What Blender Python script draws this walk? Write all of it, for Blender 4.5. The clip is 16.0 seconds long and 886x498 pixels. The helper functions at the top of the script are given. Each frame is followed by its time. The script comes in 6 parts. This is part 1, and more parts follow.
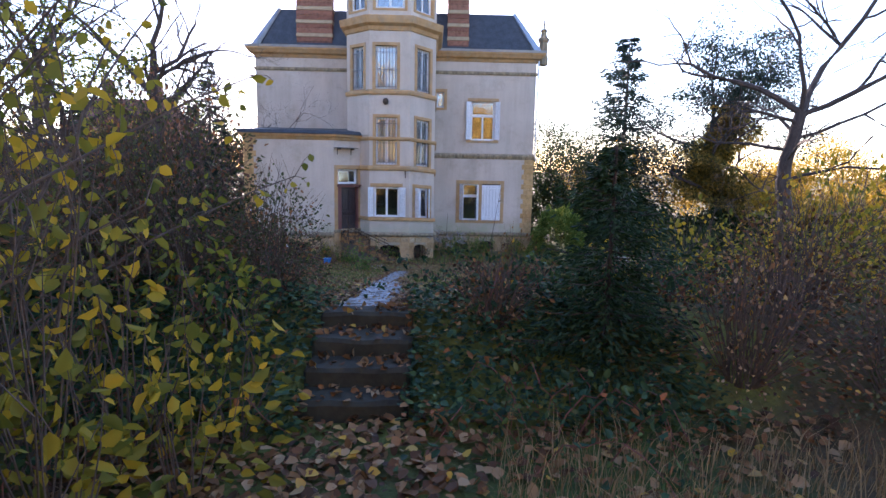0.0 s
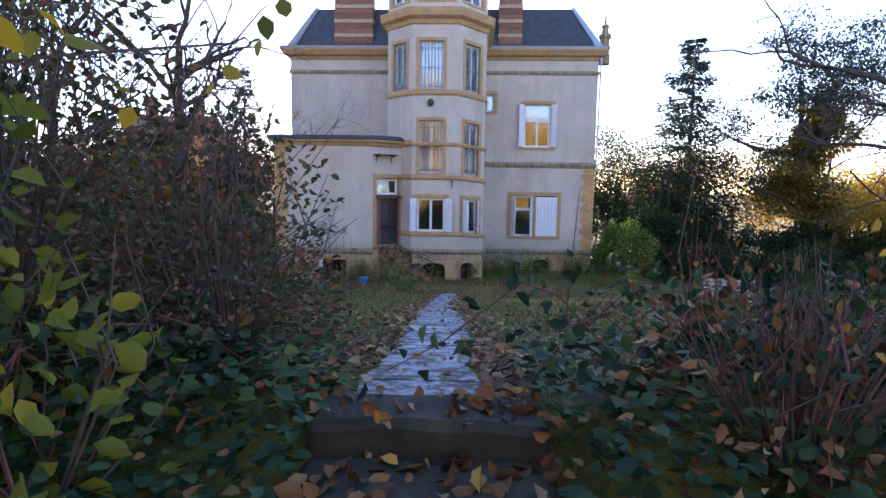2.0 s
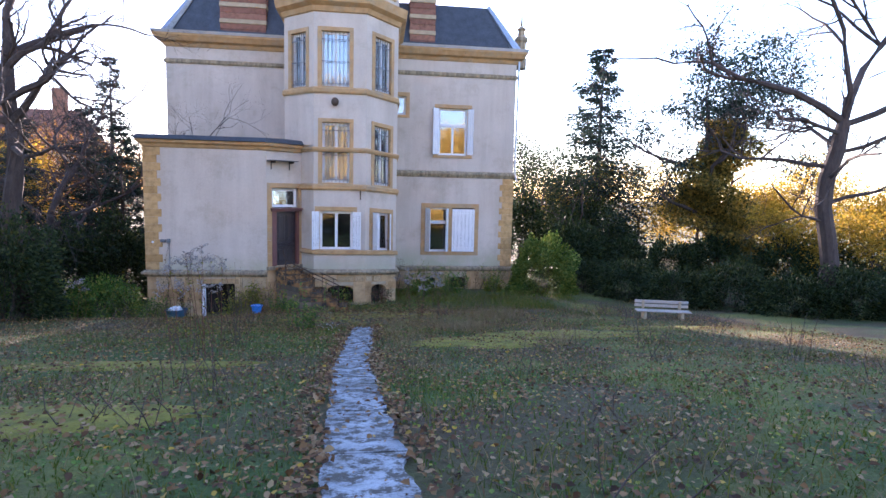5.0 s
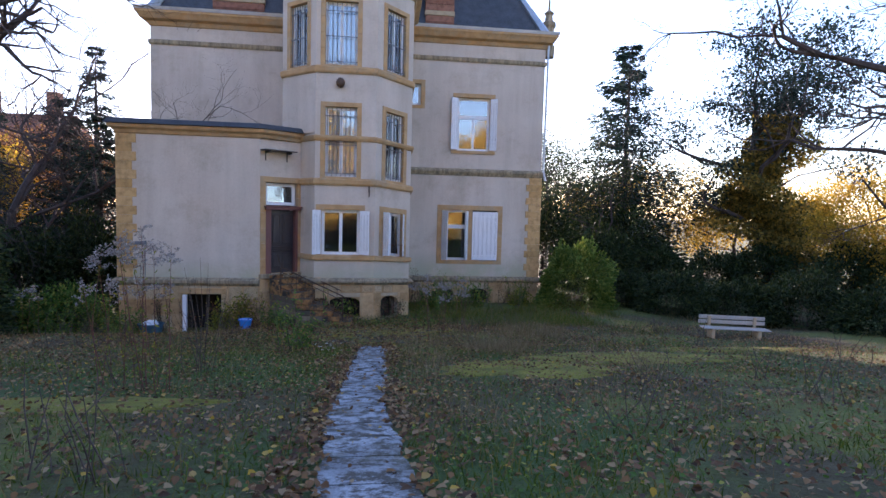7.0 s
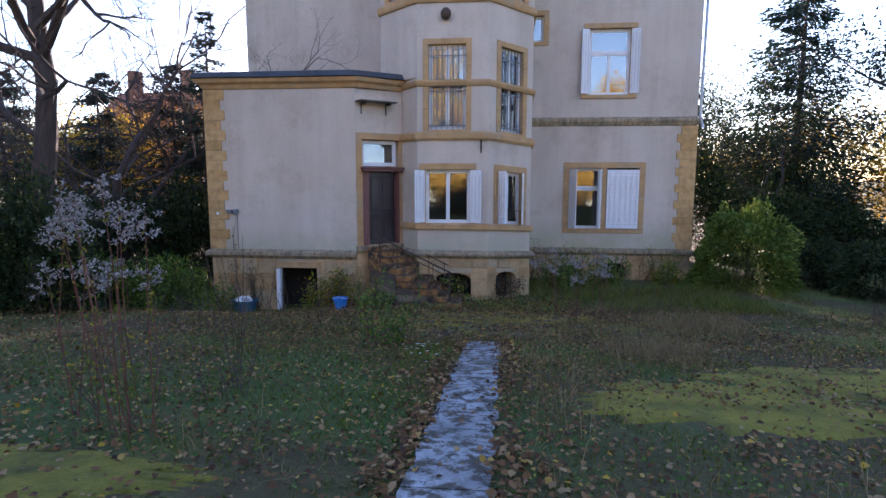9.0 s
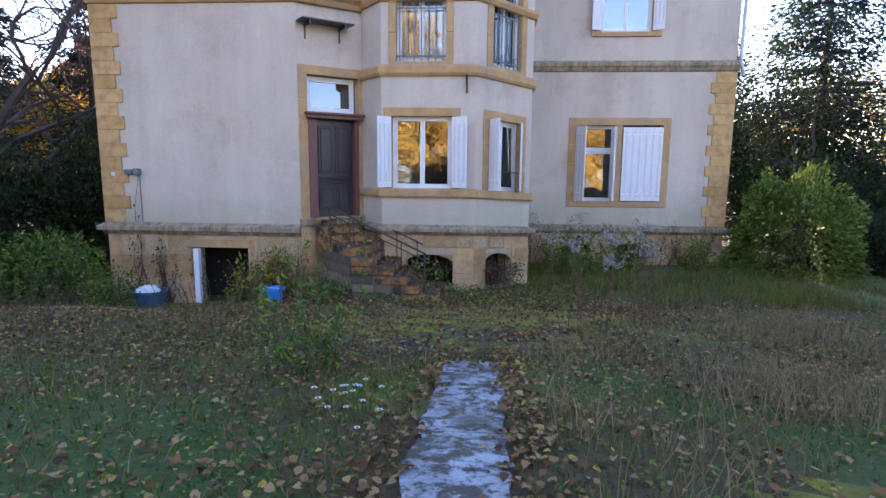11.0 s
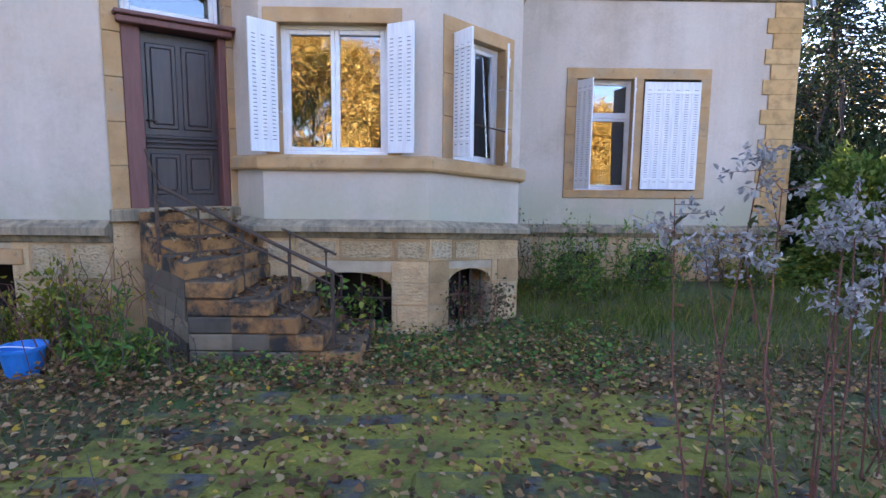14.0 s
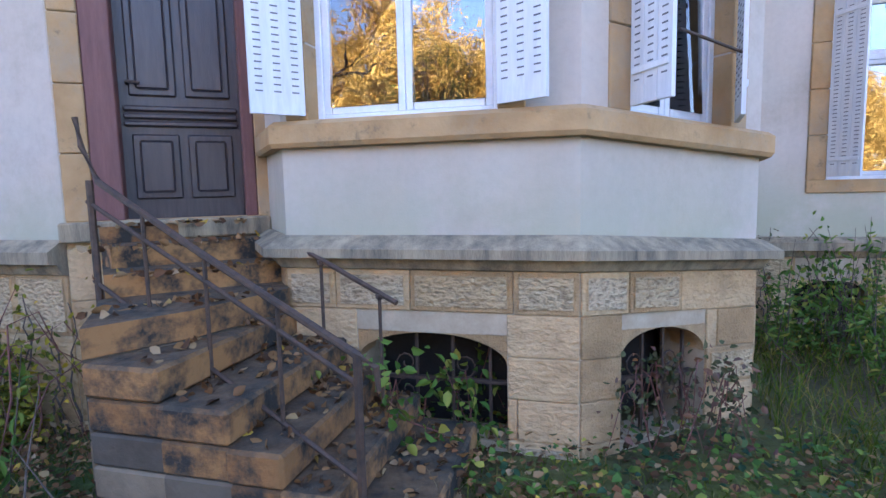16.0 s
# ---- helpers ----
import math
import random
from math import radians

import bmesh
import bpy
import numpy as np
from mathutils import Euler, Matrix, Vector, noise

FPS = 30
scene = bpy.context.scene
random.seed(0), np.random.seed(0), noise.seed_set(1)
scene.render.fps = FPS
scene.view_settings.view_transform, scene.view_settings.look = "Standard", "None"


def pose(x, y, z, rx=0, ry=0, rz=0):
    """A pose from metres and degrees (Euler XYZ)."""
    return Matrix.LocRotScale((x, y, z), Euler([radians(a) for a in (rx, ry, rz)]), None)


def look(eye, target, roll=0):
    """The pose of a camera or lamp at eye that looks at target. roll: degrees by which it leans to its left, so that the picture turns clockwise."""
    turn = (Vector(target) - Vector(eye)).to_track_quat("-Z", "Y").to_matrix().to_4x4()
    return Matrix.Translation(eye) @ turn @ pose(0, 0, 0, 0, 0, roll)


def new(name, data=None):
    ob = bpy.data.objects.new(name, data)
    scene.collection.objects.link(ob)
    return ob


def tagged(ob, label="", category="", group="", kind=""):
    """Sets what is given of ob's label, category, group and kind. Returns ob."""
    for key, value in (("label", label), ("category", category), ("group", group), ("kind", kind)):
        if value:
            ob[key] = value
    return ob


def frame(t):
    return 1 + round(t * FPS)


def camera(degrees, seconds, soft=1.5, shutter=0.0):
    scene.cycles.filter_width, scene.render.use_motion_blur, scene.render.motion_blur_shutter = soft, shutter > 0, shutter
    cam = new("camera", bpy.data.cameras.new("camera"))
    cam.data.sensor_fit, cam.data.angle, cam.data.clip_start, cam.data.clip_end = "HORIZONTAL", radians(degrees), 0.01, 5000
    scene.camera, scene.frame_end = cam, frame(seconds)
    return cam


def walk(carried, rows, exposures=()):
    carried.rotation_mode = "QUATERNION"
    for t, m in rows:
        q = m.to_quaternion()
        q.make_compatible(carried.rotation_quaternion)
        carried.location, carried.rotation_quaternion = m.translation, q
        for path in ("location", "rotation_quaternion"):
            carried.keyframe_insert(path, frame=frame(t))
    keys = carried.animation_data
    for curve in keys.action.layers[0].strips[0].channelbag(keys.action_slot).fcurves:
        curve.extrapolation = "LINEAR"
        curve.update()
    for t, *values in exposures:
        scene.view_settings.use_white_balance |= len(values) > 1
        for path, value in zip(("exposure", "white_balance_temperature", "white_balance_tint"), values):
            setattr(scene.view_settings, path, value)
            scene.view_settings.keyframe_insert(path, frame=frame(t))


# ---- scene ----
cam = camera(77.7, 16.0)
PATH = [
    (0, (0.902, 0.736, 4.719), (0.952, 2.714, 4.429), 1.1),
    (0.5, (0.847, 1.52, 4.606), (0.798, 3.503, 4.35), 1.0),
    (1, (0.721, 2.363, 4.471), (0.591, 4.342, 4.217), 0.6),
    (1.5, (0.636, 3.166, 4.317), (0.483, 5.143, 4.057), 0.5),
    (1.9, (0.488, 3.77, 4.207), (0.39, 5.753, 3.965), -0.1),
    (2, (0.463, 3.906, 4.185), (0.369, 5.892, 3.965), 0.9),
    (2.5, (0.375, 4.646, 4.168), (0.3, 6.634, 3.959), 0.9),
    (3, (0.285, 5.223, 4.246), (0.321, 7.209, 4.012), 0.8),
    (3.5, (0.235, 5.573, 4.343), (0.411, 7.548, 4.083), 1.2),
    (4, (0.266, 5.905, 4.453), (0.413, 7.881, 4.18), 0.9),
    (4.5, (0.192, 6.295, 4.495), (0.363, 8.27, 4.227), 1.0),
    (4.7, (0.168, 6.437, 4.537), (0.396, 8.409, 4.295), 1.2),
    (6.8, (0.027, 9.533, 3.762), (0.322, 11.507, 3.647), 1.5),
    (7, (0.007, 9.874, 3.764), (0.238, 11.856, 3.629), 1.5),
    (7.5, (0.044, 10.713, 3.668), (0.152, 12.7, 3.47), 1.0),
    (8, (-0.073, 11.62, 3.536), (0.051, 13.602, 3.294), 1.1),
    (8.5, (0.062, 12.345, 3.568), (0.037, 14.328, 3.308), 0.8),
    (8.7, (0.127, 12.615, 3.551), (-0.038, 14.592, 3.299), 0.2),
    (10.8, (0.061, 16.614, 2.742), (-0.187, 18.577, 2.446), -0.1),
    (11, (-0.025, 16.932, 2.707), (-0.159, 18.904, 2.406), 0.5),
    (11.5, (-0.036, 17.875, 2.554), (-0.034, 19.853, 2.256), 1.0),
    (12, (-0.111, 18.725, 2.421), (0.004, 20.701, 2.136), 1.2),
    (12.5, (-0.091, 19.576, 2.301), (0.111, 21.548, 2.031), 1.4),
    (13, (-0.124, 20.405, 2.155), (0.165, 22.368, 1.902), 1.6),
    (13.5, (-0.082, 21.259, 2.026), (0.096, 23.235, 1.773), 1.2),
    (14, (-0.052, 22.072, 1.955), (-0.031, 24.055, 1.694), 0.6),
    (14.5, (-0.039, 22.904, 1.943), (-0.169, 24.887, 1.718), 0.2),
    (15, (-0.028, 23.707, 1.863), (-0.27, 25.682, 1.666), -0.5),
    (15.5, (-0.079, 24.566, 1.768), (-0.444, 26.522, 1.566), -1.0),
    (16, (-0.107, 25.382, 1.719), (-0.621, 27.302, 1.502), -1.3),
]
walk(cam, [(t, look(eye, target, roll)) for t, eye, target, roll in PATH], [(0, 2.45, 5850, 33), (2.5, 2.55, 5800, 33), (3.5, 2.9, 5850, 33), (4.5, 2.9, 5850, 33), (7, 2.25, 6000, 33), (8.5, 2.25, 6000, 33), (12.5, 3.25, 6100, 32), (14, 3.2, 6000, 32), (16, 3.45, 5800, 32)])
# ---- BODY ----

# ---------------------------------------------------------------- light
world = bpy.data.worlds.new("sky")
scene.world = world
world.use_nodes = True
wn = world.node_tree
for n in list(wn.nodes):
    wn.nodes.remove(n)
sky = wn.nodes.new("ShaderNodeTexSky")
sky.sky_type = "NISHITA"
sky.sun_disc = False
SUN_ELEV, SUN_AZ = 12.5, -6.0        # degrees; azimuth from +y towards +x
sky.sun_elevation = radians(SUN_ELEV)
sky.sun_rotation = radians(SUN_AZ)
sky.air_density, sky.dust_density, sky.ozone_density = 1.0, 0.2, 1.7
bgn = wn.nodes.new("ShaderNodeBackground")
bgn.inputs["Strength"].default_value = 0.115
won = wn.nodes.new("ShaderNodeOutputWorld")
wn.links.new(sky.outputs[0], bgn.inputs["Color"])
wn.links.new(bgn.outputs[0], won.inputs["Surface"])

sun = new("sun", bpy.data.lights.new("sun", "SUN"))
sun.data.energy = 4.2
sun.data.angle = radians(0.6)
sun.data.color = (1.0, 0.82, 0.6)
_az, _el = radians(SUN_AZ), radians(SUN_ELEV)
_dir = Vector((math.sin(_az) * math.cos(_el), math.cos(_az) * math.cos(_el), math.sin(_el)))
sun.matrix_world = look(_dir * 60, (0, 0, 0))

# ---------------------------------------------------------------- materials


class Nodes:
    """A small builder of node materials."""

    def __init__(self, name):
        self.mat = bpy.data.materials.new(name)
        self.mat.use_nodes = True
        self.t = self.mat.node_tree
        self.bsdf = self.t.nodes["Principled BSDF"]
        self.out = self.t.nodes["Material Output"]

    def add(self, kind, **values):
        n = self.t.nodes.new(kind)
        for k, v in values.items():
            n.inputs[k.replace("_", " ")].default_value = v
        return n

    def link(self, a, b):
        self.t.links.new(a, b)

    def coords(self, scale=(1, 1, 1)):
        g = self.add("ShaderNodeNewGeometry")
        m = self.add("ShaderNodeMapping")
        m.inputs["Scale"].default_value = scale
        self.link(g.outputs["Position"], m.inputs["Vector"])
        return m.outputs[0]

    def noise(self, scale, detail=5, vec=None, rough=0.6):
        n = self.add("ShaderNodeTexNoise", Scale=scale, Detail=detail, Roughness=rough)
        self.link(vec if vec else self.coords(), n.inputs["Vector"])
        return n.outputs["Fac"]

    def ramp(self, fac, stops):
        r = self.t.nodes.new("ShaderNodeValToRGB")
        e = r.color_ramp.elements
        while len(e) < len(stops):
            e.new(0.5)
        for el, (p, c) in zip(e, stops):
            el.position = p
            el.color = (*c, 1) if len(c) == 3 else c
        self.link(fac, r.inputs[0])
        return r.outputs[0]

    def mix(self, fac, a, b, mode="MIX"):
        m = self.t.nodes.new("ShaderNodeMix")
        m.data_type, m.blend_type = "RGBA", mode
        for sock, v in ((m.inputs[0], fac), (m.inputs[6], a), (m.inputs[7], b)):
            if isinstance(v, (int, float)):
                sock.default_value = v
            elif isinstance(v, tuple):
                sock.default_value = (*v, 1)
            else:
                self.link(v, sock)
        return m.outputs[2]

    def bump(self, height, strength=0.3, dist=0.02):
        b = self.add("ShaderNodeBump", Strength=strength, Distance=dist)
        self.link(height, b.inputs["Height"])
        self.link(b.outputs[0], self.bsdf.inputs["Normal"])

    def done(self, colour, rough=0.8, metal=0.0):
        if isinstance(colour, tuple):
            self.bsdf.inputs["Base Color"].default_value = (*colour, 1)
        else:
            self.link(colour, self.bsdf.inputs["Base Color"])
        if isinstance(rough, (int, float)):
            self.bsdf.inputs["Roughness"].default_value = rough
        else:
            self.link(rough, self.bsdf.inputs["Roughness"])
        self.bsdf.inputs["Metallic"].default_value = metal
        return self.mat


def plain(name, dark, light, scale=6.0, rough=0.8, bump=0.2, metal=0.0, fine=40.0, stretch=(1, 1, 1)):
    n = Nodes(name)
    v = n.coords(stretch)
    c = n.ramp(n.noise(scale, 6, v), [(0.3, dark), (0.7, light)])
    c = n.mix(0.25, c, n.ramp(n.noise(fine, 3, v), [(0.3, dark), (0.7, light)]))
    n.bump(n.noise(fine, 4, v), bump, 0.01)
    return n.done(c, rough, metal)


def pieces(name, a, b, scale=8.0, rough=0.85, bump=0.4):
    """Stone or tile that differs from piece to piece."""
    n = Nodes(name)
    oi = n.add("ShaderNodeObjectInfo")
    base = n.ramp(oi.outputs["Random"], [(0.0, a), (1.0, b)])
    grime = n.ramp(n.noise(scale, 7), [(0.3, (0.5, 0.47, 0.43)), (0.55, (1.05, 1.05, 1.05))])
    c = n.mix(0.75, base, grime, "MULTIPLY")
    n.bump(n.noise(scale * 5, 5), bump, 0.012)
    return n.done(c, rough)


def leafmat(name, stops, rough=0.55, back=0.35):
    """Leaves: every leaf has its own tone, and light shines through."""
    n = Nodes(name)
    g = n.add("ShaderNodeNewGeometry")
    c = n.ramp(g.outputs["Random Per Island"], stops)
    c = n.mix(0.35, c, n.ramp(n.noise(1.1, 3), [(0.3, (0.45, 0.45, 0.45)), (0.7, (1.1, 1.1, 1.1))]), "MULTIPLY")
    m = n.done(c, max(rough, 0.6))
    n.bsdf.inputs["Specular IOR Level"].default_value = 0.22
    tr = n.add("ShaderNodeBsdfTranslucent")
    n.link(c, tr.inputs["Color"])
    mx = n.add("ShaderNodeMixShader")
    mx.inputs[0].default_value = back
    n.link(n.bsdf.outputs[0], mx.inputs[1])
    n.link(tr.outputs[0], mx.inputs[2])
    n.link(mx.outputs[0], n.out.inputs["Surface"])
    return m


def render_wall():
    n = Nodes("render_cream")
    c = n.ramp(n.noise(0.5, 6), [(0.3, (0.51, 0.435, 0.36)), (0.7, (0.61, 0.535, 0.455))])
    c = n.mix(0.32, c, n.ramp(n.noise(0.9, 8, n.coords((2.2, 2.2, 0.25))), [(0.35, (0.62, 0.61, 0.57)), (0.6, (1, 1, 1))]), "MULTIPLY")
    c = n.mix(0.3, c, n.ramp(n.noise(18, 5), [(0.25, (0.75, 0.74, 0.71)), (0.6, (1, 1, 1))]), "MULTIPLY")
    c = n.mix(0.45, c, n.ramp(n.noise(0.75, 9, rough=0.72), [(0.33, (0.62, 0.58, 0.5)), (0.5, (1, 1, 1))]), "MULTIPLY")
    # green algae with ragged patches low on the render
    sp = n.add("ShaderNodeSeparateXYZ")
    n.link(n.coords(), sp.inputs[0])
    mr = n.add("ShaderNodeMapRange")
    mr.inputs["From Min"].default_value = 1.25
    mr.inputs["From Max"].default_value = 2.1
    mr.inputs["To Min"].default_value = 0.75
    mr.inputs["To Max"].default_value = 0.0
    n.link(sp.outputs["Z"], mr.inputs["Value"])
    mul = n.add("ShaderNodeMath")
    mul.operation = "MULTIPLY"
    n.link(mr.outputs[0], mul.inputs[0])
    n.link(n.ramp(n.noise(1.3, 7), [(0.3, (0, 0, 0)), (0.52, (1, 1, 1))]), mul.inputs[1])
    c = n.mix(mul.outputs[0], c, (0.36, 0.37, 0.24))
    n.bump(n.noise(60, 4), 0.25, 0.006)
    return n.done(c, 0.9)


M_RENDER = render_wall()


def ochre_mat():
    """Ochre sandstone with grey weathering and dark lichen blots."""
    n = Nodes("ochre_stone")
    c = n.ramp(n.noise(3.0, 7), [(0.3, (0.37, 0.215, 0.09)), (0.7, (0.52, 0.335, 0.16))])
    c = n.mix(n.ramp(n.noise(1.6, 8, rough=0.7), [(0.5, (0, 0, 0)), (0.68, (0.65, 0.65, 0.65))]), c, (0.33, 0.28, 0.20))
    c = n.mix(n.ramp(n.noise(7, 8, rough=0.75), [(0.58, (0, 0, 0)), (0.7, (0.7, 0.7, 0.7))]), c, (0.15, 0.115, 0.07))
    n.bump(n.noise(30, 6), 0.45, 0.012)
    return n.done(c, 0.88)


M_OCHRE = ochre_mat()
M_QUOIN = pieces("quoin_stone", (0.44, 0.265, 0.10), (0.55, 0.35, 0.155), 5)


def block_mat():
    """Ashlar: some blocks dressed smooth, some rough-hewn."""
    n = Nodes("plinth_stone")
    oi = n.add("ShaderNodeObjectInfo")
    base = n.ramp(oi.outputs["Random"], [(0.0, (0.47, 0.295, 0.135)), (1.0, (0.61, 0.42, 0.22))])
    c = n.mix(0.6, base, n.ramp(n.noise(2.5, 8, rough=0.7), [(0.3, (0.42, 0.38, 0.32)), (0.58, (1.05, 1.05, 1.05))]), "MULTIPLY")
    hewn = n.ramp(oi.outputs["Random"], [(0.45, (0, 0, 0)), (0.5, (1, 1, 1))])
    h = n.mix(hewn, n.noise(60, 4), n.noise(19, 3, n.coords((1, 1, 1.7))))
    c = n.mix(n.ramp(n.noise(19, 3, n.coords((1, 1, 1.7))), [(0.4, (0.25, 0.25, 0.25)), (0.55, (0, 0, 0))]), c, n.mix(0.5, c, (0.2, 0.15, 0.09)))
    n.bump(h, 0.9, 0.03)
    return n.done(c, 0.92)


M_BLOCK = block_mat()


def hewn_mat():
    """The picked, rough face inside a block's smooth margin."""
    n = Nodes("hewn_stone")
    oi = n.add("ShaderNodeObjectInfo")
    base = n.ramp(oi.outputs["Random"], [(0.0, (0.50, 0.36, 0.19)), (1.0, (0.60, 0.47, 0.30))])
    pick = n.noise(24, 3, n.coords((1, 1, 1.8)), 0.5)
    c = n.mix(n.ramp(pick, [(0.36, (0.65, 0.65, 0.65)), (0.5, (0, 0, 0))]), base, (0.27, 0.19, 0.11))
    c = n.mix(0.5, c, n.ramp(n.noise(3, 7), [(0.3, (0.6, 0.57, 0.5)), (0.6, (1.05, 1.05, 1.05))]), "MULTIPLY")
    n.bump(pick, 1.0, 0.05)
    return n.done(c, 0.95)


M_HEWN = hewn_mat()
M_OLDBLOCK = pieces("old_plinth_stone", (0.06, 0.05, 0.038), (0.25, 0.19, 0.12), 3.5, 0.9, 0.6)
M_JOINT = plain("joint_mortar", (0.36, 0.28, 0.18), (0.50, 0.41, 0.28), 6, 0.95, 0.3)
M_LEDGE = plain("weathered_ledge", (0.075, 0.066, 0.05), (0.46, 0.36, 0.22), 2.0, 0.9, 0.5, stretch=(4, 4, 0.6))
M_WHITE = plain("white_paint", (0.66, 0.68, 0.70), (0.82, 0.83, 0.84), 5, 0.5, 0.15)
M_SHUT = plain("shutter_paint", (0.60, 0.62, 0.65), (0.80, 0.81, 0.82), 9, 0.6, 0.3, stretch=(2, 2, 0.3))
M_DOOR = plain("dark_door_wood", (0.018, 0.015, 0.02), (0.055, 0.042, 0.045), 7, 0.33, 0.3, stretch=(5, 5, 0.5))
M_JAMB = plain("maroon_paint", (0.12, 0.045, 0.04), (0.20, 0.085, 0.07), 6, 0.6, 0.3, stretch=(4, 4, 0.5))
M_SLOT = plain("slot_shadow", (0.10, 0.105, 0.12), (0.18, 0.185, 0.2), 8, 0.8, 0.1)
M_IRON = plain("rusty_iron", (0.05, 0.04, 0.035), (0.14, 0.085, 0.055), 14, 0.7, 0.4, 0.5)
M_BAR = plain("window_bar_paint", (0.10, 0.11, 0.12), (0.22, 0.23, 0.25), 14, 0.55, 0.2, 0.3)
# near-black paint for sheets that stand in for unlit rooms and cellars
M_DARK = plain("painted_interior_dark", (0.012, 0.011, 0.010), (0.035, 0.03, 0.027), 2, 0.9, 0.1)
M_CURTAIN = plain("curtain", (0.62, 0.64, 0.66), (0.78, 0.80, 0.82), 3, 0.9, 0.2, stretch=(8, 8, 0.5))
M_SLATE = plain("slate", (0.022, 0.026, 0.032), (0.06, 0.068, 0.08), 3, 0.5, 0.4, fine=12)
M_ZINC = plain("zinc", (0.26, 0.30, 0.34), (0.42, 0.47, 0.52), 2, 0.42, 0.1, 0.6)
M_BRICK = pieces("chimney_brick", (0.20, 0.085, 0.055), (0.30, 0.14, 0.09), 6)
M_CHSTONE = plain("chimney_stone", (0.34, 0.26, 0.16), (0.48, 0.38, 0.25), 4, 0.9, 0.3)


def step_mat():
    n = Nodes("step_stone")
    oi = n.add("ShaderNodeObjectInfo")
    base = n.ramp(oi.outputs["Random"], [(0.0, (0.24, 0.11, 0.035)), (1.0, (0.42, 0.21, 0.07))])
    c = n.mix(n.ramp(n.noise(3.2, 8, rough=0.7), [(0.43, (0, 0, 0)), (0.58, (1, 1, 1))]), base, (0.03, 0.027, 0.021))
    g = n.add("ShaderNodeNewGeometry")
    sp = n.add("ShaderNodeSeparateXYZ")
    n.link(g.outputs["Normal"], sp.inputs[0])
    c = n.mix(n.ramp(sp.outputs["Z"], [(0.5, (0, 0, 0)), (0.9, (0.8, 0.8, 0.8))]), c, n.ramp(n.noise(9, 6), [(0.35, (0.02, 0.018, 0.013)), (0.65, (0.10, 0.075, 0.045))]))
    n.bump(n.noise(22, 7), 0.8, 0.02)
    return n.done(c, 0.9)


M_STEP = step_mat()
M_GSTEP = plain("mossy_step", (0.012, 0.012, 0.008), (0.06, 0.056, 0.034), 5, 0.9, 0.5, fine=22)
M_BENCH = plain("grey_wood", (0.30, 0.27, 0.23), (0.48, 0.44, 0.38), 8, 0.8, 0.3, stretch=(0.6, 6, 6))
M_BLUE = plain("blue_plastic", (0.02, 0.17, 0.52), (0.03, 0.24, 0.66), 5, 0.4, 0.05)
M_BARK = plain("bark", (0.032, 0.024, 0.022), (0.095, 0.072, 0.062), 6, 0.95, 0.9, fine=25, stretch=(1, 1, 0.3))
M_TWIG = plain("twig", (0.05, 0.036, 0.03), (0.15, 0.11, 0.085), 10, 0.9, 0.3)
M_REDTWIG = plain("bramble_stem", (0.11, 0.035, 0.03), (0.2, 0.08, 0.05), 10, 0.8, 0.3)


def glass_mat():
    n = Nodes("window_glass")
    n.t.nodes.remove(n.bsdf)
    gl = n.add("ShaderNodeBsdfGlossy", Roughness=0.015)
    gl.inputs["Color"].default_value = (0.95, 0.97, 1, 1)
    tr = n.add("ShaderNodeBsdfTransparent")
    tr.inputs["Color"].default_value = (0.75, 0.8, 0.8, 1)
    fr = n.add("ShaderNodeFresnel", IOR=2.15)
    mx = n.add("ShaderNodeMixShader")
    n.link(fr.outputs[0], mx.inputs[0])
    n.link(tr.outputs[0], mx.inputs[1])
    n.link(gl.outputs[0], mx.inputs[2])
    bp = n.add("ShaderNodeBump", Strength=0.12, Distance=0.02)
    n.link(n.noise(2.2, 2), bp.inputs["Height"])
    n.link(bp.outputs[0], gl.inputs["Normal"])
    n.link(mx.outputs[0], n.out.inputs["Surface"])
    return n.mat


M_GLASS = glass_mat()


def soil_mat():
    n = Nodes("lawn_soil")
    c = n.ramp(n.noise(0.35, 7), [(0.34, (0.09, 0.055, 0.027)), (0.48, (0.085, 0.075, 0.025)), (0.6, (0.055, 0.10, 0.016))])
    c = n.mix(0.5, c, n.ramp(n.noise(16, 8, rough=0.75), [(0.35, (0.25, 0.22, 0.2)), (0.65, (1.3, 1.3, 1.25))]), "MULTIPLY")
    moss = n.ramp(n.noise(0.28, 5, n.coords((1, 0.8, 1))), [(0.52, (0, 0, 0)), (0.60, (1, 1, 1))])
    c = n.mix(moss, c, n.ramp(n.noise(14, 5), [(0.3, (0.075, 0.085, 0.015)), (0.7, (0.17, 0.18, 0.03))]))
    n.bump(n.noise(25, 6), 0.8, 0.04)
    return n.done(c, 0.95)


M_SOIL = soil_mat()


def slab_mat():
    """Pale worn concrete: blotches of dirt, lichen and fine cracks."""
    n = Nodes("old_concrete")
    c = n.ramp(n.noise(2.2, 8), [(0.3, (0.20, 0.215, 0.225)), (0.62, (0.42, 0.445, 0.47))])
    c = n.mix(n.ramp(n.noise(6.5, 9, rough=0.75), [(0.46, (0, 0, 0)), (0.55, (0.95, 0.95, 0.95))]), c, (0.065, 0.055, 0.038))
    c = n.mix(n.ramp(n.noise(1.7, 6, rough=0.65), [(0.55, (0, 0, 0)), (0.68, (0.75, 0.75, 0.75))]), c, (0.10, 0.09, 0.05))
    c = n.mix(0.5, c, n.ramp(n.noise(45, 6, rough=0.7), [(0.35, (0.5, 0.5, 0.48)), (0.6, (1.1, 1.1, 1.1))]), "MULTIPLY")
    n.bump(n.noise(14, 8), 0.7, 0.03)
    return n.done(c, 0.8)


M_SLAB = slab_mat()


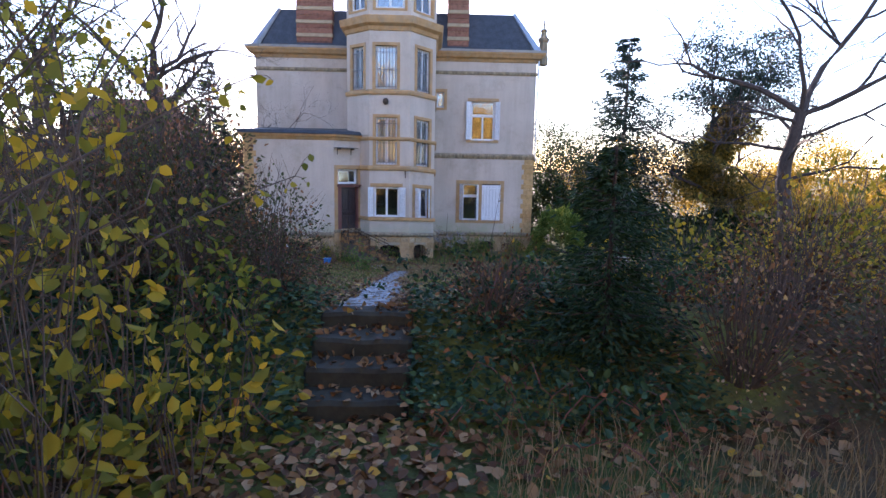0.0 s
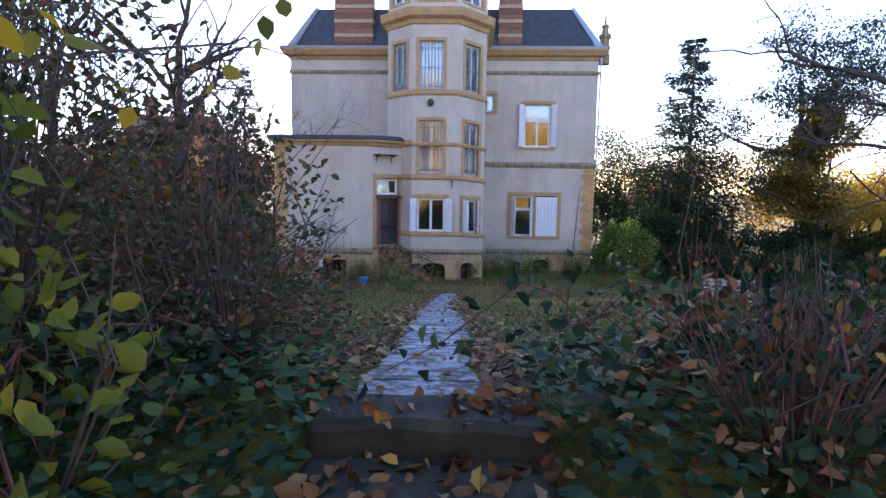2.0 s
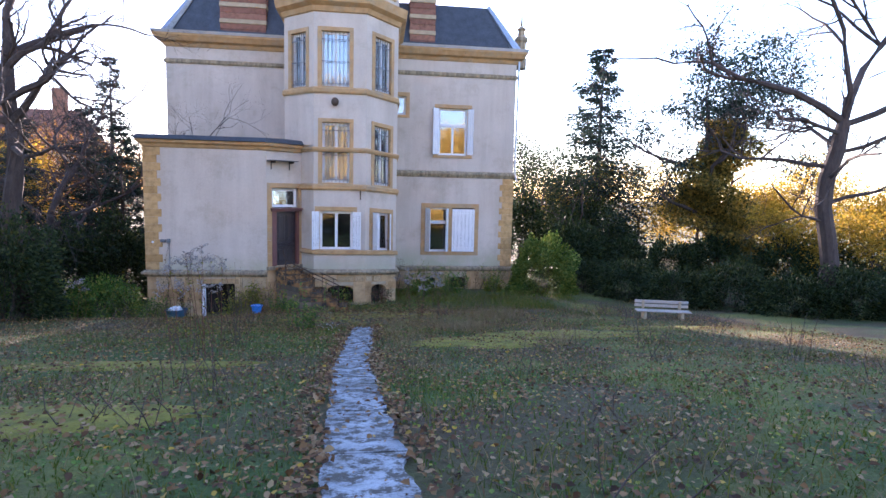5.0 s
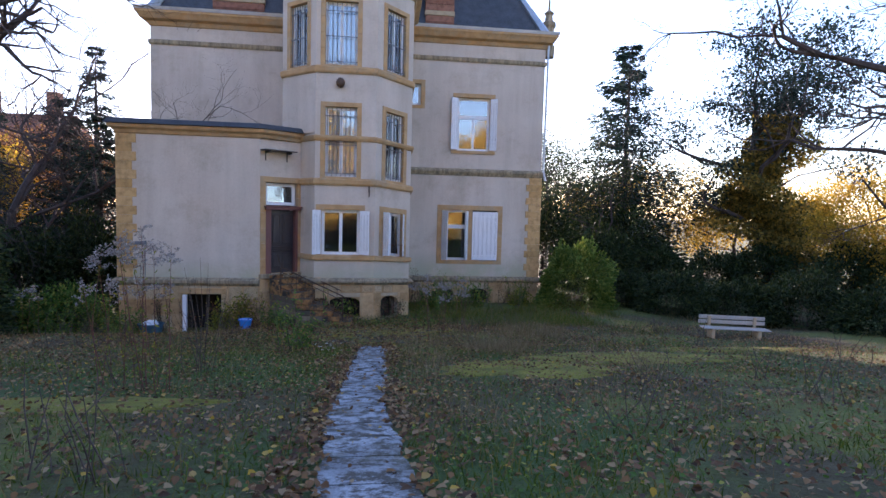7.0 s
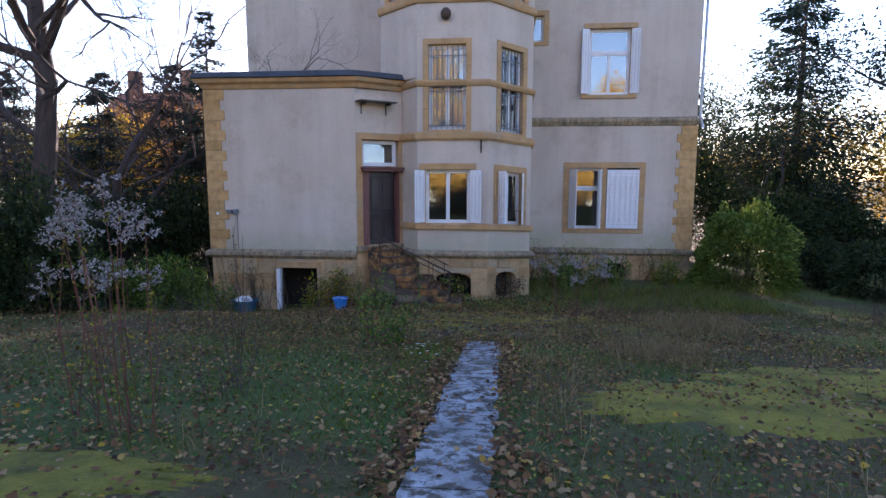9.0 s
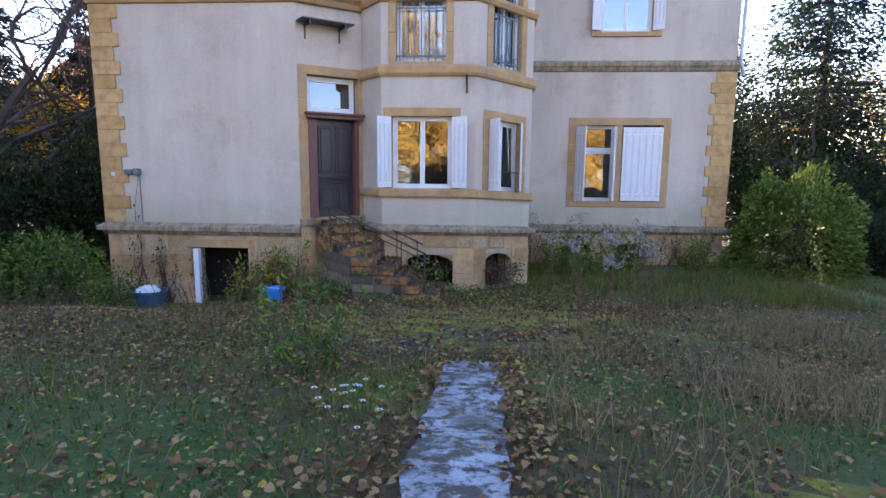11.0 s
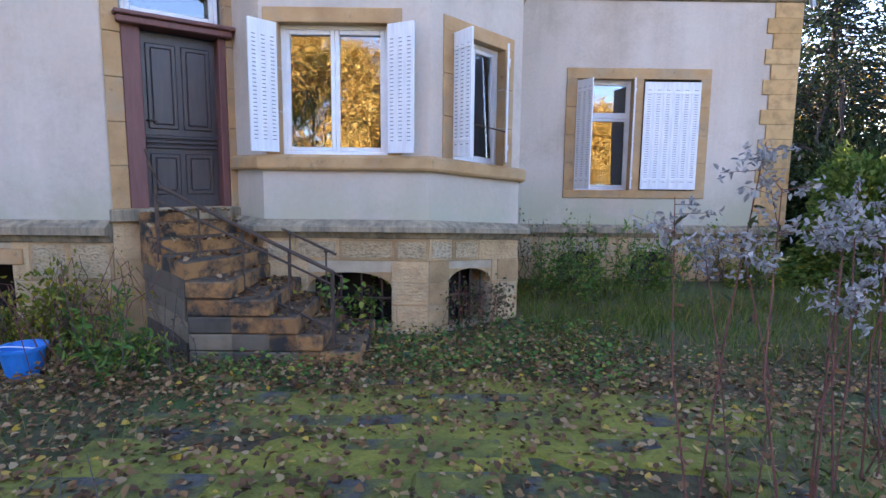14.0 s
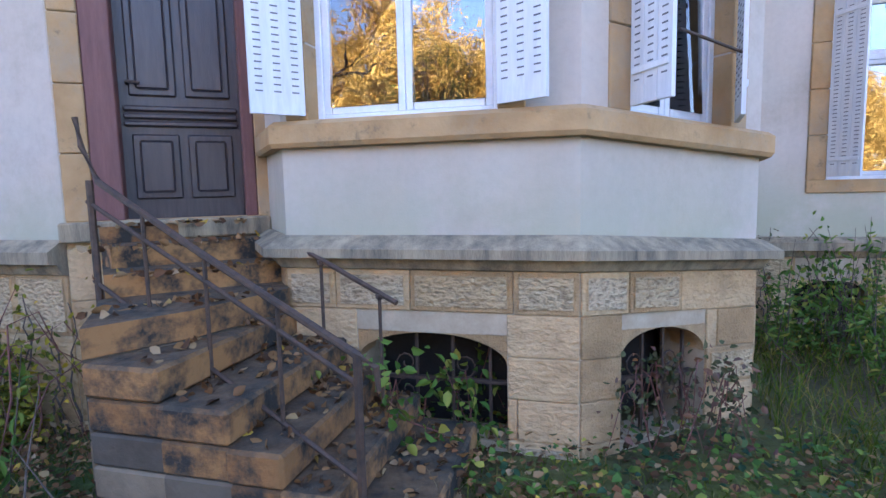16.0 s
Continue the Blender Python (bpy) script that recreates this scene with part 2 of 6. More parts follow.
def moss_mat():
    n = Nodes("moss")
    c = n.ramp(n.noise(2.2, 7), [(0.3, (0.10, 0.10, 0.014)), (0.5, (0.23, 0.21, 0.022)), (0.7, (0.33, 0.28, 0.03))])
    c = n.mix(0.5, c, n.ramp(n.noise(30, 5), [(0.3, (0.45, 0.45, 0.4)), (0.7, (1.1, 1.1, 1.1))]), "MULTIPLY")
    n.bump(n.noise(45, 5), 0.9, 0.03)
    return n.done(c, 0.95)


M_MOSS = moss_mat()


def paver_mat():
    """Dark worn pavers, moss creeping over them in blots."""
    n = Nodes("mossy_paver")
    c = n.ramp(n.noise(9, 7), [(0.3, (0.03, 0.027, 0.021)), (0.7, (0.095, 0.087, 0.072))])
    moss = n.ramp(n.noise(5, 4), [(0.3, (0.075, 0.078, 0.012)), (0.7, (0.19, 0.175, 0.02))])
    c = n.mix(n.ramp(n.noise(2.6, 8, rough=0.7), [(0.40, (0, 0, 0)), (0.52, (1, 1, 1))]), c, moss)
    n.bump(n.noise(30, 6), 0.9, 0.03)
    return n.done(c, 0.92)


M_PAVER = paver_mat()
M_GRASS = leafmat("grass_blades", [(0.0, (0.045, 0.085, 0.008)), (0.5, (0.10, 0.155, 0.014)), (0.78, (0.19, 0.175, 0.025)), (1.0, (0.30, 0.21, 0.08))], 0.7, 0.3)
M_DRY = leafmat("dry_grass", [(0.0, (0.17, 0.115, 0.05)), (1.0, (0.40, 0.30, 0.16))], 0.8, 0.3)
M_LITTER = leafmat("fallen_leaves", [(0.0, (0.05, 0.025, 0.012)), (0.35, (0.16, 0.075, 0.03)), (0.7, (0.29, 0.15, 0.055)), (0.92, (0.40, 0.27, 0.14)), (1.0, (0.52, 0.32, 0.03))], 0.6, 0.15)
M_YELLOW = leafmat("yellow_leaves", [(0.0, (0.10, 0.12, 0.02)), (0.4, (0.27, 0.25, 0.035)), (0.75, (0.54, 0.37, 0.025)), (1.0, (0.68, 0.43, 0.035))], 0.5, 0.45)
M_IVY = leafmat("ivy_leaves", [(0.0, (0.014, 0.04, 0.018)), (0.6, (0.035, 0.085, 0.035)), (0.9, (0.09, 0.14, 0.04)), (1.0, (0.35, 0.13, 0.05))], 0.35, 0.2)
M_CONIFER = leafmat("conifer_needles", [(0.0, (0.012, 0.035, 0.014)), (0.6, (0.025, 0.06, 0.02)), (1.0, (0.05, 0.085, 0.03))], 0.6, 0.2)
M_SPRUCE = leafmat("spruce_needles", [(0.0, (0.012, 0.026, 0.022)), (1.0, (0.04, 0.07, 0.05))], 0.6, 0.2)
M_BUSH = leafmat("laurel_leaves", [(0.0, (0.06, 0.12, 0.02)), (0.6, (0.15, 0.23, 0.04)), (1.0, (0.30, 0.33, 0.07))], 0.4, 0.35)
M_SHRUB = leafmat("shrub_leaves", [(0.0, (0.04, 0.06, 0.022)), (0.5, (0.11, 0.12, 0.045)), (0.8, (0.15, 0.075, 0.06)), (1.0, (0.32, 0.15, 0.06))], 0.55, 0.25)
M_HEDGE = leafmat("hedge_leaves", [(0.0, (0.015, 0.03, 0.012)), (0.7, (0.035, 0.06, 0.02)), (1.0, (0.09, 0.11, 0.03))], 0.5, 0.25)
M_AUTUMN = leafmat("autumn_leaves", [(0.0, (0.18, 0.14, 0.02)), (0.5, (0.42, 0.29, 0.03)), (1.0, (0.60, 0.36, 0.04))], 0.6, 0.5)
M_IVYGOLD = leafmat("ivy_gold", [(0.0, (0.07, 0.08, 0.02)), (0.5, (0.22, 0.17, 0.04)), (0.8, (0.38, 0.26, 0.05)), (1.0, (0.52, 0.33, 0.06))], 0.6, 0.55)
M_GOLD = leafmat("golden_leaves", [(0.0, (0.42, 0.27, 0.05)), (0.5, (0.62, 0.42, 0.09)), (1.0, (0.75, 0.55, 0.16))], 0.7, 0.15)
M_COPPER = leafmat("copper_leaves", [(0.0, (0.10, 0.05, 0.02)), (0.6, (0.26, 0.12, 0.035)), (1.0, (0.4, 0.22, 0.05))], 0.6, 0.45)
M_YELLOWGREEN = leafmat("yellow_green_leaves", [(0.0, (0.10, 0.13, 0.02)), (0.7, (0.24, 0.26, 0.03)), (1.0, (0.48, 0.40, 0.04))], 0.6, 0.4)
M_FLUFF = leafmat("seed_fluff", [(0.0, (0.24, 0.225, 0.21)), (1.0, (0.52, 0.49, 0.46))], 0.9, 0.3)
M_GREENWEED = leafmat("weed_leaves", [(0.0, (0.05, 0.12, 0.02)), (0.7, (0.14, 0.25, 0.04)), (1.0, (0.38, 0.34, 0.06))], 0.5, 0.3)

# ---------------------------------------------------------------- mesh helpers


def mesh_from(name, verts, faces):
    me = bpy.data.meshes.new(name)
    me.from_pydata([tuple(v) for v in verts], [], faces)
    me.update()
    return me


def part(name, bm, material, parent=None, label=""):
    """Links a bmesh, or a ready mesh, as one object under a thing or a part."""
    if isinstance(bm, bpy.types.Mesh):
        me = bm
    else:
        bmesh.ops.recalc_face_normals(bm, faces=bm.faces)
        me = bpy.data.meshes.new(name)
        bm.to_mesh(me)
        bm.free()
    if material and not me.materials:
        me.materials.append(material)
    ob = new(name, me)
    if parent is not None:
        ob.parent = parent
    if label:
        ob["label"] = label
    return ob


def box(bm, x0, x1, y0, y1, z0, z1, m=None, bevel=0.0):
    c = [(x0, y0, z0), (x1, y0, z0), (x1, y1, z0), (x0, y1, z0), (x0, y0, z1), (x1, y0, z1), (x1, y1, z1), (x0, y1, z1)]
    vs = [bm.verts.new((m @ Vector(p)) if m else p) for p in c]
    fs = [bm.faces.new([vs[i] for i in f]) for f in ((0, 3, 2, 1), (4, 5, 6, 7), (0, 1, 5, 4), (1, 2, 6, 5), (2, 3, 7, 6), (3, 0, 4, 7))]
    if bevel:
        es = list({e for f in fs for e in f.edges})
        bmesh.ops.bevel(bm, geom=es, offset=bevel, segments=1, affect="EDGES")
    return bm


def prism(bm, poly, z0, z1):
    """An upright prism over a plan polygon."""
    lo = [bm.verts.new((x, y, z0)) for x, y in poly]
    hi = [bm.verts.new((x, y, z1)) for x, y in poly]
    bm.faces.new(lo[::-1])
    bm.faces.new(hi)
    for i in range(len(poly)):
        j = (i + 1) % len(poly)
        bm.faces.new((lo[i], lo[j], hi[j], hi[i]))
    return bm


def moulding(bm, line, profile, drop=None):
    """Sweeps a profile of (outward, z) along a plan line whose outside lies to the right of its run."""
    pts = [Vector(p) for p in line]
    rows = []
    for i, p in enumerate(pts):
        d0 = (p - pts[i - 1]).normalized() if i else (pts[1] - p).normalized()
        d1 = (pts[i + 1] - p).normalized() if i + 1 < len(pts) else d0
        n0, n1 = Vector((d0.y, -d0.x)), Vector((d1.y, -d1.x))
        n = (n0 + n1).normalized()
        n = n / max(0.35, n.dot(n0))
        dz = drop[i] if drop else 0.0
        rows.append([bm.verts.new((p.x + n.x * o, p.y + n.y * o, z + dz)) for o, z in profile])
    k = len(profile)
    for a, b in zip(rows, rows[1:]):
        for i in range(k):
            j = (i + 1) % k
            bm.faces.new((a[i], a[j], b[j], b[i]))
    bm.faces.new(rows[0])
    bm.faces.new(rows[-1][::-1])
    return bm


SETTLED = {}        # walls that have sunk towards their far end: drop per metre


def wallframe(a, b, z=0.0):
    """Local axes of a wall seen from outside: x along it from a to b, y inward, z up."""
    d = Vector((b[0] - a[0], b[1] - a[1], 0))
    m = Matrix.Translation((a[0], a[1], z)) @ Matrix.Rotation(math.atan2(d.y, d.x), 4, "Z")
    if (a, b) in SETTLED:
        m = m @ Matrix(((1, 0, 0, 0), (0, 1, 0, 0), (SETTLED[(a, b)], 0, 1, 0), (0, 0, 0, 1)))
    return m, d.length


def wall(name, a, b, z0, z1, thick, holes, material, parent):
    """A wall with openings (u0, u1, z0, z1) that go through it."""
    m, length = wallframe(a, b)
    us = sorted({0.0, length, *[h[0] for h in holes], *[h[1] for h in holes]})
    zs = sorted({z0, z1, *[h[2] for h in holes], *[h[3] for h in holes]})
    bm = bmesh.new()
    pool = {}

    def at(i, j, k):
        if (i, j, k) not in pool:
            pool[(i, j, k)] = bm.verts.new(m @ Vector((us[i], thick * k, zs[j])))
        return pool[(i, j, k)]

    def solid(i, j):
        if not (0 <= i < len(us) - 1 and 0 <= j < len(zs) - 1):
            return False
        mu, mz = (us[i] + us[i + 1]) / 2, (zs[j] + zs[j + 1]) / 2
        return not any(h[0] < mu < h[1] and h[2] < mz < h[3] for h in holes)

    for i in range(len(us) - 1):
        for j in range(len(zs) - 1):
            if not solid(i, j):
                continue
            for k in (0, 1):
                bm.faces.new((at(i, j, k), at(i + 1, j, k), at(i + 1, j + 1, k), at(i, j + 1, k)))
            for di, dj, p, q in ((-1, 0, (i, j), (i, j + 1)), (1, 0, (i + 1, j), (i + 1, j + 1)), (0, -1, (i, j), (i + 1, j)), (0, 1, (i, j + 1), (i + 1, j + 1))):
                if not solid(i + di, j + dj):
                    bm.faces.new((at(*p, 0), at(*q, 0), at(*q, 1), at(*p, 1)))
    return part(name, bm, material, parent), m, length


def tube(bm, pts, radii, sides=5):
    """A tapered tube through points."""
    rings = []
    for i, p in enumerate(pts):
        d = (pts[min(i + 1, len(pts) - 1)] - pts[max(i - 1, 0)])
        d = d.normalized() if d.length > 1e-6 else Vector((0, 0, 1))
        a = d.orthogonal().normalized()
        b = d.cross(a)
        rings.append([bm.verts.new(p + (a * math.cos(2 * math.pi * k / sides) + b * math.sin(2 * math.pi * k / sides)) * radii[i]) for k in range(sides)])
    for r0, r1 in zip(rings, rings[1:]):
        best = min(range(sides), key=lambda s: (r1[s].co - r0[0].co).length)
        for k in range(sides):
            bm.faces.new((r0[k], r0[(k + 1) % sides], r1[(k + 1 + best) % sides], r1[(k + best) % sides]))
    bm.faces.new(rings[-1])
    bm.faces.new(rings[0][::-1])
    return bm


def leaves(name, pts, size, seed, droop=0.4, aspect=0.6, dirs=None, spread=0.5, fold=0.18):
    """Folded leaves, six corners folded along the midrib each, at the given points: one mesh."""
    rng = np.random.default_rng(seed)
    pts = np.asarray(pts, float)
    n = len(pts)
    ax = rng.normal(size=(n, 3))
    ax[:, 2] -= droop
    if dirs is not None:
        ax = ax * spread + np.asarray(dirs)
    ax /= np.linalg.norm(ax, axis=1)[:, None]
    side = np.cross(ax, rng.normal(size=(n, 3)))
    side /= np.linalg.norm(side, axis=1)[:, None] + 1e-9
    nor = np.cross(ax, side)
    s = size * rng.uniform(0.55, 1.25, size=(n, 1))
    e = side * s * aspect * 0.5
    h = nor * s * fold
    v = np.stack([pts, pts + ax * s * 0.3 + e * 0.92 + h, pts + ax * s * 0.66 + e * 0.78 + h, pts + ax * s, pts + ax * s * 0.66 - e * 0.78 + h, pts + ax * s * 0.3 - e * 0.92 + h], 1).reshape(-1, 3)
    me = bpy.data.meshes.new(name)
    me.vertices.add(6 * n)
    me.vertices.foreach_set("co", v.ravel())
    i = np.arange(n) * 6
    f = np.stack([i, i + 1, i + 2, i + 3, i, i + 3, i + 4, i + 5], 1).ravel()
    me.loops.add(8 * n)
    me.loops.foreach_set("vertex_index", f)
    me.polygons.add(2 * n)
    me.polygons.foreach_set("loop_start", np.arange(2 * n) * 4)
    me.update(calc_edges=True)
    me.validate()
    return me


def thing(name, label, category, at=(0, 0, 0), group="", kind=""):
    ob = new(name)
    ob.location = at
    return tagged(ob, label, category, group, kind)


def smoothstep(a, b, v):
    t = min(1.0, max(0.0, (v - a) / (b - a)))
    return t * t * (3 - 2 * t)


# ---------------------------------------------------------------- ground
PROFILE_Y = [-60, 4.4, 4.75, 5.9, 8.85, 10.7, 13.0, 15.7, 20.0, 22.8, 25.0, 27.5, 30.0, 33.0, 60, 120]
PROFILE_Z = [2.5, 2.80, 2.86, 3.33, 2.84, 2.56, 2.12, 1.62, 0.98, 0.52, 0.33, 0.03, -0.08, -0.10, -0.3, -0.6]


def path_x(y):
    return float(np.interp(y, [5.5, 8.85, 15.7, 22.8], [0.27, 0.19, -0.19, -0.09]))


def gz(x, y):
    """Height of the ground."""
    z = float(np.interp(y, PROFILE_Y, PROFILE_Z))
    k = smoothstep(24.0, 28.5, y)
    z -= 0.42 * k * smoothstep(-3.0, -6.5, -abs(x) if x < 0 else 0.0) if x < 0 else 0.0
    if 4.3 < y < 6.2 and abs(x - 0.33) < 0.42:
        z = min(z, 2.78) if y < 5.75 else z
    elif 4.3 < y < 7.5:
        z += 0.12 * smoothstep(0.45, 1.3, abs(x - 0.33)) * smoothstep(4.4, 5.4, y) * smoothstep(7.5, 6.2, y)
    if y < 60 and abs(x) < 40:
        z += 0.035 * noise.noise(Vector((x * 0.8, y * 0.8, 0))) + 0.06 * noise.noise(Vector((x * 0.2, y * 0.2, 3)))
    return z


def ground_sheet():
    xs = np.concatenate([[-1500, -500, -200, -100, -60], np.arange(-40, -14, 2.0), np.arange(-14, 14.01, 0.22), np.arange(16, 41, 2.0), [60, 100, 200, 500, 1500]])
    ys = np.concatenate([[-1500, -500, -200, -100, -60], np.arange(-40, -4, 2.0), np.arange(-4, 36.01, 0.22), np.arange(38, 61, 2.0), [80, 120, 200, 500, 1500]])
    verts = [(x, y, gz(x, y)) for y in ys for x in xs]
    w = len(xs)
    faces = [(j * w + i, j * w + i + 1, (j + 1) * w + i + 1, (j + 1) * w + i) for j in range(len(ys) - 1) for i in range(w - 1)]
    me = mesh_from("ground", verts, faces)
    for p in me.polygons:
        p.use_smooth = True
    me.materials.append(M_SOIL)
    return tagged(new("ground", me), "sloping overgrown lawn with moss and bare soil", "ground", kind="structure")


ground_sheet()

# ---------------------------------------------------------------- the house
house = thing("house", "cream rendered three-storey villa with ochre stone trim and slate mansard roof", "house", (-1, 31, 0))
house.matrix_world = Matrix.Identity(4)

MAIN_Y, WING_Y, BAY_Y = 33.0, 28.65, 28.85
ML, MR = -9.0, 6.85                    # ends of the main front
WL, KINK = -8.35, -3.93                # wing
VX, VY = -2.75, 29.55                  # inner corner beside the door
BL, BM, BR = -2.18, -0.16, 1.10        # corners of the bay
BRY = 29.95
LEDGE = 1.36
LOWLEDGE = 1.0
TOP = 10.95

ULX, ULY = -3.44, 29.95                 # outer corner of the upper bay, over the wing
A_DOOR, B_DOOR = (KINK, WING_Y), (VX, VY)
BAYL = ((VX, VY), (BL, BAY_Y))
BAYLU = ((ULX, ULY), (BL, BAY_Y))
BAYF = ((BL, BAY_Y), (BM, BAY_Y))
BAYR = ((BM, BAY_Y), (BR, BRY))
RET = ((BR, BRY), (BR, MAIN_Y))
SETTLED[BAYR] = -0.075


def casement(parent, m, u0, u1, z0, z1, y=0.14, light=None, mullion=True, curtain=False):
    """A white casement: outer frame, two sashes with a pane each, and a near-black sheet painted as the unlit room
    behind.
    """
    f = 0.05
    bm = bmesh.new()
    for a in ((u0, u0 + f, z0, z1), (u1 - f, u1, z0, z1), (u0 + f, u1 - f, z0, z0 + f), (u0 + f, u1 - f, z1 - f, z1)):
        box(bm, a[0], a[1], y, y + 0.07, a[2], a[3], m, 0.006)
    win = part("window", bm, M_WHITE, parent)
    top = z1 - f
    if light:
        bm = bmesh.new()
        box(bm, u0 + f, u1 - f, y, y + 0.07, light - 0.03, light + 0.03, m, 0.006)
        part("transom_bar", bm, M_WHITE, win)
        spans = [(u0 + f, u1 - f, light + 0.03, top)]
        top = light - 0.03
    else:
        spans = []
    mid = (u0 + u1) / 2
    spans += [(u0 + f, mid, z0 + f, top), (mid, u1 - f, z0 + f, top)] if mullion else [(u0 + f, u1 - f, z0 + f, top)]
    s = 0.055
    for a0, a1, b0, b1 in spans:
        bm = bmesh.new()
        yy = y + 0.012
        for q in ((a0, a0 + s, b0, b1), (a1 - s, a1, b0, b1), (a0 + s, a1 - s, b0, b0 + s), (a0 + s, a1 - s, b1 - s, b1)):
            box(bm, q[0] + 0.002, q[1] - 0.002, yy, yy + 0.045, q[2] + 0.002, q[3] - 0.002, m, 0.005)
        part("sash", bm, M_WHITE, win)
        bm = bmesh.new()
        # panes tilt slightly upwards, an added lean that steers their reflections; sashes stay upright
        mp = m @ Matrix.Translation(((a0 + a1) / 2, yy + 0.023, (b0 + b1) / 2)) @ Matrix.Rotation(radians(-2.4 if z0 < 4 else -0.3), 4, "X")
        hw, hz = (a1 - a0) / 2 - s + 0.004, (b1 - b0) / 2 - s + 0.004
        box(bm, -hw, hw, -0.003, 0.003, -hz, hz, mp)
        p = part("pane", bm, M_GLASS, win)
        p.visible_shadow = False
    if curtain:
        bm = bmesh.new()
        n = 40
        vs = []
        for i in range(n + 1):
            u = u0 + f + (u1 - u0 - 2 * f) * i / n
            vs.append((bm.verts.new(m @ Vector((u, y + 0.16 + 0.02 * math.sin(i * 1.1), z0 + 0.02))), bm.verts.new(m @ Vector((u, y + 0.16 + 0.02 * math.sin(i * 1.1 + 0.4), z1 - 0.02)))))
        for a, b in zip(vs, vs[1:]):
            bm.faces.new((a[0], b[0], b[1], a[1]))
        part("curtain", bm, M_CURTAIN, win)
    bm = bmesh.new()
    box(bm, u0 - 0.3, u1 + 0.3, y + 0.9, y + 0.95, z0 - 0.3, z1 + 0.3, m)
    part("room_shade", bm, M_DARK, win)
    return win


def surround(parent, m, u0, u1, z0, z1, w=0.2, proud=0.035, lintel=0.0, sill=0.0, material=None, depth=0.14):
    """Stone blocks round an opening, lining its reveal; each block a part."""
    material = material or M_OCHRE
    h = z1 - z0
    blocks = []
    n = max(2, round(h / 0.55))
    for s0, s1 in ((u0 - w, u0 + 0.004), (u1 - 0.004, u1 + w)):
        for i in range(n):
            blocks.append((s0, s1, z0 + h * i / n + 0.003, z0 + h * (i + 1) / n - 0.003))
    blocks.append((u0 - w - lintel, u1 + w + lintel, z1 - 0.004, z1 + w))
    blocks.append((u0 - w - sill, u1 + w + sill, z0 - w * 0.75, z0 + 0.004))
    for i, (a, b, c, d) in enumerate(blocks):
        bm = bmesh.new()
        extra = 0.03 if i >= len(blocks) - 2 and (lintel or sill) else 0.0
        box(bm, a, b, -proud - extra, depth, c, d, m, 0.008)
        part("frame_stone", bm, material, parent)


def slat_shutter(parent, m, hinge, width, z0, z1, angle, right, name="shutter"):
    """A white folding shutter leaf with rows of slots, their shade painted as grey bars, swung by an angle about its
    hinge edge.
    """
    t = 0.028
    sgn = -1 if right else 1
    mm = m @ Matrix.Translation((hinge, -0.045, 0)) @ Matrix.Rotation(radians(-angle if not right else angle), 4, "Z")
    bm = bmesh.new()
    n = 3
    front = []
    for i in range(n):
        front += [(width * i / n + (0.004 if i else 0), -t), (width * (i + 1) / n - (0.004 if i < n - 1 else 0), -t)]
        if i < n - 1:
            front.append((width * (i + 1) / n, -t + 0.008))
    prof = [(sgn * u, v) for u, v in front] + [(sgn * width, 0), (0, 0)]
    lo = [bm.verts.new(mm @ Vector((u, v, z0))) for u, v in prof]
    hi = [bm.verts.new(mm @ Vector((u, v, z1))) for u, v in prof]
    bm.faces.new(lo)
    bm.faces.new(hi[::-1])
    for i in range(len(prof)):
        j = (i + 1) % len(prof)
        bm.faces.new((lo[i], hi[i], hi[j], lo[j]))
    leaf = part(name, bm, M_SHUT, parent)
    # grey bars carry the painted shadow of the slots; the leaf itself is uncut
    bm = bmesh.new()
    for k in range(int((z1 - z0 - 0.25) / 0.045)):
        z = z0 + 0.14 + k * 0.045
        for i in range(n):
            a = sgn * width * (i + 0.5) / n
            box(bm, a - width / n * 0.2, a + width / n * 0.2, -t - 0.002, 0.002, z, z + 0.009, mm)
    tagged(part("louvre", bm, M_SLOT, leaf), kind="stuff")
    for z in (z0 + 0.2, z1 - 0.2):
        a, b = 0.0, sgn * width
        part("hinge_strap", box(bmesh.new(), min(a, b) + 0.02, max(a, b) - 0.02, -t - 0.012, -t, z - 0.02, z + 0.02, mm, 0.004), M_WHITE, leaf)
    return leaf


def barred(parent, m, u0, u1, z0, z1, bars=7, y=0.03, rails=3):
    """A wrought-iron window grille: upright bars with spear tips, and cross rails."""
    for i in range(bars):
        u = u0 + (u1 - u0) * (i + 0.5) / bars
        bm = bmesh.new()
        box(bm, u - 0.009, u + 0.009, y, y + 0.018, z0, z1 - 0.06, m)
        tip = [bm.verts.new(m @ Vector(p)) for p in ((u - 0.016, y, z1 - 0.06), (u + 0.016, y, z1 - 0.06), (u + 0.016, y + 0.018, z1 - 0.06), (u - 0.016, y + 0.018, z1 - 0.06), (u, y + 0.009, z1))]
        for q in ((0, 1, 4), (1, 2, 4), (2, 3, 4), (3, 0, 4), (3, 2, 1, 0)):
            bm.faces.new([tip[k] for k in q])
        part("grille_bar", bm, M_BAR, parent)
    for i in range(rails):
        z = z0 + 0.12 + (z1 - z0 - 0.4) * i / max(1, rails - 1)
        bm = bmesh.new()
        box(bm, u0, u1, y - 0.006, y + 0.024, z - 0.014, z + 0.014, m, 0.003)
        part("grille_rail", bm, M_BAR, parent)
    bm = bmesh.new()
    for i in range(bars - 1):
        u = u0 + (u1 - u0) * (i + 1) / bars
        c = [m @ Vector((u + 0.045 * math.cos(a), y + 0.009, z0 + 0.21 + 0.06 * math.sin(a))) for a in np.linspace(0, 2 * math.pi, 9)]
        tube(bm, c, [0.007] * 9, 4)
    part("grille_scroll", bm, M_BAR, parent)


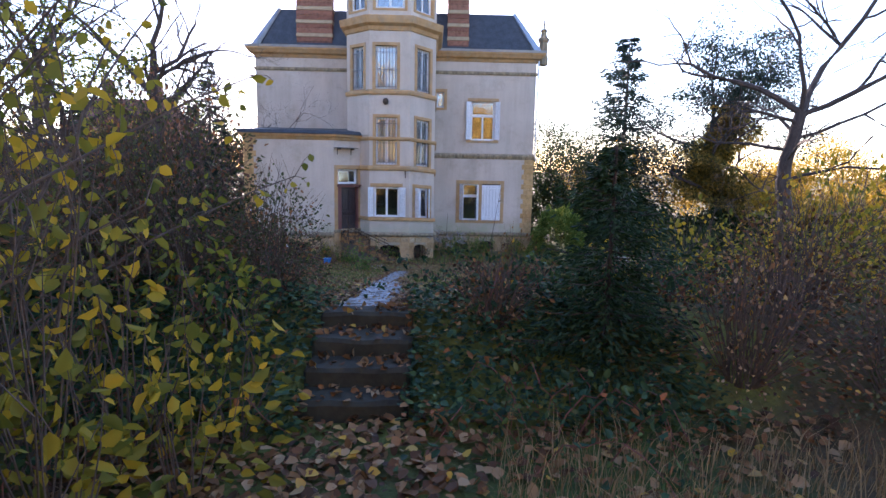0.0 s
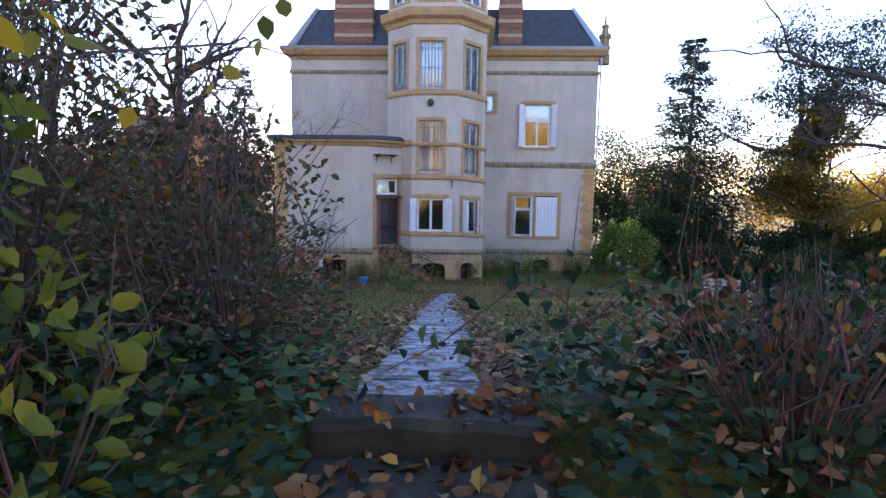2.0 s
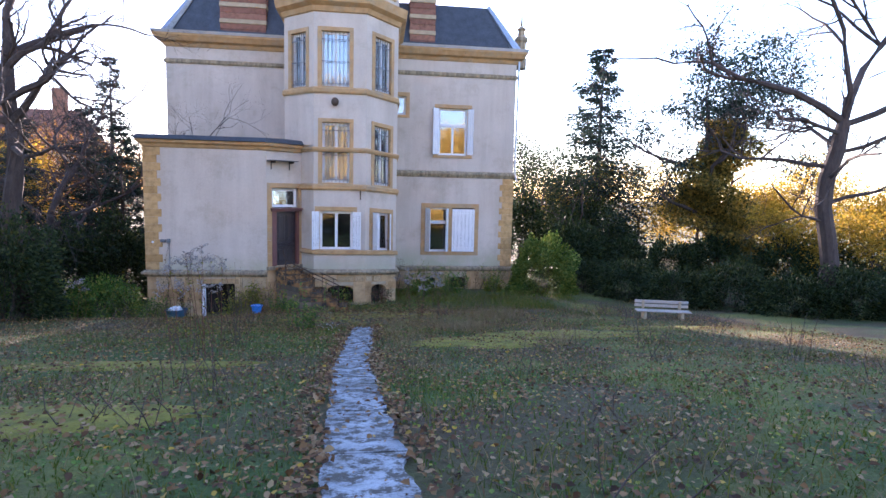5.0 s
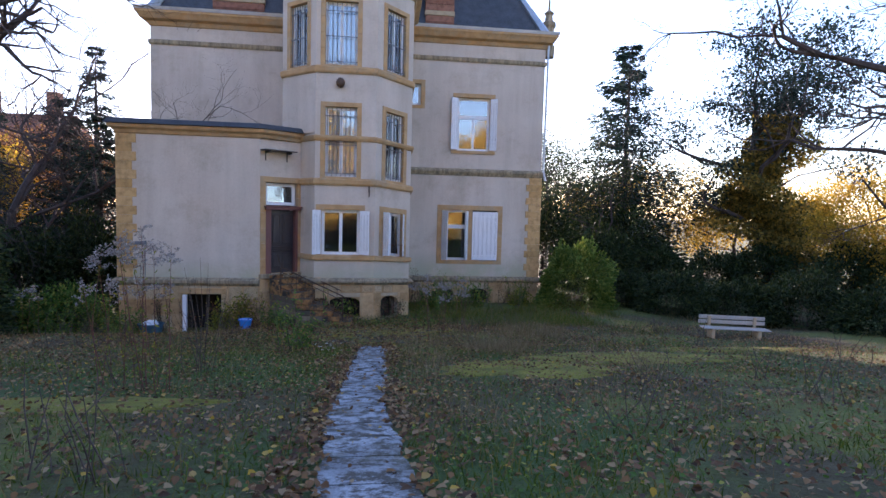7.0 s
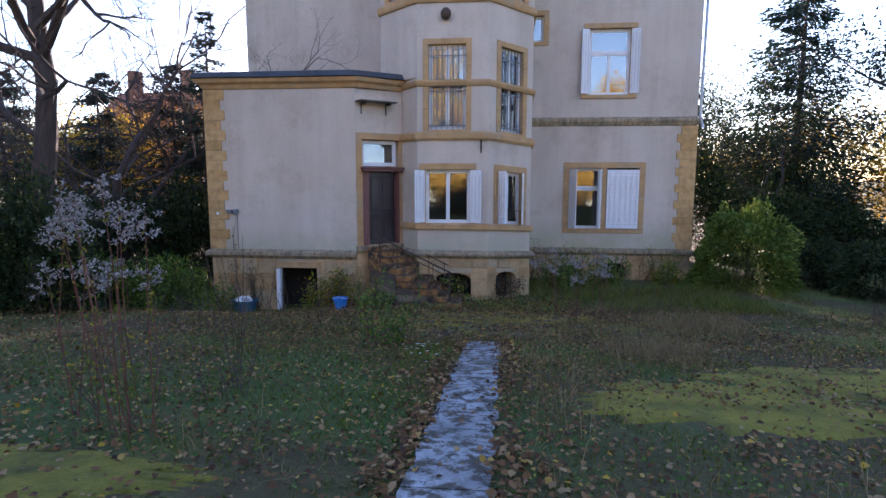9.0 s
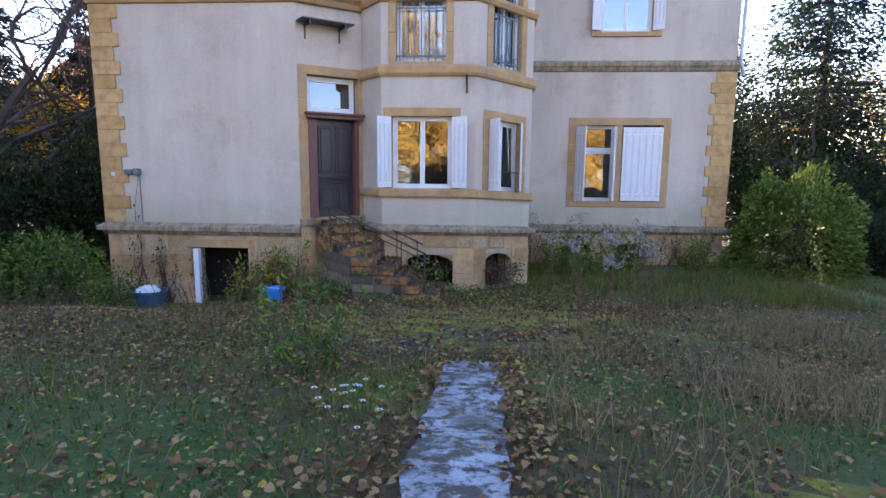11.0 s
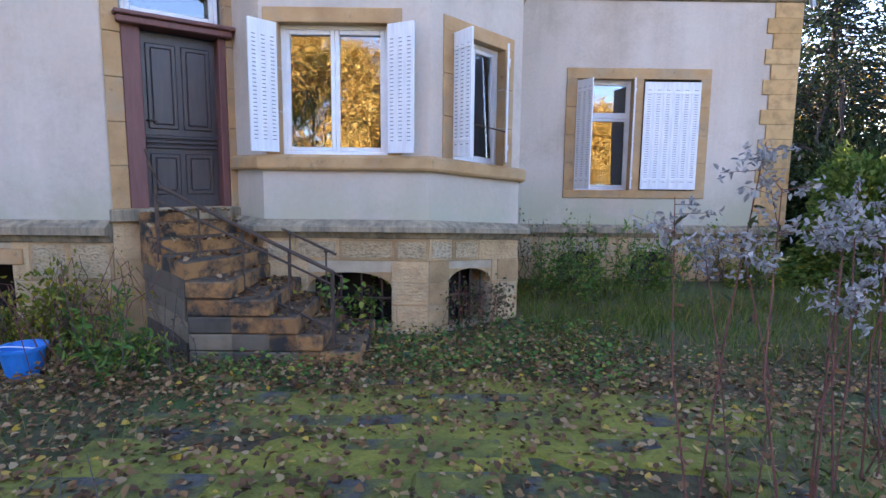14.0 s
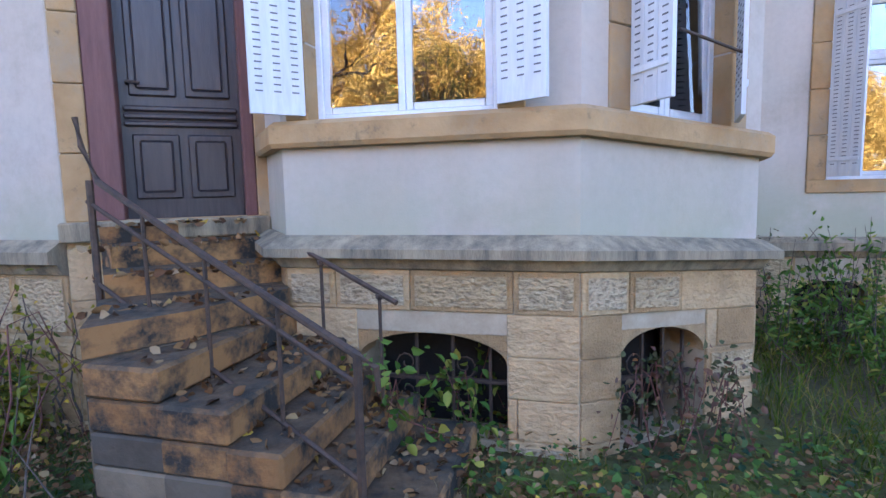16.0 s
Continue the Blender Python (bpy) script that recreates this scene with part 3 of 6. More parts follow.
def arched_vent(parent, m, uc, w, z0, z1, rise, length, y=0.0):
    """Arch ring of a cellar window with an iron grid, the darkness behind painted on a sheet."""
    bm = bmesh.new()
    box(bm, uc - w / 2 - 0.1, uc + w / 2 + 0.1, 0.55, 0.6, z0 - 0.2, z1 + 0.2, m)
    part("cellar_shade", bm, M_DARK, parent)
    for i in range(4):
        u = uc - w / 2 + w * (i + 0.5) / 4
        bm = bmesh.new()
        box(bm, u - 0.01, u + 0.01, 0.1, 0.12, z0, z1, m)
        part("cellar_bar", bm, M_IRON, parent)
    zr = z0 + (z1 - z0) * 0.55
    part("cellar_rail", box(bmesh.new(), uc - w / 2, uc + w / 2, 0.09, 0.13, zr - 0.012, zr + 0.012, m), M_IRON, parent)
    for s in (-1, 1):
        for up in (-1, 1):
            bm = bmesh.new()
            c0 = (uc + s * w * 0.2, zr + up * 0.1)
            tube(bm, [m @ Vector((c0[0] + s * r_ * math.cos(a_), 0.11, c0[1] + up * r_ * math.sin(a_))) for r_, a_ in zip(np.linspace(0.09, 0.02, 15), np.linspace(-1.6, 6.5, 15))], [0.007] * 15, 4)
            part("cellar_scroll", bm, M_IRON, parent)
    part("cellar_sill", box(bmesh.new(), uc - w / 2, uc + w / 2, 0.02, 0.3, z0 - 0.02, z0 + 0.05, m, 0.008), M_CHSTONE, parent)
    # spandrels that round the head
    n = 10
    bm = bmesh.new()
    for s in (-1, 1):
        arc = [(uc + s * w / 2 * math.cos(a), z1 - rise + rise * math.sin(a)) for a in np.linspace(0, math.pi / 2, n)]
        poly = arc + [(uc + s * w / 2, z1 + 0.005)]
        fr = [bm.verts.new(m @ Vector((u, 0.0, z))) for u, z in poly]
        bk = [bm.verts.new(m @ Vector((u, 0.3, z))) for u, z in poly]
        bm.faces.new(fr)
        bm.faces.new(bk[::-1])
        for i in range(len(poly)):
            j = (i + 1) % len(poly)
            bm.faces.new((fr[i], bk[i], bk[j], fr[j]))
    part("arch_spandrel", bm, M_BLOCK, parent)


T = 0.4
Z2 = 12.0

# main front: the part to the right of the bay
RA = ((BR, MAIN_Y), (MR, MAIN_Y))
GW = (2.62 - BR, 5.02 - BR, 1.72, 3.86)          # double window on the ground floor
FW = (3.17 - BR, 4.55 - BR, 6.35, 8.55)
SW = (BR + 0.08 - BR, 1.62 - BR, 8.15, 9.02)
main_r, m_r, len_r = wall("wall", *RA, LOWLEDGE, TOP, T, [GW, FW, SW], M_RENDER, house)
main_l, m_l, len_l = wall("wall", (ML, MAIN_Y), (VX, MAIN_Y), 1.0, TOP, T, [], M_RENDER, house)
wall("wall", (MR - 0.003, MAIN_Y + T), (MR - 0.003, MAIN_Y + 10), -0.4, TOP, T, [], M_RENDER, house)
wall("wall", (ML + 0.003, MAIN_Y + 10), (ML + 0.003, MAIN_Y + T), -0.4, TOP, T, [], M_RENDER, house)
wall("wall", (MR, MAIN_Y + 10), (ML, MAIN_Y + 10), -0.4, TOP, T, [], M_RENDER, house)
wall("wall", *RET, LOWLEDGE, Z2, T, [], M_RENDER, house)
wall("wall", (ULX, MAIN_Y), (ULX, ULY), 6.0, Z2, T, [], M_RENDER, house)

# wing with the cellar door below it
WF = ((WL, WING_Y), (KINK, WING_Y))
wing, m_w, len_w = wall("wall", *WF, LEDGE, 6.15, T, [], M_RENDER, house)
wall("wall", (WL + 0.003, MAIN_Y), (WL + 0.003, WING_Y + T), -0.8, 6.15, T, [], M_RENDER, house)
DU0, DU1 = 0.20, 1.40
door_w, m_d, len_d = wall("wall", A_DOOR, B_DOOR, LEDGE, 6.15, T, [(DU0, DU1, 1.53, 4.60)], M_RENDER, house)

# the bay, three faces and four storeys
b1 = (0.22, 1.52, 2.2, 3.74)
b2 = (0.32, 1.38, 4.85, 7.18)
b3 = (0.30, 1.36, 8.55, 10.62)
l3 = (0.40, 1.26, 8.55, 10.62)
wall("wall", *BAYL, LEDGE, 6.3, T, [], M_RENDER, house)
bay_l, m_bl, len_bl = wall("wall", *BAYLU, 6.302, Z2, T, [l3], M_RENDER, house)
bay_f, m_bf, len_bf = wall("wall", *BAYF, LEDGE, Z2, T, [b1, b2, b3], M_RENDER, house)
r1 = (0.38, 1.32, 2.2, 3.74)
r2 = (0.42, 1.28, 4.85, 7.18)
r3 = (0.42, 1.28, 8.55, 10.62)
bay_r, m_br, len_br = wall("wall", *BAYR, LEDGE, Z2, T, [r1, r2, r3], M_RENDER, house)

# windows of the bay
for m, (s1, s2, s3) in ((m_bf, (b1, b2, b3)), (m_br, (r1, r2, r3))):
    w = casement(house, m, s1[0], s1[1], s1[2], s1[3], 0.13)
    surround(w, m, *s1[:2], s1[2] + 0.002, s1[3], 0.17, 0.02, lintel=0.0)
    for s, cu in ((s2, True), (s3, True)):
        w = casement(house, m, *s, 0.13, curtain=cu)
        surround(w, m, *s, 0.15, 0.03)
        barred(w, m, s[0], s[1], s[2], s[3] - 0.02)
w = casement(house, m_bl, *l3, 0.13, curtain=True)
surround(w, m_bl, *l3, 0.15, 0.03)
barred(w, m_bl, l3[0], l3[1], l3[2], l3[3] - 0.02)

BAYLINE = [BAYL[0], BAYF[0], BAYF[1], BAYR[1], (BR, MAIN_Y - 0.01)]
UPLINE = [(ULX, MAIN_Y - 0.01), (ULX, ULY), BAYF[0], BAYF[1], BAYR[1], (BR, MAIN_Y - 0.01)]
for name, prof, material, text in (
        ("sill_band", [(0, 2.02), (0.07, 2.02), (0.09, 2.05), (0.09, 2.17), (0.05, 2.2), (0, 2.2)], M_OCHRE, ""),
        ("storey_band", [(0, 4.56), (0.05, 4.56), (0.09, 4.62), (0.09, 4.74), (0, 4.8)], M_OCHRE, ""),
        ("string_course", [(0, 6.04), (0.05, 6.06), (0.09, 6.14), (0.09, 6.2), (0, 6.23)], M_OCHRE, ""),
        ("storey_band", [(0, 8.28), (0.05, 8.28), (0.08, 8.34), (0.08, 8.46), (0, 8.52)], M_OCHRE, ""),
        ("bay_cornice", [(0, 11.3), (0.06, 11.33), (0.12, 11.5), (0.3, 11.62), (0.34, 11.8), (0.36, 11.95), (0, 12.05)], M_OCHRE, "moulded ochre stone cornice"),
        ("plinth_ledge", [(0, 1.18), (0.05, 1.2), (0.09, 1.27), (0.17, 1.28), (0.17, 1.34), (0.03, 1.42), (0, 1.42)], M_LEDGE, "weathered grey stone ledge")):
    high = prof[0][1] > 8
    part(name, moulding(bmesh.new(), UPLINE if high else BAYLINE, prof, ([0] if high else []) + [0, 0, 0, -0.125, -0.36]), material, house, text)

# top storey of the bay above the cornice
poly = [(ULX, ULY), (BL, BAY_Y), (BM, BAY_Y), (BR, BRY), (BR, 34.0), (ULX, 34.0)]
for pl in (BAYLU, BAYF, BAYR):
    m, L = wallframe(*pl)
    hole = [(0.3, L - 0.3, 12.35, 14.0)] if L > 1 else [(0.15, L - 0.15, 12.35, 14.0)]
    wall("wall", *pl, 12.0, 14.6, T, hole, M_RENDER, house)
    w = casement(house, m, *hole[0], 0.13, mullion=L > 1)
    surround(w, m, *hole[0], 0.13, 0.03)
wall("wall", (BR, BRY), (BR, 35), 12.0, 14.6, T, [], M_RENDER, house)
wall("wall", (ULX, 35), (ULX, ULY), 12.0, 14.6, T, [], M_RENDER, house)
bm = bmesh.new()
prism(bm, poly, 14.6, 14.75)
part("tower_roof", bm, M_SLATE, house)

# double ground-floor window: mullion, one casement, shutters
w = casement(house, m_r, GW[0] + 0.02, (GW[0] + GW[1]) / 2 - 0.08, GW[2], GW[3], 0.14, light=3.15, mullion=False)
surround(w, m_r, *GW, 0.2, 0.03)
bm = bmesh.new()
box(bm, (GW[0] + GW[1]) / 2 - 0.1, (GW[0] + GW[1]) / 2 + 0.1, -0.02, 0.16, GW[2], GW[3], m_r, 0.008)
part("mullion", bm, M_OCHRE, w)
gm = (GW[0] + GW[1]) / 2
slat_shutter(w, m_r, GW[0] + 0.02, 0.42, GW[2] + 0.04, GW[3] - 0.05, 62, False)
slat_shutter(w, m_r, gm - 0.1, 0.42, GW[2] + 0.04, GW[3] - 0.05, 72, True)
slat_shutter(w, m_r, gm + 0.105, 0.54, GW[2] + 0.03, GW[3] - 0.06, 0, False)
slat_shutter(w, m_r, GW[1] - 0.01, 0.54, GW[2] + 0.03, GW[3] - 0.06, 0, True)
# near-black sheet painted as the dark behind the closed shutters
bm = bmesh.new()
box(bm, gm + 0.1, GW[1], 0.3, 0.33, GW[2], GW[3], m_r)
part("room_shade", bm, M_DARK, w)

# first-floor window with folded shutters
w = casement(house, m_r, *FW, 0.12, light=7.75)
surround(w, m_r, *FW, 0.16, 0.03, lintel=0.04, sill=0.08)
slat_shutter(w, m_r, FW[0], 0.30, FW[2] + 0.04, FW[3] - 0.03, 152, False)
slat_shutter(w, m_r, FW[1], 0.30, FW[2] + 0.04, FW[3] - 0.03, 152, True)
w = casement(house, m_r, *SW, 0.14, mullion=False)
surround(w, m_r, *SW, 0.17, 0.03)

# shutters of the bay's ground floor, folded open
for m, s in ((m_bf, b1), (m_br, r1)):
    slat_shutter(bay_f if m is m_bf else bay_r, m, s[0] + 0.0, 0.36, s[2] + 0.03, s[3] - 0.02, 132 if m is m_bf else 98, False)
    slat_shutter(bay_f if m is m_bf else bay_r, m, s[1] - 0.0, 0.36, s[2] + 0.03, s[3] - 0.02, 150 if m is m_bf else 42, True)

# bands and cornice of the main front
for line in ([(BR, MAIN_Y), (MR, MAIN_Y), (MR, MAIN_Y + 10)],):
    part("string_course", moulding(bmesh.new(), line, [(0, 5.30), (0.05, 5.32), (0.10, 5.42), (0.13, 5.44), (0.13, 5.52), (0, 5.6)]), M_LEDGE, house)
    part("plinth_ledge", moulding(bmesh.new(), line, [(0, 0.78), (0.05, 0.8), (0.09, 0.87), (0.15, 0.88), (0.15, 0.98), (0, 1.04)]), M_LEDGE, house, "weathered grey stone ledge")
for line in ([(BR, MAIN_Y), (MR, MAIN_Y), (MR, MAIN_Y + 10)], [(ML, MAIN_Y + 10), (ML, MAIN_Y), (VX, MAIN_Y)]):
    part("frieze_band", moulding(bmesh.new(), line, [(0, 10.0), (0.04, 10.0), (0.07, 10.06), (0.07, 10.16), (0, 10.2)]), M_LEDGE, house)
    part("cornice", moulding(bmesh.new(), line, [(0, 10.7), (0.05, 10.72), (0.12, 10.86), (0.28, 10.92), (0.36, 11.05), (0.42, 11.12), (0.42, 11.2), (0, 11.25)]), M_OCHRE, house, "moulded ochre stone cornice")
    part("gutter", moulding(bmesh.new(), line, [(0.30, 11.2), (0.44, 11.2), (0.47, 11.32), (0.43, 11.32), (0.41, 11.24), (0.30, 11.24)]), M_ZINC, house, "grey zinc gutter")
WINGLINE = [(WL, MAIN_Y), (WL, WING_Y), (KINK + 0.1, WING_Y), (VX + 0.02, VY)]
part("wing_cornice", moulding(bmesh.new(), WINGLINE, [(0, 6.0), (0.05, 6.02), (0.1, 6.12), (0.2, 6.18), (0.24, 6.28), (0, 6.3)]), M_OCHRE, house, "moulded ochre stone cornice")
part("plinth_ledge", moulding(bmesh.new(), [(WL, MAIN_Y), (WL, WING_Y), (KINK, WING_Y)], [(0, 1.12), (0.05, 1.14), (0.09, 1.22), (0.16, 1.23), (0.16, 1.32), (0.03, 1.4), (0, 1.4)]), M_LEDGE, house, "weathered grey stone ledge")
# wing roof: a low slope from the main wall down to the gutter
bm = bmesh.new()
lo = [(WL - 0.28, WING_Y - 0.3, 6.3), (KINK + 0.05, WING_Y - 0.3, 6.3), (VX + 0.3, VY - 0.25, 6.3), (VX + 0.2, MAIN_Y, 6.3), (WL - 0.28, MAIN_Y, 6.3)]
hi = [(WL - 0.2, WING_Y - 0.2, 6.46), (KINK + 0.02, WING_Y - 0.2, 6.46), (VX + 0.22, VY - 0.16, 6.46), (VX + 0.2, MAIN_Y, 6.85), (WL - 0.2, MAIN_Y, 6.85)]
a = [bm.verts.new(p) for p in lo]
b = [bm.verts.new(p) for p in hi]
bm.faces.new(b)
bm.faces.new(a[::-1])
for i in range(5):
    bm.faces.new((a[i], a[(i + 1) % 5], b[(i + 1) % 5], b[i]))
part("wing_roof", bm, M_SLATE, house, "dark sheet roof of the low wing")

# mansard
bm = bmesh.new()
y0, y1 = MAIN_Y + 0.15, MAIN_Y + 9.8
lo = [(ML - 0.1, y0, 11.2), (MR + 0.1, y0, 11.2), (MR + 0.1, y1, 11.2), (ML - 0.1, y1, 11.2)]
hi = [(ML + 1.15, y0 + 0.9, 13.55), (MR - 1.25, y0 + 0.9, 13.55), (MR - 1.25, y1 - 0.9, 13.55), (ML + 1.15, y1 - 0.9, 13.55)]
a = [bm.verts.new(p) for p in lo]
b = [bm.verts.new(p) for p in hi]
bm.faces.new(b)
bm.faces.new(a[::-1])
for i in range(4):
    bm.faces.new((a[i], a[(i + 1) % 4], b[(i + 1) % 4], b[i]))
roof = part("roof", bm, M_SLATE, house, "dark slate mansard roof")
for p, q in zip(lo, hi):
    bm = bmesh.new()
    tube(bm, [Vector(p) + Vector((0, -0.02, 0.05)), Vector(q) + Vector((0, -0.02, 0.02))], [0.22, 0.10], 6)
    part("hip_flashing", bm, M_ZINC, roof, "pale zinc hip flashing")


def chimney(x0, x1, y0, y1, z0, z1):
    """Brick stack with stone courses, built course by course."""
    ob = part("chimney", box(bmesh.new(), x0 + 0.03, x1 - 0.03, y0 + 0.03, y1 - 0.03, z0, z1), M_JOINT, house, "red brick chimney stack with stone bands")
    z, k = z0, 0
    while z < z1:
        h = 0.26 if k % 3 else 0.2
        bm = bmesh.new()
        p = 0.025 if k % 3 == 0 else 0.0
        box(bm, x0 - p, x1 + p, y0 - p, y1 + p, z + 0.006, min(z + h, z1) - 0.006, None, 0.01)
        part("chimney_course", bm, M_CHSTONE if k % 3 == 0 else M_BRICK, ob)
        z += h
        k += 1


chimney(-6.75, -4.75, MAIN_Y + 0.3, MAIN_Y + 1.0, 11.2, 14.9)
chimney(1.75, 2.95, MAIN_Y + 0.3, MAIN_Y + 1.0, 11.2, 14.9)


def finial(x, y):
    """The turned stone dormer end with its spike at the roof corner."""
    prof = [(0.0, 11.0), (0.3, 11.0), (0.32, 11.5), (0.26, 11.55), (0.26, 12.3), (0.34, 12.4), (0.34, 12.55), (0.2, 12.65), (0.16, 12.9), (0.24, 13.0), (0.06, 13.15), (0.04, 13.6), (0.0, 13.75)]
    bm = bmesh.new()
    rows = [[bm.verts.new((x + r * math.cos(2 * math.pi * k / 10), y + r * math.sin(2 * math.pi * k / 10), z)) for k in range(10)] for r, z in prof]
    for r0, r1 in zip(rows, rows[1:]):
        for k in range(10):
            bm.faces.new((r0[k], r0[(k + 1) % 10], r1[(k + 1) % 10], r1[k]))
    bmesh.ops.remove_doubles(bm, verts=bm.verts, dist=0.001)
    part("finial", bm, M_LEDGE, house, "weathered stone roof finial")


finial(MR + 0.75, MAIN_Y + 2.2)


# plinth: backing wall with cellar openings, faced with stone blocks
def plinth(a, b, z0, z1, openings, rows=None):
    ob, m, length = wall("plinth", a, b, z0, z1, T, openings, M_JOINT, house)
    rows = rows or 4
    hs = [(z1 - z0) / rows] * rows
    z = z0
    rng = random.Random(int(length * 100))
    for r, h in enumerate(hs):
        u = 0.0
        first = True
        while u < length - 0.02:
            wd = rng.uniform(0.45, 0.8) * (0.5 if first and r % 2 else 1.0)
            first = False
            u1 = min(length, u + wd)
            if length - u1 < 0.2:
                u1 = length
            spans = [(u, u1)]
            for o in openings:
                if z + h > o[2] + 0.02 and z < o[3] - 0.02:
                    nxt = []
                    for s0, s1 in spans:
                        if s1 <= o[0] or s0 >= o[1]:
                            nxt.append((s0, s1))
                        else:
                            if s0 < o[0]:
                                nxt.append((s0, o[0]))
                            if s1 > o[1]:
                                nxt.append((o[1], s1))
                    spans = nxt
            for s0, s1 in spans:
                if s1 - s0 < 0.04:
                    continue
                bm = bmesh.new()
                pr = rng.uniform(0.014, 0.024)
                box(bm, s0 + 0.003, s1 - 0.003, -pr, 0.05, z + 0.003, z + h - 0.003, m, 0.006)
                hewn = s1 - s0 > 0.25 and rng.random() < (0.9 if r == rows - 1 else 0.0 if r == rows - 2 else 0.4)
                if hewn:
                    bm.normal_update()
                    bm.faces.ensure_lookup_table()
                    outward = (m.to_3x3() @ Vector((0, -1, 0))).normalized()
                    front = max(bm.faces, key=lambda f: (f.normal.dot(outward) ** 2 > 0.8) * f.calc_area() * (1 if f.calc_center_median().dot(outward) > (m @ Vector((0, 0, 0))).dot(outward) else 0))
                    bmesh.ops.inset_region(bm, faces=[front], thickness=0.035, depth=0.0)
                    bmesh.ops.inset_region(bm, faces=[front], thickness=0.008, depth=0.0)
                    for v in front.verts:
                        v.co += outward * 0.012
                    front.material_index = 1
                blk = part("stone_block", bm, M_BLOCK, ob)
                if hewn:
                    blk.data.materials.append(M_HEWN)
            u = u1
        z += h
    return ob, m


pw, m_pw = plinth(*WF, -0.8, 1.14, [(WL * 0 + 2.0, 3.2, -0.8, 0.86)])
pd, m_pd = plinth(A_DOOR, B_DOOR, -0.5, 1.40, [])
pbl, m_pbl = plinth(*BAYL, -0.5, 1.19, [], 6)
pbf, m_pbf = plinth(*BAYF, -0.5, 1.19, [(0.52, 1.56, -0.02, 0.76)], 6)
pbr, m_pbr = plinth(*BAYR, -0.5, 1.19, [(0.34, 1.14, -0.02, 0.80)], 6)
prt, m_prt = plinth(*RET, -0.5, 0.8, [], 3)
pmr, m_pmr = plinth(*RA, -0.5, 0.8, [(1.25, 2.1, -0.1, 0.5), (2.75, 3.6, -0.1, 0.5)], 3)
arched_vent(pbf, m_pbf, 1.04, 1.04, -0.02, 0.76, 0.2, 0)
arched_vent(pbr, m_pbr, 0.74, 0.80, -0.02, 0.80, 0.2, 0)
arched_vent(pmr, m_pmr, 1.675, 0.85, -0.1, 0.5, 0.2, 0)
arched_vent(pmr, m_pmr, 3.175, 0.85, -0.1, 0.5, 0.2, 0)
# near-black sheet painted as the darkness inside the cellar doorway
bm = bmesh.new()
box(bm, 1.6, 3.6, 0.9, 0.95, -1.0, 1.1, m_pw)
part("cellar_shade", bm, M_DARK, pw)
bm = bmesh.new()
box(bm, 1.85, 3.35, -0.05, 0.3, 0.86, 1.05, m_pw, 0.01)
part("cellar_lintel", bm, M_OCHRE, pw, "ochre stone lintel")
bm = bmesh.new()
box(bm, 2.02, 2.14, -0.16, -0.04, -0.75, 0.84, m_pw, 0.006)
part("cellar_frame_post", bm, M_SHUT, pw, "pale blue-grey painted post")


def quoins(a, b, z0, z1, width, both=True, at_end=True):
    m, length = wallframe(a, b)
    n = round((z1 - z0) / 0.29)
    h = (z1 - z0) / n
    for i in range(n):
        w = width + (0.13 if i % 2 else 0.0)
        u0, u1 = (length - w, length + 0.035) if at_end else (-0.035, w)
        bm = bmesh.new()
        box(bm, u0, u1, -0.035, 0.1, z0 + h * i + 0.002, z0 + h * (i + 1) - 0.002, m, 0.006)
        part("quoin_stone", bm, M_QUOIN, house)


quoins(*RA, 1.04, 5.30, 0.5)
quoins(*WF, 1.40, 6.0, 0.45, at_end=False)

# front door in its stone and painted wood surround
door = thing("front_door", "dark weathered panelled wooden front door, closed, in maroon frame", "door")
dz0, dz1 = 1.53, 3.66
bm = bmesh.new()
box(bm, DU0 + 0.21, DU1 - 0.1, 0.16, 0.21, dz0, dz1, m_d)
leaf = part("leaf", bm, M_DOOR, door)
w0, w1 = DU0 + 0.21, DU1 - 0.1
mid = (w0 + w1) / 2
for c0, c1 in ((w0 + 0.07, mid - 0.03), (mid + 0.03, w1 - 0.07)):
    for q0, q1 in ((dz0 + 0.16, dz0 + 0.68), (dz0 + 0.98, dz1 - 0.12)):
        bm = bmesh.new()
        box(bm, c0, c1, 0.135, 0.17, q0, q1, m_d, 0.012)
        part("panel_moulding", bm, M_DOOR, leaf)
        bm = bmesh.new()
        box(bm, c0 + 0.05, c1 - 0.05, 0.12, 0.14, q0 + 0.05, q1 - 0.05, m_d, 0.018)
        part("panel", bm, M_DOOR, leaf)
for z in (dz0 + 0.74, dz0 + 0.80, dz0 + 0.86):
    bm = bmesh.new()
    box(bm, w0 + 0.02, w1 - 0.02, 0.125, 0.17, z, z + 0.045, m_d, 0.012)
    part("rail_moulding", bm, M_DOOR, leaf)
bm = bmesh.new()
tube(bm, [m_d @ Vector((w0 + 0.06, 0.16, dz0 + 1.08)), m_d @ Vector((w0 + 0.06, 0.09, dz0 + 1.08)), m_d @ Vector((w0 + 0.16, 0.085, dz0 + 1.075))], [0.014, 0.012, 0.01], 6)
part("handle", bm, M_IRON, leaf, "black iron door handle")
for u0, u1 in ((DU0 + 0.006, DU0 + 0.21), (DU1 - 0.1, DU1 - 0.006)):
    bm = bmesh.new()
    box(bm, u0, u1, -0.02, 0.2, dz0, dz1 + 0.1, m_d, 0.01)
    part("jamb", bm, M_JAMB, door, "maroon painted wooden jamb")
bm = bmesh.new()
box(bm, DU0 - 0.04, DU1 + 0.05, -0.14, 0.2, dz1 + 0.02, dz1 + 0.1, m_d, 0.012)
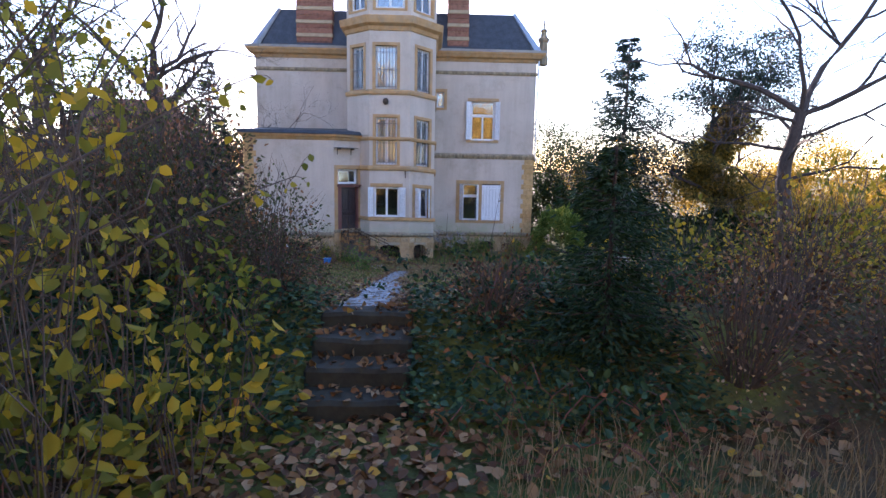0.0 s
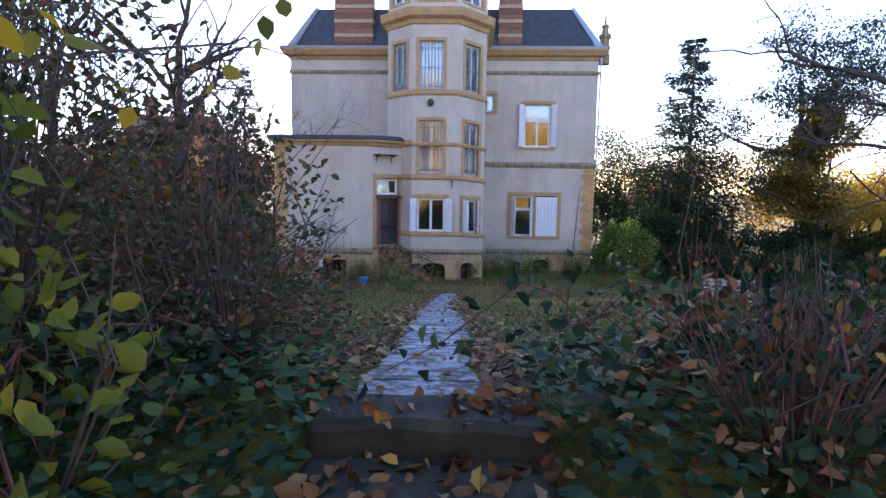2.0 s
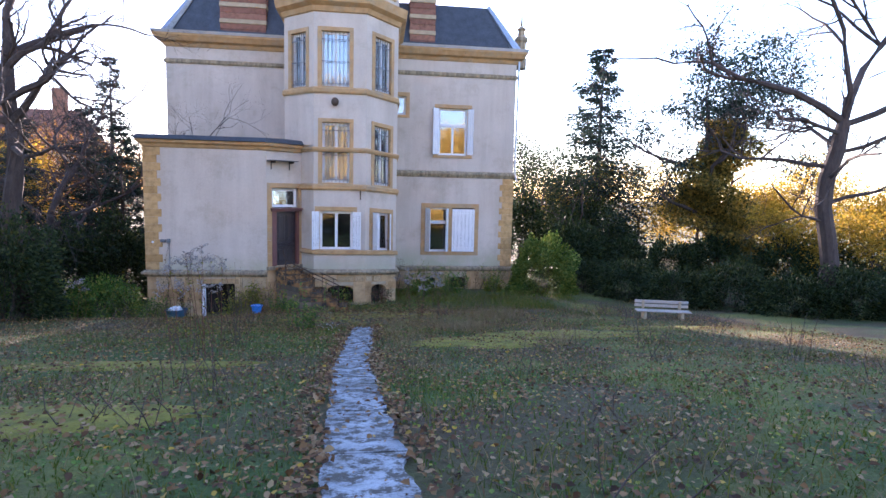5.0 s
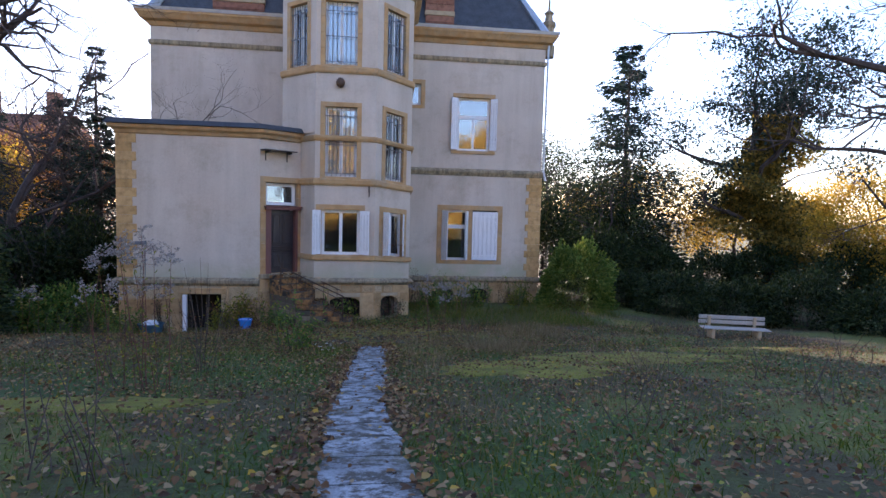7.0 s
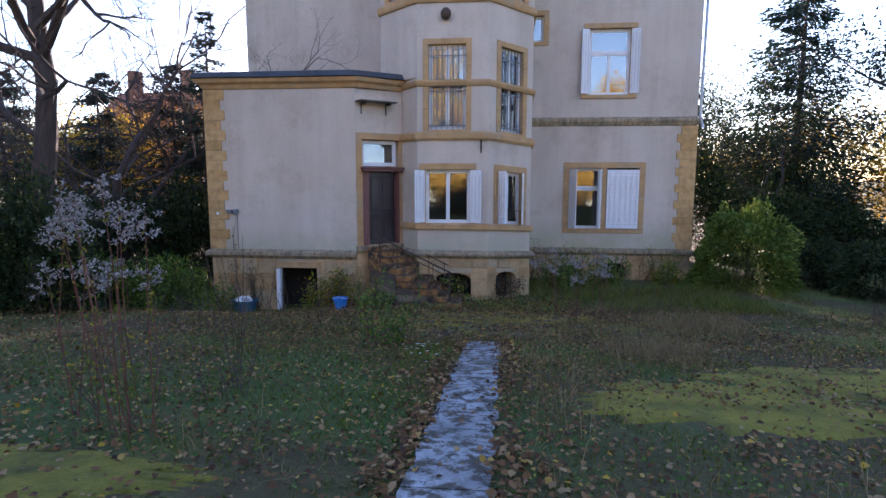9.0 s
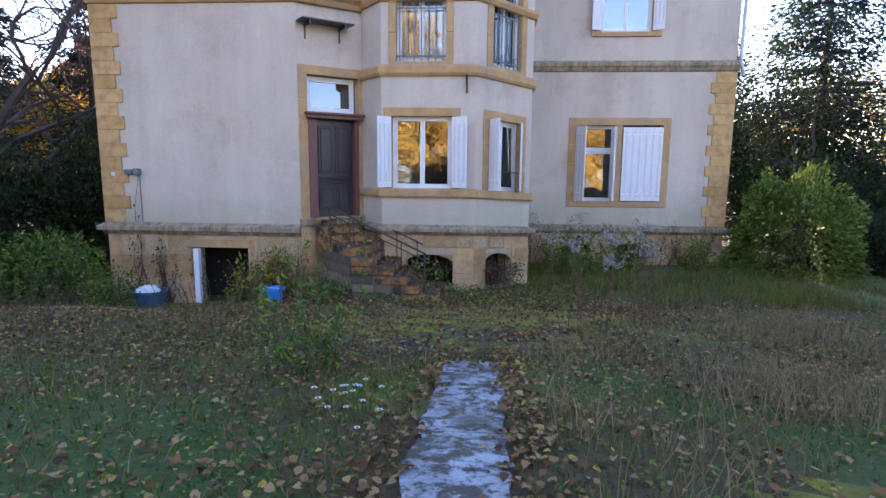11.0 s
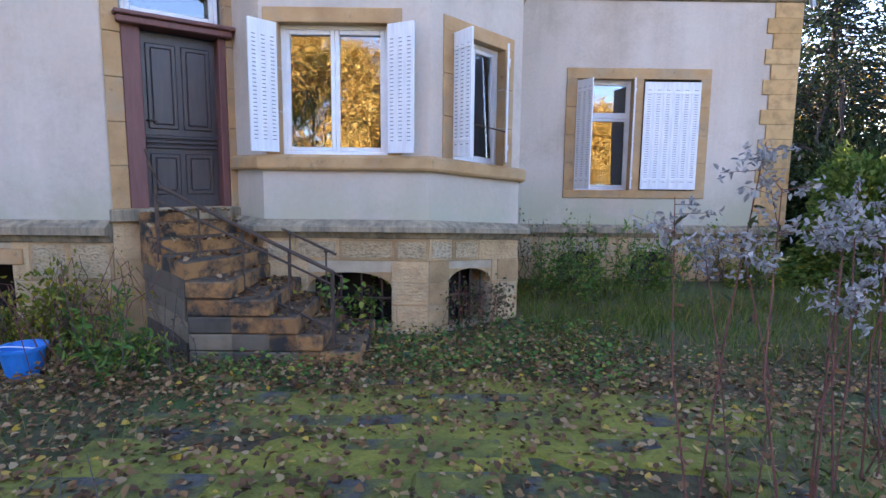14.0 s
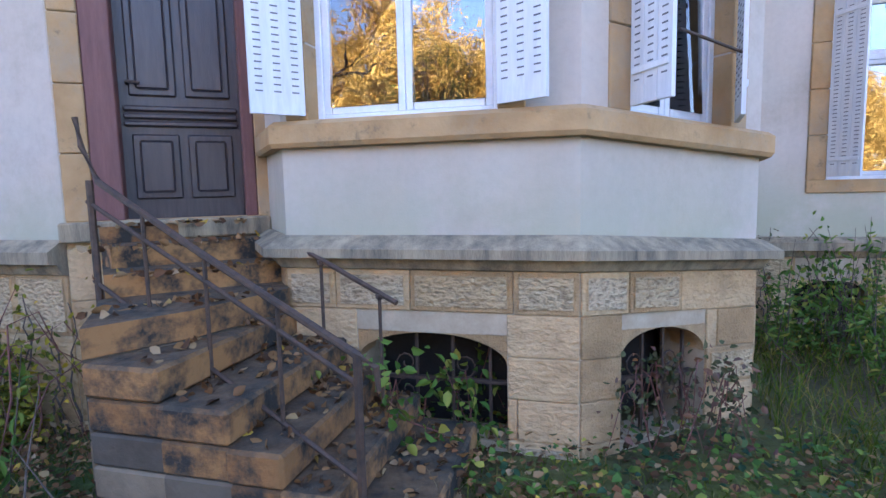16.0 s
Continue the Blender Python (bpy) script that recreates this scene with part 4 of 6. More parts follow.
box(bm, DU0 - 0.07, DU1 + 0.08, -0.19, 0.2, dz1 + 0.1, dz1 + 0.15, m_d, 0.012)
part("door_hood", bm, M_JAMB, door, "weathered wooden drip moulding")
w = casement(door, m_d, DU0 + 0.04, DU1 - 0.04, dz1 + 0.18, 4.58, 0.16, mullion=False)
w.name = "transom_light"
surround(door, m_d, DU0, DU1, 1.53, 4.6, 0.185, 0.03)
for q in [o for o in door.children if o.name.startswith("frame_stone")]:
    q["label"] = "ochre stone door frame block"
bm = bmesh.new()
box(bm, -0.02, len_d, -0.12, 0.2, 1.38, 1.53, m_d, 0.012)
part("threshold", bm, M_LEDGE, door, "worn stone threshold")

# ---------------------------------------------------------------- stairs to the front door
stairs = thing("door_stairs", "worn orange and grey stone steps up to the front door", "stairs")
FLANK = 27.5
RUNS = [(-2.58, -2.15, 0.885), (-2.15, -1.77, 0.705), (-1.77, -1.49, 0.52), (-1.49, -1.24, 0.345), (-1.24, -0.85, 0.17)]
for i, (x0, x1, z) in enumerate(RUNS):
    bm = bmesh.new()
    box(bm, x0, x1 + 0.03, FLANK, 28.84, z - 0.175, z, None, 0.018)
    s = part("step", bm, M_STEP, stairs)
    if z > 0.3:
        zz = z - 0.18
        k = 0
        while zz > -0.1:
            bm = bmesh.new()
            box(bm, x0 + 0.01, x1 + 0.03, FLANK + 0.012, 28.8, zz - 0.175, zz - 0.004, None, 0.012)
            part("side_stone", bm, M_OLDBLOCK if k else M_STEP, s)
            zz -= 0.18
            k += 1
DN = Vector((VY - WING_Y, -(VX - KINK))).normalized()
def upper(k, inset=0.0, low=False):
    """Plan of the upper flight as far as its k-th tread."""
    a = Vector((KINK + 0.32 + inset, WING_Y + 0.18)) + DN * (0.12 + 0.33 * k - inset)
    b = Vector((VX + 0.02, VY)) + DN * (0.02 + 0.33 * k - inset)
    if low:
        return [(a.x, a.y), (-2.58 - inset, FLANK + 0.02 + inset), (-2.3, 28.0), (b.x, b.y), (VX, VY), (KINK + 0.32 + inset, WING_Y)]
    return [(a.x, a.y), (b.x, b.y), (VX + 0.02, VY), (KINK + 0.32 + inset, WING_Y)]


for i in range(4):
    z = 1.06 + 0.155 * i - (0.03 if i == 3 else 0)
    bm = bmesh.new()
    prism(bm, upper(3 - i, low=i == 0), z - 0.16, z)
    part("step", bm, M_STEP, stairs)
zc, k = 0.9, 0
while zc > -0.35:
    bm = bmesh.new()
    prism(bm, upper(3, 0.015 + 0.012 * (k % 2), True), zc - 0.215, zc - 0.006)
    part("stair_course", bm, M_OLDBLOCK, stairs, "rough stone course under the steps")
    zc -= 0.22
    k += 1
nrs = np.random.default_rng(31)
sp_, sd_ = [], []
for x0, x1, z in RUNS:
    for _ in range(90):
        sp_.append((nrs.uniform(x0, x1), nrs.uniform(FLANK + 0.05, 28.7) if nrs.random() < 0.5 else nrs.uniform(28.2, 28.75), z + 0.008))
for i in range(4):
    for _ in range(50):
        a, b = nrs.random(), nrs.random()
        q = Vector((KINK + 0.35, WING_Y)).lerp(Vector((VX - 0.1, VY)), a) + DN * (0.33 * (3 - i) + 0.05 + 0.28 * b)
        sp_.append((q.x, q.y, 1.068 + 0.155 * i - (0.03 if i == 3 else 0)))
sd_ = np.stack([nrs.normal(size=len(sp_)), nrs.normal(size=len(sp_)), np.full(len(sp_), 0.2)], 1)
me = leaves("stair_leaves", sp_, 0.07, 32, 0.0, 0.7, dirs=sd_, spread=0.15)
me.materials.append(M_LITTER)
tagged(new("fallen_leaves", me), "dead leaves lying on the stone steps", "leaves", kind="stuff")

railing = thing("stair_railing", "thin rusty iron handrail with posts beside the stone steps", "railing")
T0, T1 = Vector((-3.2, 28.2, 1.84)), Vector((-1.12, 27.62, 0.98))
bm = bmesh.new()
tube(bm, [T0 + Vector((-0.06, 0.02, 0.38)), T0 + Vector((-0.02, 0.01, 0.2)), T0 + Vector((0.1, 0, -0.03)), T0.lerp(T1, 0.5), T1, T1 + Vector((0.09, 0, -0.05)), T1 + Vector((0.1, 0, -0.16))], [0.02, 0.02, 0.021, 0.021, 0.021, 0.018, 0.012], 7)
part("handrail", bm, M_IRON, railing)
for d in (0.15, 0.66):
    bm = bmesh.new()
    tube(bm, [T0 + Vector((0, 0, -d)), T1 + Vector((0, 0, -d * 0.92))], [0.014, 0.014], 6)
    part("lower_rail", bm, M_IRON, railing)
for f in (0.02, 0.27, 0.52, 0.77, 1.0):
    p = T0.lerp(T1, f)
    bm = bmesh.new()
    thick = 0.022 if f in (0.02, 1.0) else 0.012
    tube(bm, [Vector((p.x, p.y, p.z)), Vector((p.x, p.y, p.z - 0.85))], [thick, thick], 6)
    bm2 = part("post", bm, M_IRON, railing)
for f in (0.66, 0.88):
    p = T0.lerp(T1, f) + Vector((0.0, 0.85, -0.02))
    bm = bmesh.new()
    tube(bm, [p, p + Vector((0, 0, -0.75))], [0.012, 0.012], 6)
    bmesh.ops.create_icosphere(bm, subdivisions=1, radius=0.03, matrix=Matrix.Translation(p))
    part("far_post", bm, M_IRON, railing)
bm = bmesh.new()
tube(bm, [T0.lerp(T1, 0.6) + Vector((0.0, 0.85, 0.0)), T0.lerp(T1, 0.94) + Vector((0.0, 0.85, 0.0))], [0.018, 0.018], 6)
part("far_rail", bm, M_IRON, railing)

# ---------------------------------------------------------------- small things on the house
bm = bmesh.new()
hk = m_bf @ Vector((1.82, -0.02, 4.5))
tube(bm, [hk, hk + Vector((0, -0.12, 0.05)), hk + Vector((0, -0.2, 0.02)), hk + Vector((0, -0.16, -0.1)), hk + Vector((0, -0.02, -0.18)), hk + Vector((0, 0, -0.3))], [0.025, 0.025, 0.03, 0.025, 0.02, 0.02], 6)
part("wall_hook", bm, M_IRON, house, "black iron wall hook")
bm = bmesh.new()
c = m_bf @ Vector((0.82, -0.12, 7.95))
bmesh.ops.create_icosphere(bm, subdivisions=2, radius=0.15, matrix=Matrix.Translation(c) @ Matrix.Diagonal((1, 0.9, 1.15, 1)))
tube(bm, [c, c + Vector((0, 0.15, 0.1))], [0.04, 0.05], 6)
part("outdoor_lamp", bm, M_IRON, house, "dark round wall lamp")
bm = bmesh.new()
box(bm, -0.09, 0.09, -0.1, 0, -0.05, 0.06, m_w @ Matrix.Translation((0.62, 0, 2.5)), 0.01)
box(bm, 0.14, 0.26, -0.16, 0, -0.06, 0.08, m_w @ Matrix.Translation((0.62, 0, 2.5)), 0.02)
box(bm, 0.2, 0.215, -0.015, 0, -1.1, -0.06, m_w @ Matrix.Translation((0.62, 0, 2.5)))
part("meter_box", bm, M_BAR, house, "small grey wall fitting with a cable")
bm = bmesh.new()
box(bm, -0.04, 0.04, -0.06, -0.03, -0.04, 0.04, m_w @ Matrix.Translation((0.25, 0, 2.45)), 0.01)
part("bell_push", bm, M_WHITE, house, "white bell push")
bm = bmesh.new()
for u in (0.18, 0.95):
    box(bm, u, u + 0.03, -0.35, 0.0, 5.55, 5.62, m_d)
    box(bm, u, u + 0.03, -0.03, 0.0, 5.3, 5.62, m_d)
box(bm, 0.0, 1.15, -0.42, -0.02, 5.62, 5.65, m_d, 0.006)
part("door_canopy", bm, M_DOOR, house, "narrow dark canopy shelf on brackets above the door")
bm = bmesh.new()
tube(bm, [m_br @ Vector((r1[0] + 0.02, -0.36, 2.62)), m_br @ Vector((r1[1] - 0.2, -0.26, 2.62))], [0.01, 0.01], 5)
part("shutter_bar", bm, M_IRON, house, "thin iron stay bar")
bm = bmesh.new()
tube(bm, [Vector((MR + 0.1, MAIN_Y - 0.08, 10.9)), Vector((MR + 0.06, MAIN_Y - 0.09, 5.6)), Vector((MR + 0.16, MAIN_Y - 0.1, 5.2))], [0.05, 0.05, 0.05], 8)
part("downpipe", bm, M_ZINC, house, "grey zinc downpipe")

# ---------------------------------------------------------------- bucket, bench
bucket = thing("bucket", "blue plastic bucket standing on the grass by the wall", "bucket", (-4.05, 27.25, gz(-4.05, 27.25)))
bm = bmesh.new()
prof = [(0.0, 0.0), (0.14, 0.0), (0.19, 0.30), (0.215, 0.30), (0.215, 0.33), (0.185, 0.33), (0.135, 0.02), (0.0, 0.02)]
rows = [[bm.verts.new((r * math.cos(2 * math.pi * k / 20), r * math.sin(2 * math.pi * k / 20), z)) for k in range(20)] for r, z in prof]
for r0, r1_ in zip(rows, rows[1:]):
    for k in range(20):
        bm.faces.new((r0[k], r0[(k + 1) % 20], r1_[(k + 1) % 20], r1_[k]))
bmesh.ops.remove_doubles(bm, verts=bm.verts, dist=0.0005)
part("body", bm, M_BLUE, bucket)
bm = bmesh.new()
tube(bm, [Vector((0.2 * math.cos(a), -0.02 - 0.12 * math.sin(a), 0.30 + 0.06 * math.sin(a))) for a in np.linspace(0, math.pi, 9)], [0.006] * 9, 5)
part("handle", bm, M_WHITE, bucket, "thin wire handle")

bz = gz(10.1, 24.3)
bench = thing("garden_bench", "weathered grey wooden garden bench on concrete legs on the lawn", "bench", (10.1, 24.3, bz - 0.06))
bench.rotation_euler = (0, 0, radians(-14))
bench.scale = (0.95, 1.0, 0.76)
for y, z in ((-0.22, 0.44), (-0.08, 0.44), (0.06, 0.44)):
    part("seat_plank", box(bmesh.new(), -0.95, 0.95, y, y + 0.12, z, z + 0.04, None, 0.008), M_BENCH, bench)
for z in (0.56, 0.74):
    part("back_plank", box(bmesh.new(), -0.95, 0.95, 0.22, 0.26, z, z + 0.14, None, 0.008), M_BENCH, bench)
for x in (-0.65, 0.65):
    bm = bmesh.new()
    box(bm, x - 0.05, x + 0.05, -0.2, 0.2, -0.05, 0.44, None, 0.015)
    box(bm, x - 0.045, x + 0.045, 0.18, 0.225, 0.0, 0.86, None, 0.012)
    part("leg", bm, M_CHSTONE, bench)

# ---------------------------------------------------------------- garden path and steps
pathway = tagged(new("path"), "cracked narrow concrete slab path with leaves and moss", "path", kind="structure")
rng = random.Random(4)
y = 5.80
k = 0
while y < 22.7:
    ln = rng.choice((0.62, 0.95, 1.25, 1.45)) if y > 6 else 0.55
    y1 = min(y + ln, 22.85)
    bm = bmesh.new()
    n = max(6, int(ln / 0.07))
    L, R = [], []
    for i in range(n + 1):
        yy = y + 0.012 + (y1 - y - 0.024) * i / n
        w = 0.26 + 0.03 * smoothstep(7, 9, yy) + 0.07 * noise.noise(Vector((yy * 2.3, 1, 0))) + 0.025 * noise.noise(Vector((yy * 9.1, 3, 0)))
        w2 = 0.26 + 0.03 * smoothstep(7, 9, yy) + 0.07 * noise.noise(Vector((yy * 2.3, 7, 0))) + 0.025 * noise.noise(Vector((yy * 9.1, 9, 0)))
        cxp = path_x(yy)
        zz = gz(cxp, yy) + 0.035
        L.append([bm.verts.new((cxp - w, yy, zz - d)) for d in (0.0, 0.12)])
        R.append([bm.verts.new((cxp + w2, yy, zz + 0.004 - d)) for d in (0.0, 0.12)])
    for i in range(n):
        bm.faces.new((L[i][0], R[i][0], R[i + 1][0], L[i + 1][0]))
        bm.faces.new((L[i][1], L[i][0], L[i + 1][0], L[i + 1][1]))
        bm.faces.new((R[i][0], R[i][1], R[i + 1][1], R[i + 1][0]))
    bm.faces.new((L[0][0], L[0][1], R[0][1], R[0][0]))
    bm.faces.new((L[n][1], L[n][0], R[n][0], R[n][1]))
    part("slab", bm, M_SLAB, pathway)
    y = y1
    k += 1

gsteps = tagged(new("garden_steps"), "low mossy stone garden steps half buried in leaves", "steps", kind="structure")
for y0, z in ((4.70, 2.955), (4.99, 3.105), (5.31, 3.25), (5.72, 3.375)):
    bm = bmesh.new()
    box(bm, -0.10, 0.76, y0, y0 + (0.42 if y0 < 5.5 else 0.3), z - 0.24, z, None, 0.03)
    bmesh.ops.subdivide_edges(bm, edges=[e for e in bm.edges if e.calc_length() > 0.8], cuts=10)
    for v in bm.verts:
        v.co += Vector((0, 0.02, 0.015)) * noise.noise(v.co * 4)
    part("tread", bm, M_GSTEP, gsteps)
# mossy pavers in the forecourt
pav = tagged(new("forecourt_paving"), "old mossy pavers sunk in the forecourt", "paving", kind="structure")
rng = random.Random(9)
for i in range(8):
    for j in range(7):
        if rng.random() < 0.2:
            continue
        x, yy = -1.9 + i * 0.5 + rng.uniform(-0.04, 0.04), 23.6 + j * 0.5 + rng.uniform(-0.04, 0.04)
        bm = bmesh.new()
        zz = gz(x, yy) + rng.uniform(0.004, 0.02)
        box(bm, x - 0.23, x + 0.23, yy - 0.23, yy + 0.23, zz - 0.06, zz + 0.006, None, 0.015)
        part("paver", bm, M_PAVER, pav)
for i in range(9):
    x = 1.6 + i * 0.42
    yy = 24.2 + 0.06 * i
    bm = bmesh.new()
    zz = gz(x, yy) + 0.01
    box(bm, x - 0.19, x + 0.19, yy - 0.2 + rng.uniform(-0.04, 0.04), yy + 0.2, zz - 0.06, zz + 0.012, None, 0.015)
    part("paver", bm, M_PAVER, pav)

# ---------------------------------------------------------------- plants


def branch(bm, p, d, length, r, depth, rng, tips, bend=0.25, up=0.1, forks=3, taper=0.5, sides=5, shrink=0.62):
    """A limb that bends and forks; collects twig points."""
    n = 5 if depth > 1 else 4
    pts, rad = [p], [r]
    cur, dd = p.copy(), d.normalized()
    for i in range(n):
        dd = (dd + Vector((rng.gauss(0, bend), rng.gauss(0, bend), rng.gauss(0, bend) + up))).normalized()
        cur = cur + dd * (length / n)
        pts.append(cur.copy())
        rad.append(r * (1 - (1 - taper) * (i + 1) / n))
    tube(bm, pts, rad, sides if depth > 1 else 3)
    for q in pts[2:]:
        tips.append((q, dd.copy(), depth))
    if depth > 0:
        for k in range(forks):
            i = rng.randint(2, n) if k else n
            q = pts[i]
            side = Vector((rng.gauss(0, 1), rng.gauss(0, 1), rng.gauss(0, 0.6))).normalized()
            nd = (dd * 0.75 + side * 0.75).normalized()
            branch(bm, q, nd, length * shrink * rng.uniform(0.75, 1.15), rad[i] * 0.72, depth - 1, rng, tips, bend, up, forks, taper, sides, shrink)


def scatter(tips, per, spread, seed, lowest=0):
    rng = np.random.default_rng(seed)
    base = np.array([t[0] for t in tips if t[2] <= lowest + 9])
    pts = np.repeat(base, per, 0)
    return pts + rng.normal(size=pts.shape) * spread


def bare_tree(name, label, at, height, r, seed, lean=(0, 0), depth=4, forks=3, leafy=None, group="", trunk=0.35, up=0.08, bend=0.22):
    ob = thing(name, label, "tree", (at[0], at[1], gz(at[0], at[1]) - 0.15), group)
    rng = random.Random(seed)
    bm = bmesh.new()
    tips = []
    n = 6
    pts = [Vector((lean[0] * i / n + rng.gauss(0, 0.06), lean[1] * i / n + rng.gauss(0, 0.06), height * trunk * i / n)) for i in range(n + 1)]
    tube(bm, pts, [r * (1.35 if i == 0 else 1 - 0.35 * i / n) for i in range(n + 1)], 9)
    top = pts[-1]
    for k in range(forks + 2):
        a = k * 2.4 + rng.uniform(-0.4, 0.4)
        s = pts[rng.randint(3, n)] if k > 1 else top
        d = Vector((math.cos(a), math.sin(a), rng.uniform(0.35, 1.1) if k else 2.5))
        lb = bmesh.new()
        branch(lb, s, d, height * rng.uniform(0.26, 0.36), r * (0.62 if k == 0 else 0.42), depth - 1, rng, tips, bend, up, forks)
        part("limb", lb, M_BARK, ob)
    part("trunk", bm, M_BARK, ob)
    if leafy:
        material, per, size, spread = leafy
        part("crown", leaves("crown", scatter(tips, per, spread, seed), size, seed), material, ob)
    return ob, tips


def blob_points(n, centre, radii, seed, shell=0.55, lump=0.35):
    """Points inside an uneven mound, denser at its outside, with hollows."""
    rng = np.random.default_rng(seed)
    d = rng.normal(size=(n, 3))
    d /= np.linalg.norm(d, axis=1)[:, None]
    d[:, 2] = np.abs(d[:, 2]) * 1.0 - 0.12
    rad = shell + (1 - shell) * rng.random(n) ** 0.6
    lump_f = np.array([1 + lump * noise.noise(Vector(v) * 2.3 + Vector((seed, 0, 0))) + 0.5 * lump * noise.noise(Vector(v) * 6 + Vector((0, seed, 0))) for v in d])
    p = d * (rad * lump_f)[:, None] * np.array(radii) + np.array(centre)
    return p, d


def shrub(name, label, at, radii, material, leaf, count, seed, stems=14, twig=None, shell=0.5, category="shrub", group="", lift=0.0, stem_r=0.012):
    ob = thing(name, label, category, (at[0], at[1], gz(at[0], at[1]) - 0.03 + lift), group)
    rng = random.Random(seed)
    bm = bmesh.new()
    for i in range(stems):
        a, e = rng.uniform(0, 6.28), rng.uniform(0.1, 1.0)
        tip = Vector((math.cos(a) * radii[0] * e, math.sin(a) * radii[1] * e, radii[2] * rng.uniform(0.75, 1.08) * math.sqrt(max(0.08, 1 - e * e * 0.8))))
        b = Vector((math.cos(a) * 0.12 * radii[0], math.sin(a) * 0.12 * radii[1], 0))
        mid = b.lerp(tip, 0.5) + Vector((rng.gauss(0, 0.08), rng.gauss(0, 0.08), 0.1)) * radii[2]
        tube(bm, [b, b.lerp(mid, 0.6), mid, tip], [stem_r, stem_r * 0.8, stem_r * 0.6, stem_r * 0.25], 4)
    tagged(part("stem_tangle", bm, twig or M_TWIG, ob), kind="stuff")
    p, d = blob_points(count, (0, 0, radii[2] * 0.1), (radii[0], radii[1], radii[2] * 0.95), seed, shell)
    part("foliage", leaves("foliage", p, leaf, seed, dirs=d * 0.6, spread=0.7), material, ob)
    return ob


def conifer(name, label, at, height, radius, material, seed, tiers=14, needle=0.12, density=1.0, bare=0.12, open_=0.0, group=""):
    """A fir: tapering trunk and drooping whorls of needled boughs."""
    ob = thing(name, label, "tree", (at[0], at[1], gz(at[0], at[1]) - 0.1), group)
    rng = random.Random(seed)
    nr = np.random.default_rng(seed)
    bm = bmesh.new()
    tube(bm, [Vector((0, 0, 0)), Vector((0, 0, height * 0.5)), Vector((0, 0, height))], [height * 0.018, height * 0.011, 0.01], 7)
    pts, dirs = [], []
    for i in range(tiers):
        f = (i + 0.5) / tiers
        zt = height * (bare + (1 - bare) * f)
        rr = radius * (1 - f) ** 0.72 * rng.uniform(0.75, 1.15) + radius * 0.05
        for k in range(rng.randint(5, 7)):
            if rng.random() < open_:
                continue
            a = rng.uniform(0, 6.28)
            z = min(zt + rng.gauss(0, 0.035) * height, height * 0.99)
            l = rr * rng.uniform(0.4, 1.2)
            o = Vector((math.cos(a), math.sin(a), 0))
            pa, pb, pc = Vector((0, 0, z)), Vector((0, 0, z)) + o * l * 0.55 + Vector((0, 0, -0.05 * l)), Vector((0, 0, z)) + o * l + Vector((0, 0, 0.03 * l))
            tube(bm, [pa, pb, pc], [height * 0.004, height * 0.0025, 0.003], 3)
            m = int(46 * density * max(0.35, l / max(radius, 0.1)))
            t = nr.random(m) ** 0.7
            base = np.outer(1 - t, pa) + np.outer(t, pc)
            sidev = np.array([-o.y, o.x, 0])
            off = nr.normal(size=m) * 0.26 * l * (0.4 + 0.8 * (1 - t))
            q = base + np.outer(off, sidev) + np.array([0, 0, -1]) * nr.normal(0.6, 1.0, size=(m, 1)) * 0.11 * l
            pts.append(q)
            dirs.append(np.outer(np.ones(m), o) + np.outer(np.sign(off), sidev) * 0.7 + np.array([0, 0, -0.25]))
    part("trunk", bm, M_BARK, ob)
    part("crown", leaves("crown", np.concatenate(pts), needle, seed, 0.2, 0.32, dirs=np.concatenate(dirs), spread=0.35), material, ob)
    return ob


# far and middle trees on the east side
conifer("spruce", "tall dark spruce with thin uneven boughs behind the lawn", (16.6, 46), 15.6, 5.4, M_SPRUCE, 3, 33, 0.30, 3.5, 0.08, 0.08)
shrub("yew", "dark evergreen yew mass under the spruce", (15.0, 43.0), (3.6, 2.6, 5.0), M_HEDGE, 0.2, 9000, 41, 10)
shrub("yew", "dark evergreen yew mass under the spruce", (11.8, 38.0), (2.2, 2.0, 3.6), M_HEDGE, 0.18, 7000, 42, 10)


shrub("yew", "dark evergreen yew mass behind the house corner", (9.2, 39.8), (2.0, 1.6, 5.2), M_HEDGE, 0.18, 8000, 43, 10)


